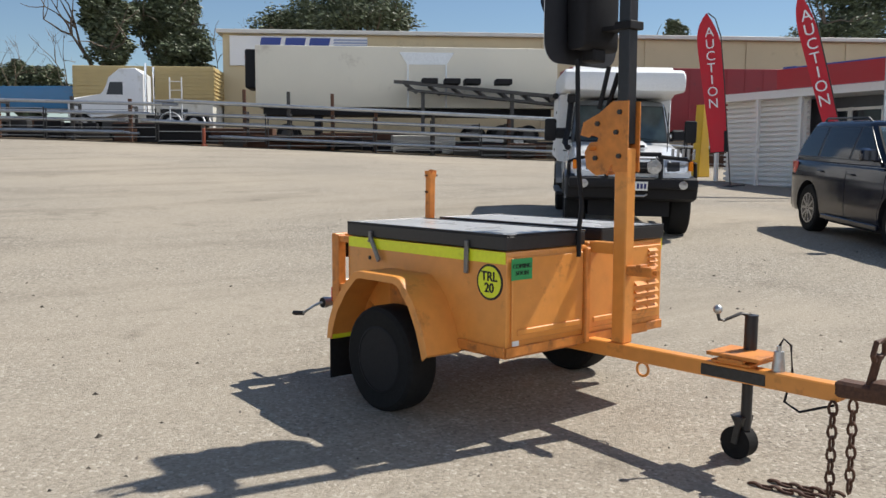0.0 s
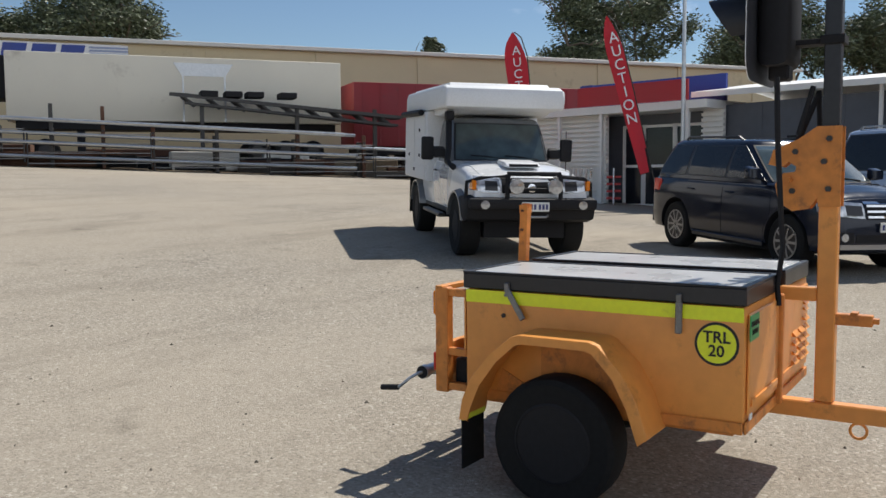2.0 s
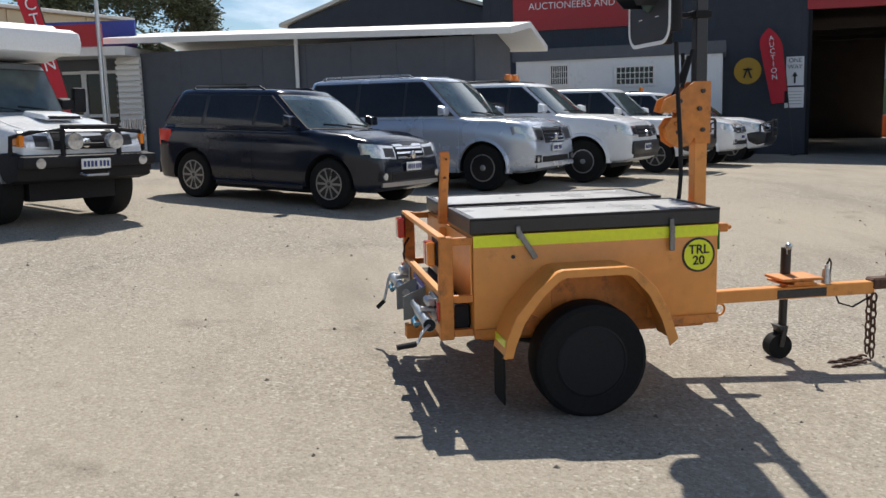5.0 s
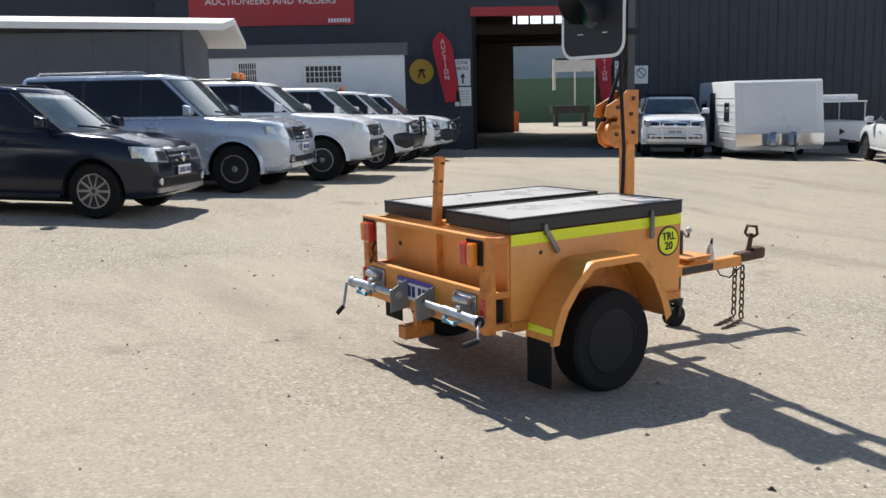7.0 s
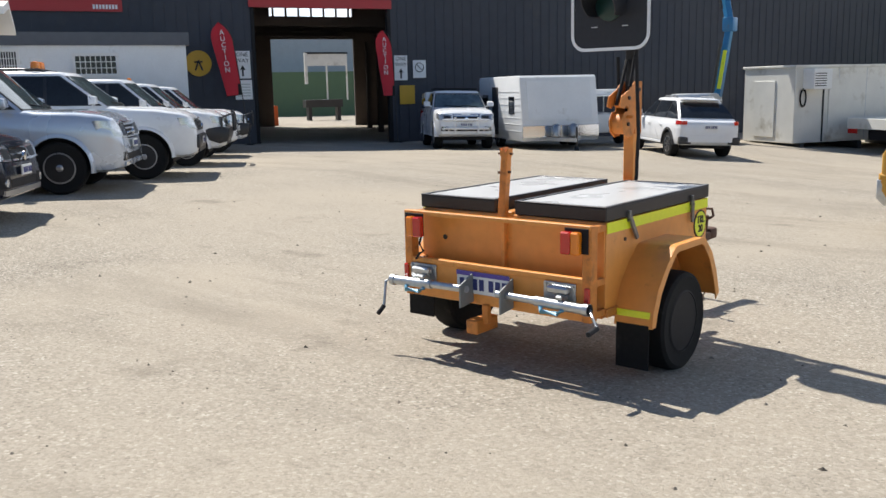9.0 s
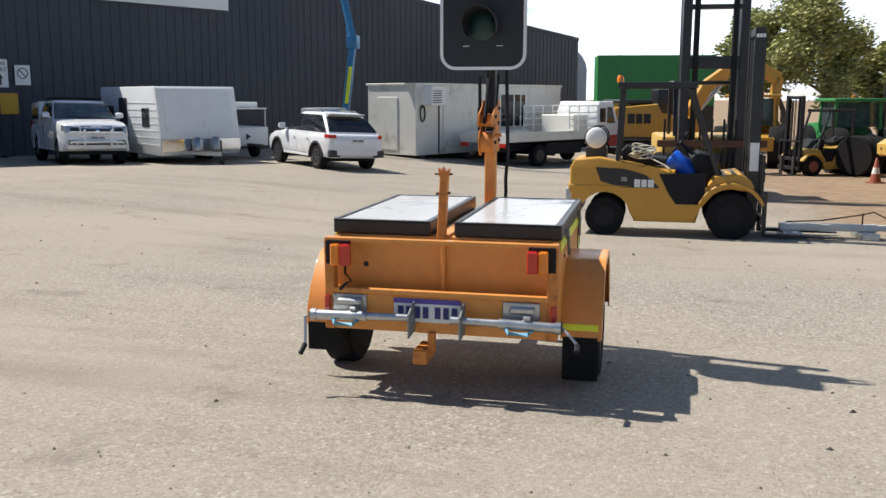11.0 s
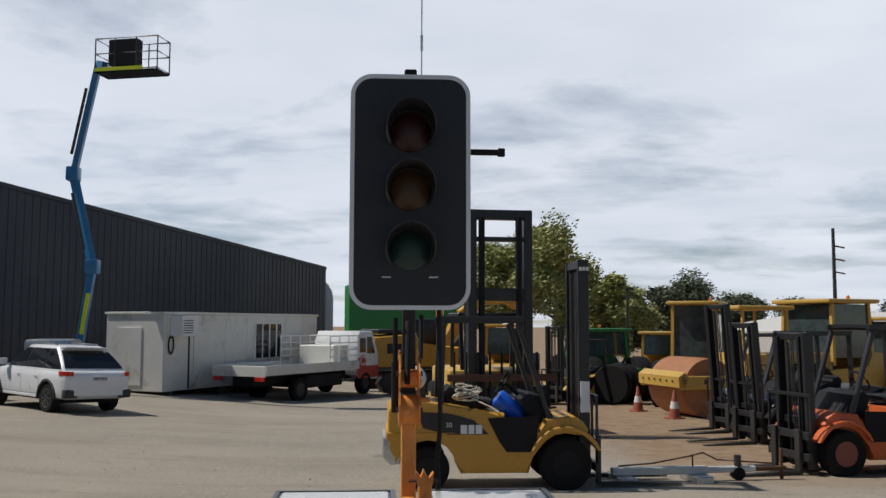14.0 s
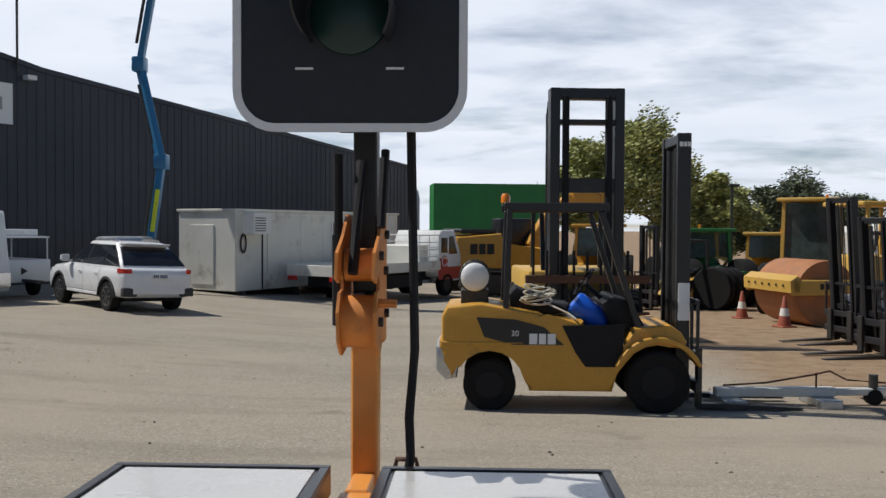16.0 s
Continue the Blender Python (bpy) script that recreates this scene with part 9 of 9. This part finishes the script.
def tall_forklift(x, y, heading, top, width):
    """A large container forklift with a wide tall mast."""
    T = thing("tall_mast_forklift", "large dark forklift with a wide tall mast", "forklift", stand(x, y, heading), "forklifts")
    for sg in (1, -1):
        bm = bmesh.new()
        cube(bm, -0.16, 0.16, sg * width / 2 - 0.09, sg * width / 2 + 0.09, 0.2, top, 0.01)
        part("mast_channel", bm, "black_paint", T)
        bm = bmesh.new()
        cube(bm, 0.02, 0.22, sg * (width / 2 - 0.2) - 0.05, sg * (width / 2 - 0.2) + 0.05, 0.3, top - 0.15, 0.01)
        part("mast_channel", bm, "black_matt", T)
        for j in range(4):
            bm = bmesh.new()
            rod(bm, (-0.24 - 0.08 * j, sg * (width / 2 + 0.05), 0.6), (-0.24 - 0.08 * j, sg * (width / 2 + 0.05), top - 0.1 - 0.1 * j), 0.025, 8)
            part("hydraulic_hose", bm, "black_matt", T)
    for z, h in ((top - 0.1, 0.2), (top - 0.62, 0.09), (2.95, 0.26), (0.9, 0.2)):
        bm = bmesh.new()
        cube(bm, -0.12, 0.14, -width / 2, width / 2, z - h / 2, z + h / 2, 0.01)
        part("mast_crossbar", bm, "black_paint", T)
    bm = bmesh.new()
    cube(bm, 0.2, 0.32, -1.15, 1.15, 0.4, 0.62, 0.01)
    cube(bm, 0.2, 0.32, -1.15, 1.15, 1.15, 1.3, 0.01)
    part("carriage", bm, "rust", T)
    for j in range(9):
        bm = bmesh.new()
        y2 = -1.0 + 0.25 * j
        cube(bm, 0.2, 0.26, y2 - 0.02, y2 + 0.02, 0.6, 1.75)
        part("backrest_bar", bm, "black_matt", T)
    bm = bmesh.new()
    cube(bm, -3.0, -0.4, -1.0, 1.0, 0.5, 1.35, 0.06, 2)
    part("body", bm, "yellow_mach", T)
    bm = bmesh.new()
    for sg in (1, -1):
        bar(bm, (-1.9, sg * 0.7, 1.3), (-1.8, sg * 0.7, 2.5), 0.08, 0.08)
        bar(bm, (-0.5, sg * 0.7, 1.3), (-0.75, sg * 0.7, 2.5), 0.08, 0.08)
    cube(bm, -1.95, -0.65, -0.78, 0.78, 2.5, 2.58, 0.02)
    part("operator_guard", bm, "black_paint", T)
    for x2 in (-0.5, -2.6):
        for sg in (1, -1):
            wheel_part(T, (x2, sg * 0.95, 0.5), 0.5, 0.26, 0.35, sg, "y", "yellow_mach", 0, False)


tall_forklift(1.44, -11.0, 95, 4.74, 1.2)

forklift("forklift", "orange counterbalance forklift with a black mast", stand(-3.45, -5.35, 8), "orange_mach", 2.08, False, 1.0, mast_lean=1.5)
forklift("forklift", "dark counterbalance forklift with a tall black mast", stand(-4.5, -9.6, 12), "black_paint", 2.42, False, 1.0, mast_lean=4)
forklift("forklift", "navy counterbalance forklift at the end of the row", stand(-4.9, -12.0, 14), "navy", 2.9, False, 1.0, mast_lean=4)
forklift("forklift", "orange counterbalance forklift parked behind the first", stand(-5.6, -5.0, 10), "orange_mach", 2.1, False, 1.0)
forklift("forklift", "yellow counterbalance forklift far down the yard", stand(-2.9, -22.5, 30), "yellow_mach", 2.6, False, 1.0)


def ground_beam():
    T = thing("towing_beam", "pale steel towing beam lying on the ground", "towing beam", stand(-0.2, -4.35, 184))
    bm = bmesh.new()
    cube(bm, -1.0, 0.35, -0.06, 0.06, 0.10, 0.2, 0.01)
    cube(bm, 0.35, 1.05, -0.045, 0.045, 0.11, 0.19, 0.01)
    part("beam", bm, "white_old", T)
    bm = bmesh.new()
    cube(bm, 1.0, 1.5, -0.04, 0.04, 0.12, 0.18, 0.01)
    cube(bm, 1.42, 1.46, -0.025, 0.025, 0.0, 0.42, 0.008)
    part("end_frame", bm, "rust", T)
    for x in (-0.85, 0.2):
        bm = bmesh.new()
        cube(bm, x - 0.12, x + 0.12, -0.3, 0.3, 0.0, 0.1, 0.01)
        part("foot", bm, "zinc", T)
    bm = bmesh.new()
    rod(bm, (0.8, -0.05, 0.09), (0.8, 0.05, 0.09), 0.09, 16)
    part("castor", bm, "rubber", T)
    bm = bmesh.new()
    rod(bm, (0.8, 0.0, 0.18), (0.8, 0.0, 0.34), 0.05, 10)
    part("screw_jack", bm, "steel_dark", T)
    bm = bmesh.new()
    tube(bm, [(-0.9, 0.0, 0.22), (-0.4, 0.05, 0.24), (0.1, 0.02, 0.33), (0.3, 0, 0.38), (0.5, 0, 0.28), (0.85, 0.02, 0.25), (1.3, 0, 0.22)], 0.012, 6)
    rod(bm, (0.15, 0, 0.2), (0.15, 0, 0.36), 0.012, 6)
    part("chain", bm, "rust", T)


ground_beam()


def boom_lift():
    T = thing("boom_lift", "blue articulated boom lift raised beside the shed", "boom lift", stand(13.6, -21.2, 150))

    def W(name, bm, mat, label="", parent=None):
        return part(name, bm, mat, parent or T, label, world=True)
    bx, by = 13.6, -21.2
    z0 = ground_z(bx, by)
    bm = bmesh.new()
    cube(bm, bx - 0.5, bx + 0.9, by - 0.8, by + 0.8, z0 + 0.3, z0 + 0.8, 0.04)
    W("chassis", bm, "blue_paint")
    bm = bmesh.new()
    cube(bm, bx - 0.2, bx + 1.3, by - 0.6, by + 0.6, z0 + 0.85, z0 + 1.7, 0.12, 2)
    W("engine_cover", bm, "zinc", "grey engine cover")
    for sx in (-0.25, 0.75):
        for sg in (1, -1):
            c = (bx + sx, by + sg * 0.75, z0 + 0.42)
            bm = bmesh.new()
            lathe(bm, [(0.2, -0.15), (0.42, -0.14), (0.42, 0.14), (0.2, 0.15)], c, "y", 22)
            W("wheel", bm, "rubber")
    foot, bend, mid, joint, top = (13.55, -21.5, z0 + 1.1), (13.3, -21.9, 3.6), (13.45, -22.0, 4.6), (14.25, -22.6, 6.75), (13.4, -22.1, 10.35)
    for p0, p1, wdt, hgt, lab in ((foot, bend, 0.22, 0.24, "boom_riser"), (bend, joint, 0.22, 0.25, "boom_lower"), (joint, top, 0.2, 0.23, "boom_upper")):
        bm = bmesh.new()
        bar(bm, p0, p1, wdt, hgt, 0.02)
        b = W(lab, bm, "blue_paint", "blue box-section boom")
        bm = bmesh.new()
        a, c = Vector(p0).lerp(Vector(p1), 0.15), Vector(p0).lerp(Vector(p1), 0.75)
        o = Vector((0.12, 0.22, 0.1))
        rod(bm, a + o, c + o, 0.05, 8)
        W("hydraulic_ram", bm, "steel_dark", parent=b)
    bm = bmesh.new()
    a, c = Vector(foot), Vector(bend)
    o = Vector((-0.05, 0.16, 0.02))
    bar(bm, a.lerp(c, 0.25) + o, a.lerp(c, 0.7) + o, 0.13, 0.02)
    W("reflective_strip", bm, "yellow_tape", "yellow reflective strip")
    for c in (bend, joint):
        bm = bmesh.new()
        x, y, z = c
        cube(bm, x - 0.2, x + 0.2, y - 0.22, y + 0.22, z - 0.22, z + 0.26, 0.05, 2)
        W("knuckle", bm, "blue_paint")
    # basket
    bc = Vector((12.15, -21.6, 9.95))
    ux, uy = Vector((-0.95, 0.25, 0)).normalized(), Vector((0.25, 0.95, 0)).normalized()

    def q(a, b, c):
        return bc + ux * a + uy * b + Vector((0, 0, c))
    bm = bmesh.new()
    for z in (0.06, 0.6, 1.1):
        tube(bm, [q(-1.1, -0.4, z), q(1.1, -0.4, z), q(1.1, 0.4, z), q(-1.1, 0.4, z)], 0.025, 6, closed=True)
    for a in (-1.1, -0.4, 0.35, 1.1):
        for b in (-0.4, 0.4):
            tube(bm, [q(a, b, 0), q(a, b, 1.1)], 0.022, 6)
    bk = W("basket", bm, "steel_dark", "tube-railed work basket")
    bm = bmesh.new()
    poly(bm, [q(-1.1, -0.4, 0), q(1.1, -0.4, 0), q(1.1, 0.4, 0), q(-1.1, 0.4, 0)], 0.06)
    W("basket_floor", bm, "black_matt", parent=bk)
    bm = bmesh.new()
    poly(bm, [q(-1.1, 0.42, 0.02), q(0.6, 0.42, 0.02), q(0.6, 0.42, 0.14), q(-1.1, 0.42, 0.14)], 0.02)
    W("reflective_band", bm, "yellow_tape", parent=bk)
    bm = bmesh.new()
    poly(bm, [q(-0.7, 0.1, 0.25), q(0.3, 0.1, 0.25), q(0.3, 0.1, 1.1), q(-0.7, 0.1, 1.1)], 0.35)
    W("control_box", bm, "black_matt", parent=bk)
    bm = bmesh.new()
    bar(bm, top, q(-1.0, 0, 0.3), 0.2, 0.3)
    W("jib", bm, "blue_paint")


boom_lift()


def roller():
    T = thing("road_roller", "yellow road roller with a rusty drum", "roller", stand(-4.6, -16.6, 12))
    bm = bmesh.new()
    lathe(bm, [(0.1, -0.95), (0.78, -0.95), (0.8, -0.9), (0.8, 0.9), (0.78, 0.95), (0.1, 0.95)], (0, 0, 0.8), "y", 36)
    part("drum", bm, "drum_rust", T, "rusty smooth steel drum")
    bm = bmesh.new()
    prism(bm, [(0.75, 0.82), (1.0, 0.84), (1.02, 1.12), (0.82, 1.25), (0.72, 1.15)], "y", -1.1, 1.1, 0.03, 2)
    fr = part("front_frame", bm, "yellow_mach", T)
    for sg in (1, -1):
        bm = bmesh.new()
        cube(bm, -1.0, 0.95, sg * 1.04 - 0.06, sg * 1.04 + 0.06, 0.78, 1.14, 0.02)
        part("side_frame", bm, "yellow_mach", T)
    for j in range(6):
        bm = bmesh.new()
        rod(bm, (1.02, -0.8 + 0.32 * j, 1.0), (1.04, -0.8 + 0.32 * j, 1.0), 0.03, 8)
        part("bolt", bm, "steel_dark", fr)
    for sg in (1, -1):
        bm = bmesh.new()
        for j in range(4):
            x = -0.35 + 0.17 * j
            cube(bm, min(x, x + 0.1), max(x, x + 0.1), sg * 1.105 - 0.004, sg * 1.105 + 0.004, 0.92, 1.05)
        part("logo_bar", bm, "ink", T)
    bm = bmesh.new()
    cube(bm, -4.0, -1.2, -0.85, 0.85, 0.7, 1.7, 0.08, 2)
    part("engine_body", bm, "yellow_mach", T)
    bm = bmesh.new()
    for x in (-2.6, -1.2):
        for sg in (1, -1):
            bar(bm, (x, sg * 0.75, 1.6), (x, sg * 0.72, 2.9), 0.07, 0.07)
    part("cab_frame", bm, "yellow_mach", T)
    bm = bmesh.new()
    cube(bm, -2.8, -1.0, -0.85, 0.85, 2.9, 3.02, 0.03)
    part("cab_roof", bm, "yellow_mach", T)
    for sg in (1, -1):
        bm = bmesh.new()
        lathe(bm, [(0.3, -0.22), (0.72, -0.2), (0.72, 0.2), (0.3, 0.22)], (-2.9, sg * 0.85, 0.72), "y", 28)
        part("rear_wheel", bm, "rubber", T)


roller()


def cab_machine(x, y, heading, mat, w, length, roof, label, wheel_r=0.75, name="wheel_loader"):
    T = thing(name, label, "machine", stand(x, y, heading), "yellow machines")
    bm = bmesh.new()
    prism(bm, [(-length / 2, 0.7), (-length / 2, 1.65), (-0.6, 1.75), (-0.5, 1.3), (length / 2, 1.2), (length / 2, 0.7)], "y", -w * 0.4, w * 0.4, 0.06, 2)
    part("body", bm, mat, T)
    for x2 in (-0.75, 0.75):
        for sg in (1, -1):
            bm = bmesh.new()
            bar(bm, (x2, sg * w * 0.36, 1.4), (x2 * 0.92, sg * w * 0.34, roof - 0.1), 0.1, 0.1)
            part("cab_post", bm, mat, T)
    bm = bmesh.new()
    for sg in (1, -1):
        poly(bm, [(0.7, sg * w * 0.35, 1.6), (-0.7, sg * w * 0.35, 1.6), (-0.65, sg * w * 0.34, roof - 0.15), (0.65, sg * w * 0.34, roof - 0.15)], 0.01)
    for x2 in (-0.72, 0.72):
        poly(bm, [(x2, -w * 0.33, 1.6), (x2, w * 0.33, 1.6), (x2 * 0.93, w * 0.32, roof - 0.15), (x2 * 0.93, -w * 0.32, roof - 0.15)], 0.01)
    part("cab_glass", bm, "glass_clear", T)
    bm = bmesh.new()
    cube(bm, -0.95, 1.0, -w * 0.42, w * 0.42, roof - 0.12, roof, 0.04, 2)
    part("cab_roof", bm, mat, T)
    bm = bmesh.new()
    lathe(bm, [(0.05, 0), (0.05, 0.1), (0.02, 0.13)], (-0.6, 0.3, roof), "z", 10)
    part("beacon", bm, "lamp_amber", T)
    for x2 in (-length * 0.33, length * 0.33):
        for sg in (1, -1):
            bm = bmesh.new()
            lathe(bm, [(wheel_r * 0.5, -0.25), (wheel_r * 0.96, -0.26), (wheel_r, -0.18), (wheel_r, 0.18), (wheel_r * 0.96, 0.26), (wheel_r * 0.5, 0.25)], (x2, sg * w * 0.42, wheel_r), "y", 28)
            wh = part("wheel", bm, "rubber", T)
            bm = bmesh.new()
            lathe(bm, [(wheel_r * 0.5, sg * 0.24), (wheel_r * 0.45, sg * 0.1), (0.02, sg * 0.12)], (x2, sg * w * 0.42, wheel_r), "y", 20)
            part("rim", bm, mat, wh)
    return T


cab_machine(-9.0, -17.6, 20, "yellow_mach", 2.6, 5.5, 3.25, "yellow wheel loader with a glazed cab and beacon")
cab_machine(-6.6, -21.5, 60, "yellow_mach", 2.0, 5.0, 3.4, "tall faded yellow machine with a glazed cab")
cab_machine(-4.2, -25.5, 100, "green_paint", 2.2, 4.2, 2.6, "green tractor with large rear tyres", 0.8, "tractor")
cab_machine(-7.2, -27.0, 70, "yellow_mach", 2.3, 4.6, 2.5, "faded yellow machine in the far row", 0.7, "loader")
cab_machine(-1.2, -28.5, 80, "machine_yellow", 2.4, 5.0, 2.8, "yellow loader behind the forklifts", 0.8)
cab_machine(-13.2, -21.5, 40, "yellow_mach", 2.4, 5.0, 2.9, "yellow loader at the back of the yard", 0.75)
for k in range(3):
    bm = bmesh.new()
    lathe(bm, [(0.3, -0.16), (0.62, -0.17), (0.66, -0.1), (0.66, 0.1), (0.62, 0.17), (0.3, 0.16)], (0, 0, 0.66), "y", 26)
    ob = part("loose_tyre", bm, "rubber", None)
    ob.matrix_basis = stand(-3.75 - 0.3 * k, -21.8 - 0.32 * k, 140)
    tagged(ob, "large black tractor tyre standing on edge", "tyre", "loose tyres")


def excavator():
    T = thing("excavator", "yellow excavator with its boom folded behind the truck", "excavator", stand(2.4, -30.2, 200))
    bm = bmesh.new()
    prism(bm, [(-2.3, 1.1), (-2.45, 1.4), (-2.4, 2.3), (-0.6, 2.45), (-0.5, 2.0), (1.3, 1.9), (1.3, 1.1)], "y", -1.35, 1.35, 0.08, 2)
    b = part("house", bm, "machine_yellow", T)
    bm = bmesh.new()
    cube(bm, -2.2, -0.7, -1.1, 1.1, 2.44, 2.62, 0.04)
    part("engine_top", bm, "black_paint", T)
    bm = bmesh.new()
    cube(bm, 0.0, 1.5, 0.35, 1.35, 1.9, 3.05, 0.06, 2)
    part("cab", bm, "black_paint", T)
    for sg in (1, -1):
        emblem(0.55, facing((-1.4, sg * 1.37, 1.85), (-sg, 0, 0)), "ink", T)
    for sg in (1, -1):
        bm = bmesh.new()
        pts = [(-2.0, 0.1), (-2.2, 0.45), (-2.0, 0.85), (2.0, 0.85), (2.2, 0.45), (2.0, 0.1)]
        prism(bm, pts, "y", min(sg * 0.8, sg * 1.4), max(sg * 0.8, sg * 1.4), 0.03, 1)
        part("track", bm, "steel_dark", T)
    bm = bmesh.new()
    line = [(1.2, 0, 1.9), (2.0, 0, 3.2), (3.0, 0, 3.9), (4.2, 0, 4.0), (5.2, 0, 3.5)]
    for a, c in zip(line, line[1:]):
        bar(bm, a, c, 0.4, 0.5, 0.03)
    part("boom", bm, "machine_yellow", T)
    bm = bmesh.new()
    bar(bm, (5.2, 0, 3.6), (4.9, 0, 1.3), 0.35, 0.4, 0.03)
    part("stick", bm, "machine_yellow", T)
    bm = bmesh.new()
    rod(bm, (1.6, 0.1, 2.0), (2.9, 0.1, 3.5), 0.09, 10)
    part("boom_ram", bm, "zinc", T)


excavator()


def container():
    T = thing("shipping_container", "green ribbed shipping container raised on a stack", "container", pose(2.8, -41.0, ground_z(2.8, -41) + 2.5, 0, 0, 188))
    L = 3.05
    bm = bmesh.new()
    cube(bm, -L, L, -1.2, 1.2, 0, 2.6, 0.01)
    b = part("body", bm, "green_paint", T)
    x = -L + 0.2
    while x < L - 0.1:
        bm = bmesh.new()
        cube(bm, x, x + 0.13, 1.2, 1.235, 0.1, 2.5)
        part("rib", bm, "green_paint", b)
        x += 0.3
    for y in (-1.0, -0.5, 0.0, 0.5, 1.0):
        bm = bmesh.new()
        cube(bm, L, L + 0.03, y - 0.06, y + 0.06, 0.1, 2.5)
        part("rib", bm, "green_paint", b)
    U = thing("shipping_container", "dark shipping container at the bottom of a stack", "container", stand(2.8, -41.0, 188))
    bm = bmesh.new()
    cube(bm, -L, L, -1.2, 1.2, 0, 2.5, 0.02)
    part("body", bm, "steel_dark", U)
    W = thing("white_dome", "white curved fabric roof beyond the yard", "building", stand(12.4, -58, 188))
    bm = bmesh.new()
    prism(bm, [(-4.4, 0)] + [(-4.4 * math.cos(a), 4.6 + 2.4 * math.sin(a)) for a in np.linspace(0, math.pi, 17)] + [(4.4, 0)], "y", -6, 6)
    part("roof", bm, "sign_white", W)


container()

for x, y in ((-3.6, -18.3), (-3.75, -15.45)):
    C = thing("traffic_cone", "faded orange traffic cone with a pale band", "cone", stand(x, y, 20), "traffic cones")
    bm = bmesh.new()
    cube(bm, -0.2, 0.2, -0.2, 0.2, 0, 0.04, 0.01)
    lathe(bm, [(0.16, 0.03), (0.03, 0.72), (0.02, 0.73)], (0, 0, 0), "z", 18)
    part("body", bm, "cone", C)
    bm = bmesh.new()
    lathe(bm, [(0.117, 0.27), (0.083, 0.45)], (0, 0, 0), "z", 18)
    part("band", bm, "white_old", C)

LP = thing("power_pole", "tall grey power pole with cross arms", "pole", pose(-23.7, -45.3, -0.5))
bm = bmesh.new()
rod(bm, (0, 0, 0), (0, 0, 8.2), 0.14, 8, 0.1)
part("shaft", bm, "steel_dark", LP)
for z in (7.0, 6.2, 5.4):
    bm = bmesh.new()
    bar(bm, (-0.7, 0, z), (0.1, 0, z + 0.15), 0.07, 0.09)
    part("cross_arm", bm, "timber", LP)
SL = thing("yard_lamp", "slim dark lamp post between machines", "lamp post", stand(-5.4, -25.8, 0))
bm = bmesh.new()
rod(bm, (0, 0, 0), (0, 0, 4.1), 0.05, 8)
cube(bm, -0.25, 0.1, -0.1, 0.1, 4.05, 4.15, 0.02)
part("post", bm, "steel_dark", SL)
FB = thing("far_shed", "low brown shed with a rooftop cooler", "building", stand(-21, -33, 30))
bm = bmesh.new()
prism(bm, [(-8, 0), (-8, 2.6), (0, 3.5), (8, 2.6), (8, 0)], "y", -6, 6)
part("hall", bm, "roof_light", FB)
bm = bmesh.new()
cube(bm, 1.5, 3.0, 4.8, 6.0, 3.1, 4.4, 0.05)
part("cooler", bm, "zinc", FB)

for k, (x, y, h, s, m2) in enumerate(((-6.6, -40.0, 8.4, 3.4, "leaf_light"), (-4.3, -42.5, 8.7, 3.0, "leaf_light"), (-1.8, -44, 7.8, 2.4, "leaf_light"), (-9.6, -44, 6.2, 1.6, "leaf_light"), (-9.5, -52, 4.8, 2.4, "leaf"), (-12.2, -53, 5.7, 2.4, "leaf"), (-16.3, -55, 6.4, 3.2, "leaf"), (-21, -58, 5.2, 3.2, "leaf"), (-28, -58, 5.0, 3.6, "leaf"), (-36, -52, 5.2, 4.0, "leaf"), (-10.8, -46, 5.4, 2.2, "leaf_light"), (-13.8, -50, 5.6, 2.4, "leaf"), (-18.6, -54, 5.4, 2.4, "leaf"))):
    tree(x, y, h, s, 120 + k, m2, clumps=110, per=230, leaf=0.12, low=0.3)

# beyond the shed's far opening
YB = thing("far_bank", "green bank beyond the shed opening", "bank", Matrix.Translation(sp(3, 0, -70)), kind="structure")
bm = bmesh.new()
sbox(bm, -45, 40, -2, 3.9, -72, -70)
part("bank", bm, material_once("bank_green", (0.10, 0.16, 0.09), 0.9), YB, world=True)
# added wall; its blue-grey stands in for hazy sky through the opening
bm = bmesh.new()
sbox(bm, -42, 30, -2, 9.2, -80, -79)
tagged(part("wall_sky_backdrop", bm, material_once("hazy_sky_grey", (0.34, 0.37, 0.42), 0.7), None), "added blue-grey wall standing in for hazy sky beyond the bank", "wall", kind="structure")
TG = thing("tank_frame", "white framed tank trailer beyond the shed", "trailer", Matrix.Translation(sp(-8.6, 0, -44)))
bm = bmesh.new()
sbox(bm, -10.95, -7.25, 3.85, 4.85, -45.0, -44.9)
sbox(bm, -7.35, -7.12, 2.3, 4.95, -45.0, -44.7)
for s in (-10.9, -9.1):
    sbox(bm, s - 0.06, s + 0.06, 0.9, 3.85, -45.0, -44.9)
part("body", bm, "white_old", TG, world=True)
bm = bmesh.new()
sbox(bm, -11.0, -7.12, 4.85, 5.0, -45.0, -44.85)
part("top_rail", bm, "black_matt", TG, world=True)
bm = bmesh.new()
sbox(bm, -10.3, -7.0, 0.3, 0.95, -45.6, -44.4)
for s in (-10.0, -7.4):
    sbox(bm, s - 0.15, s + 0.15, -0.9, 0.3, -45.4, -44.6)
part("chassis", bm, "steel_dark", TG, world=True)
OB = thing("orange_bin", "orange bin beside the far opening", "bin", Matrix.Translation(sp(-0.7, -0.75, -28.6)))
bm = bmesh.new()
sbox(bm, -1.05, -0.4, -0.75, 0.75, -29.0, -28.3)
part("body", bm, "orange_mach", OB, world=True)
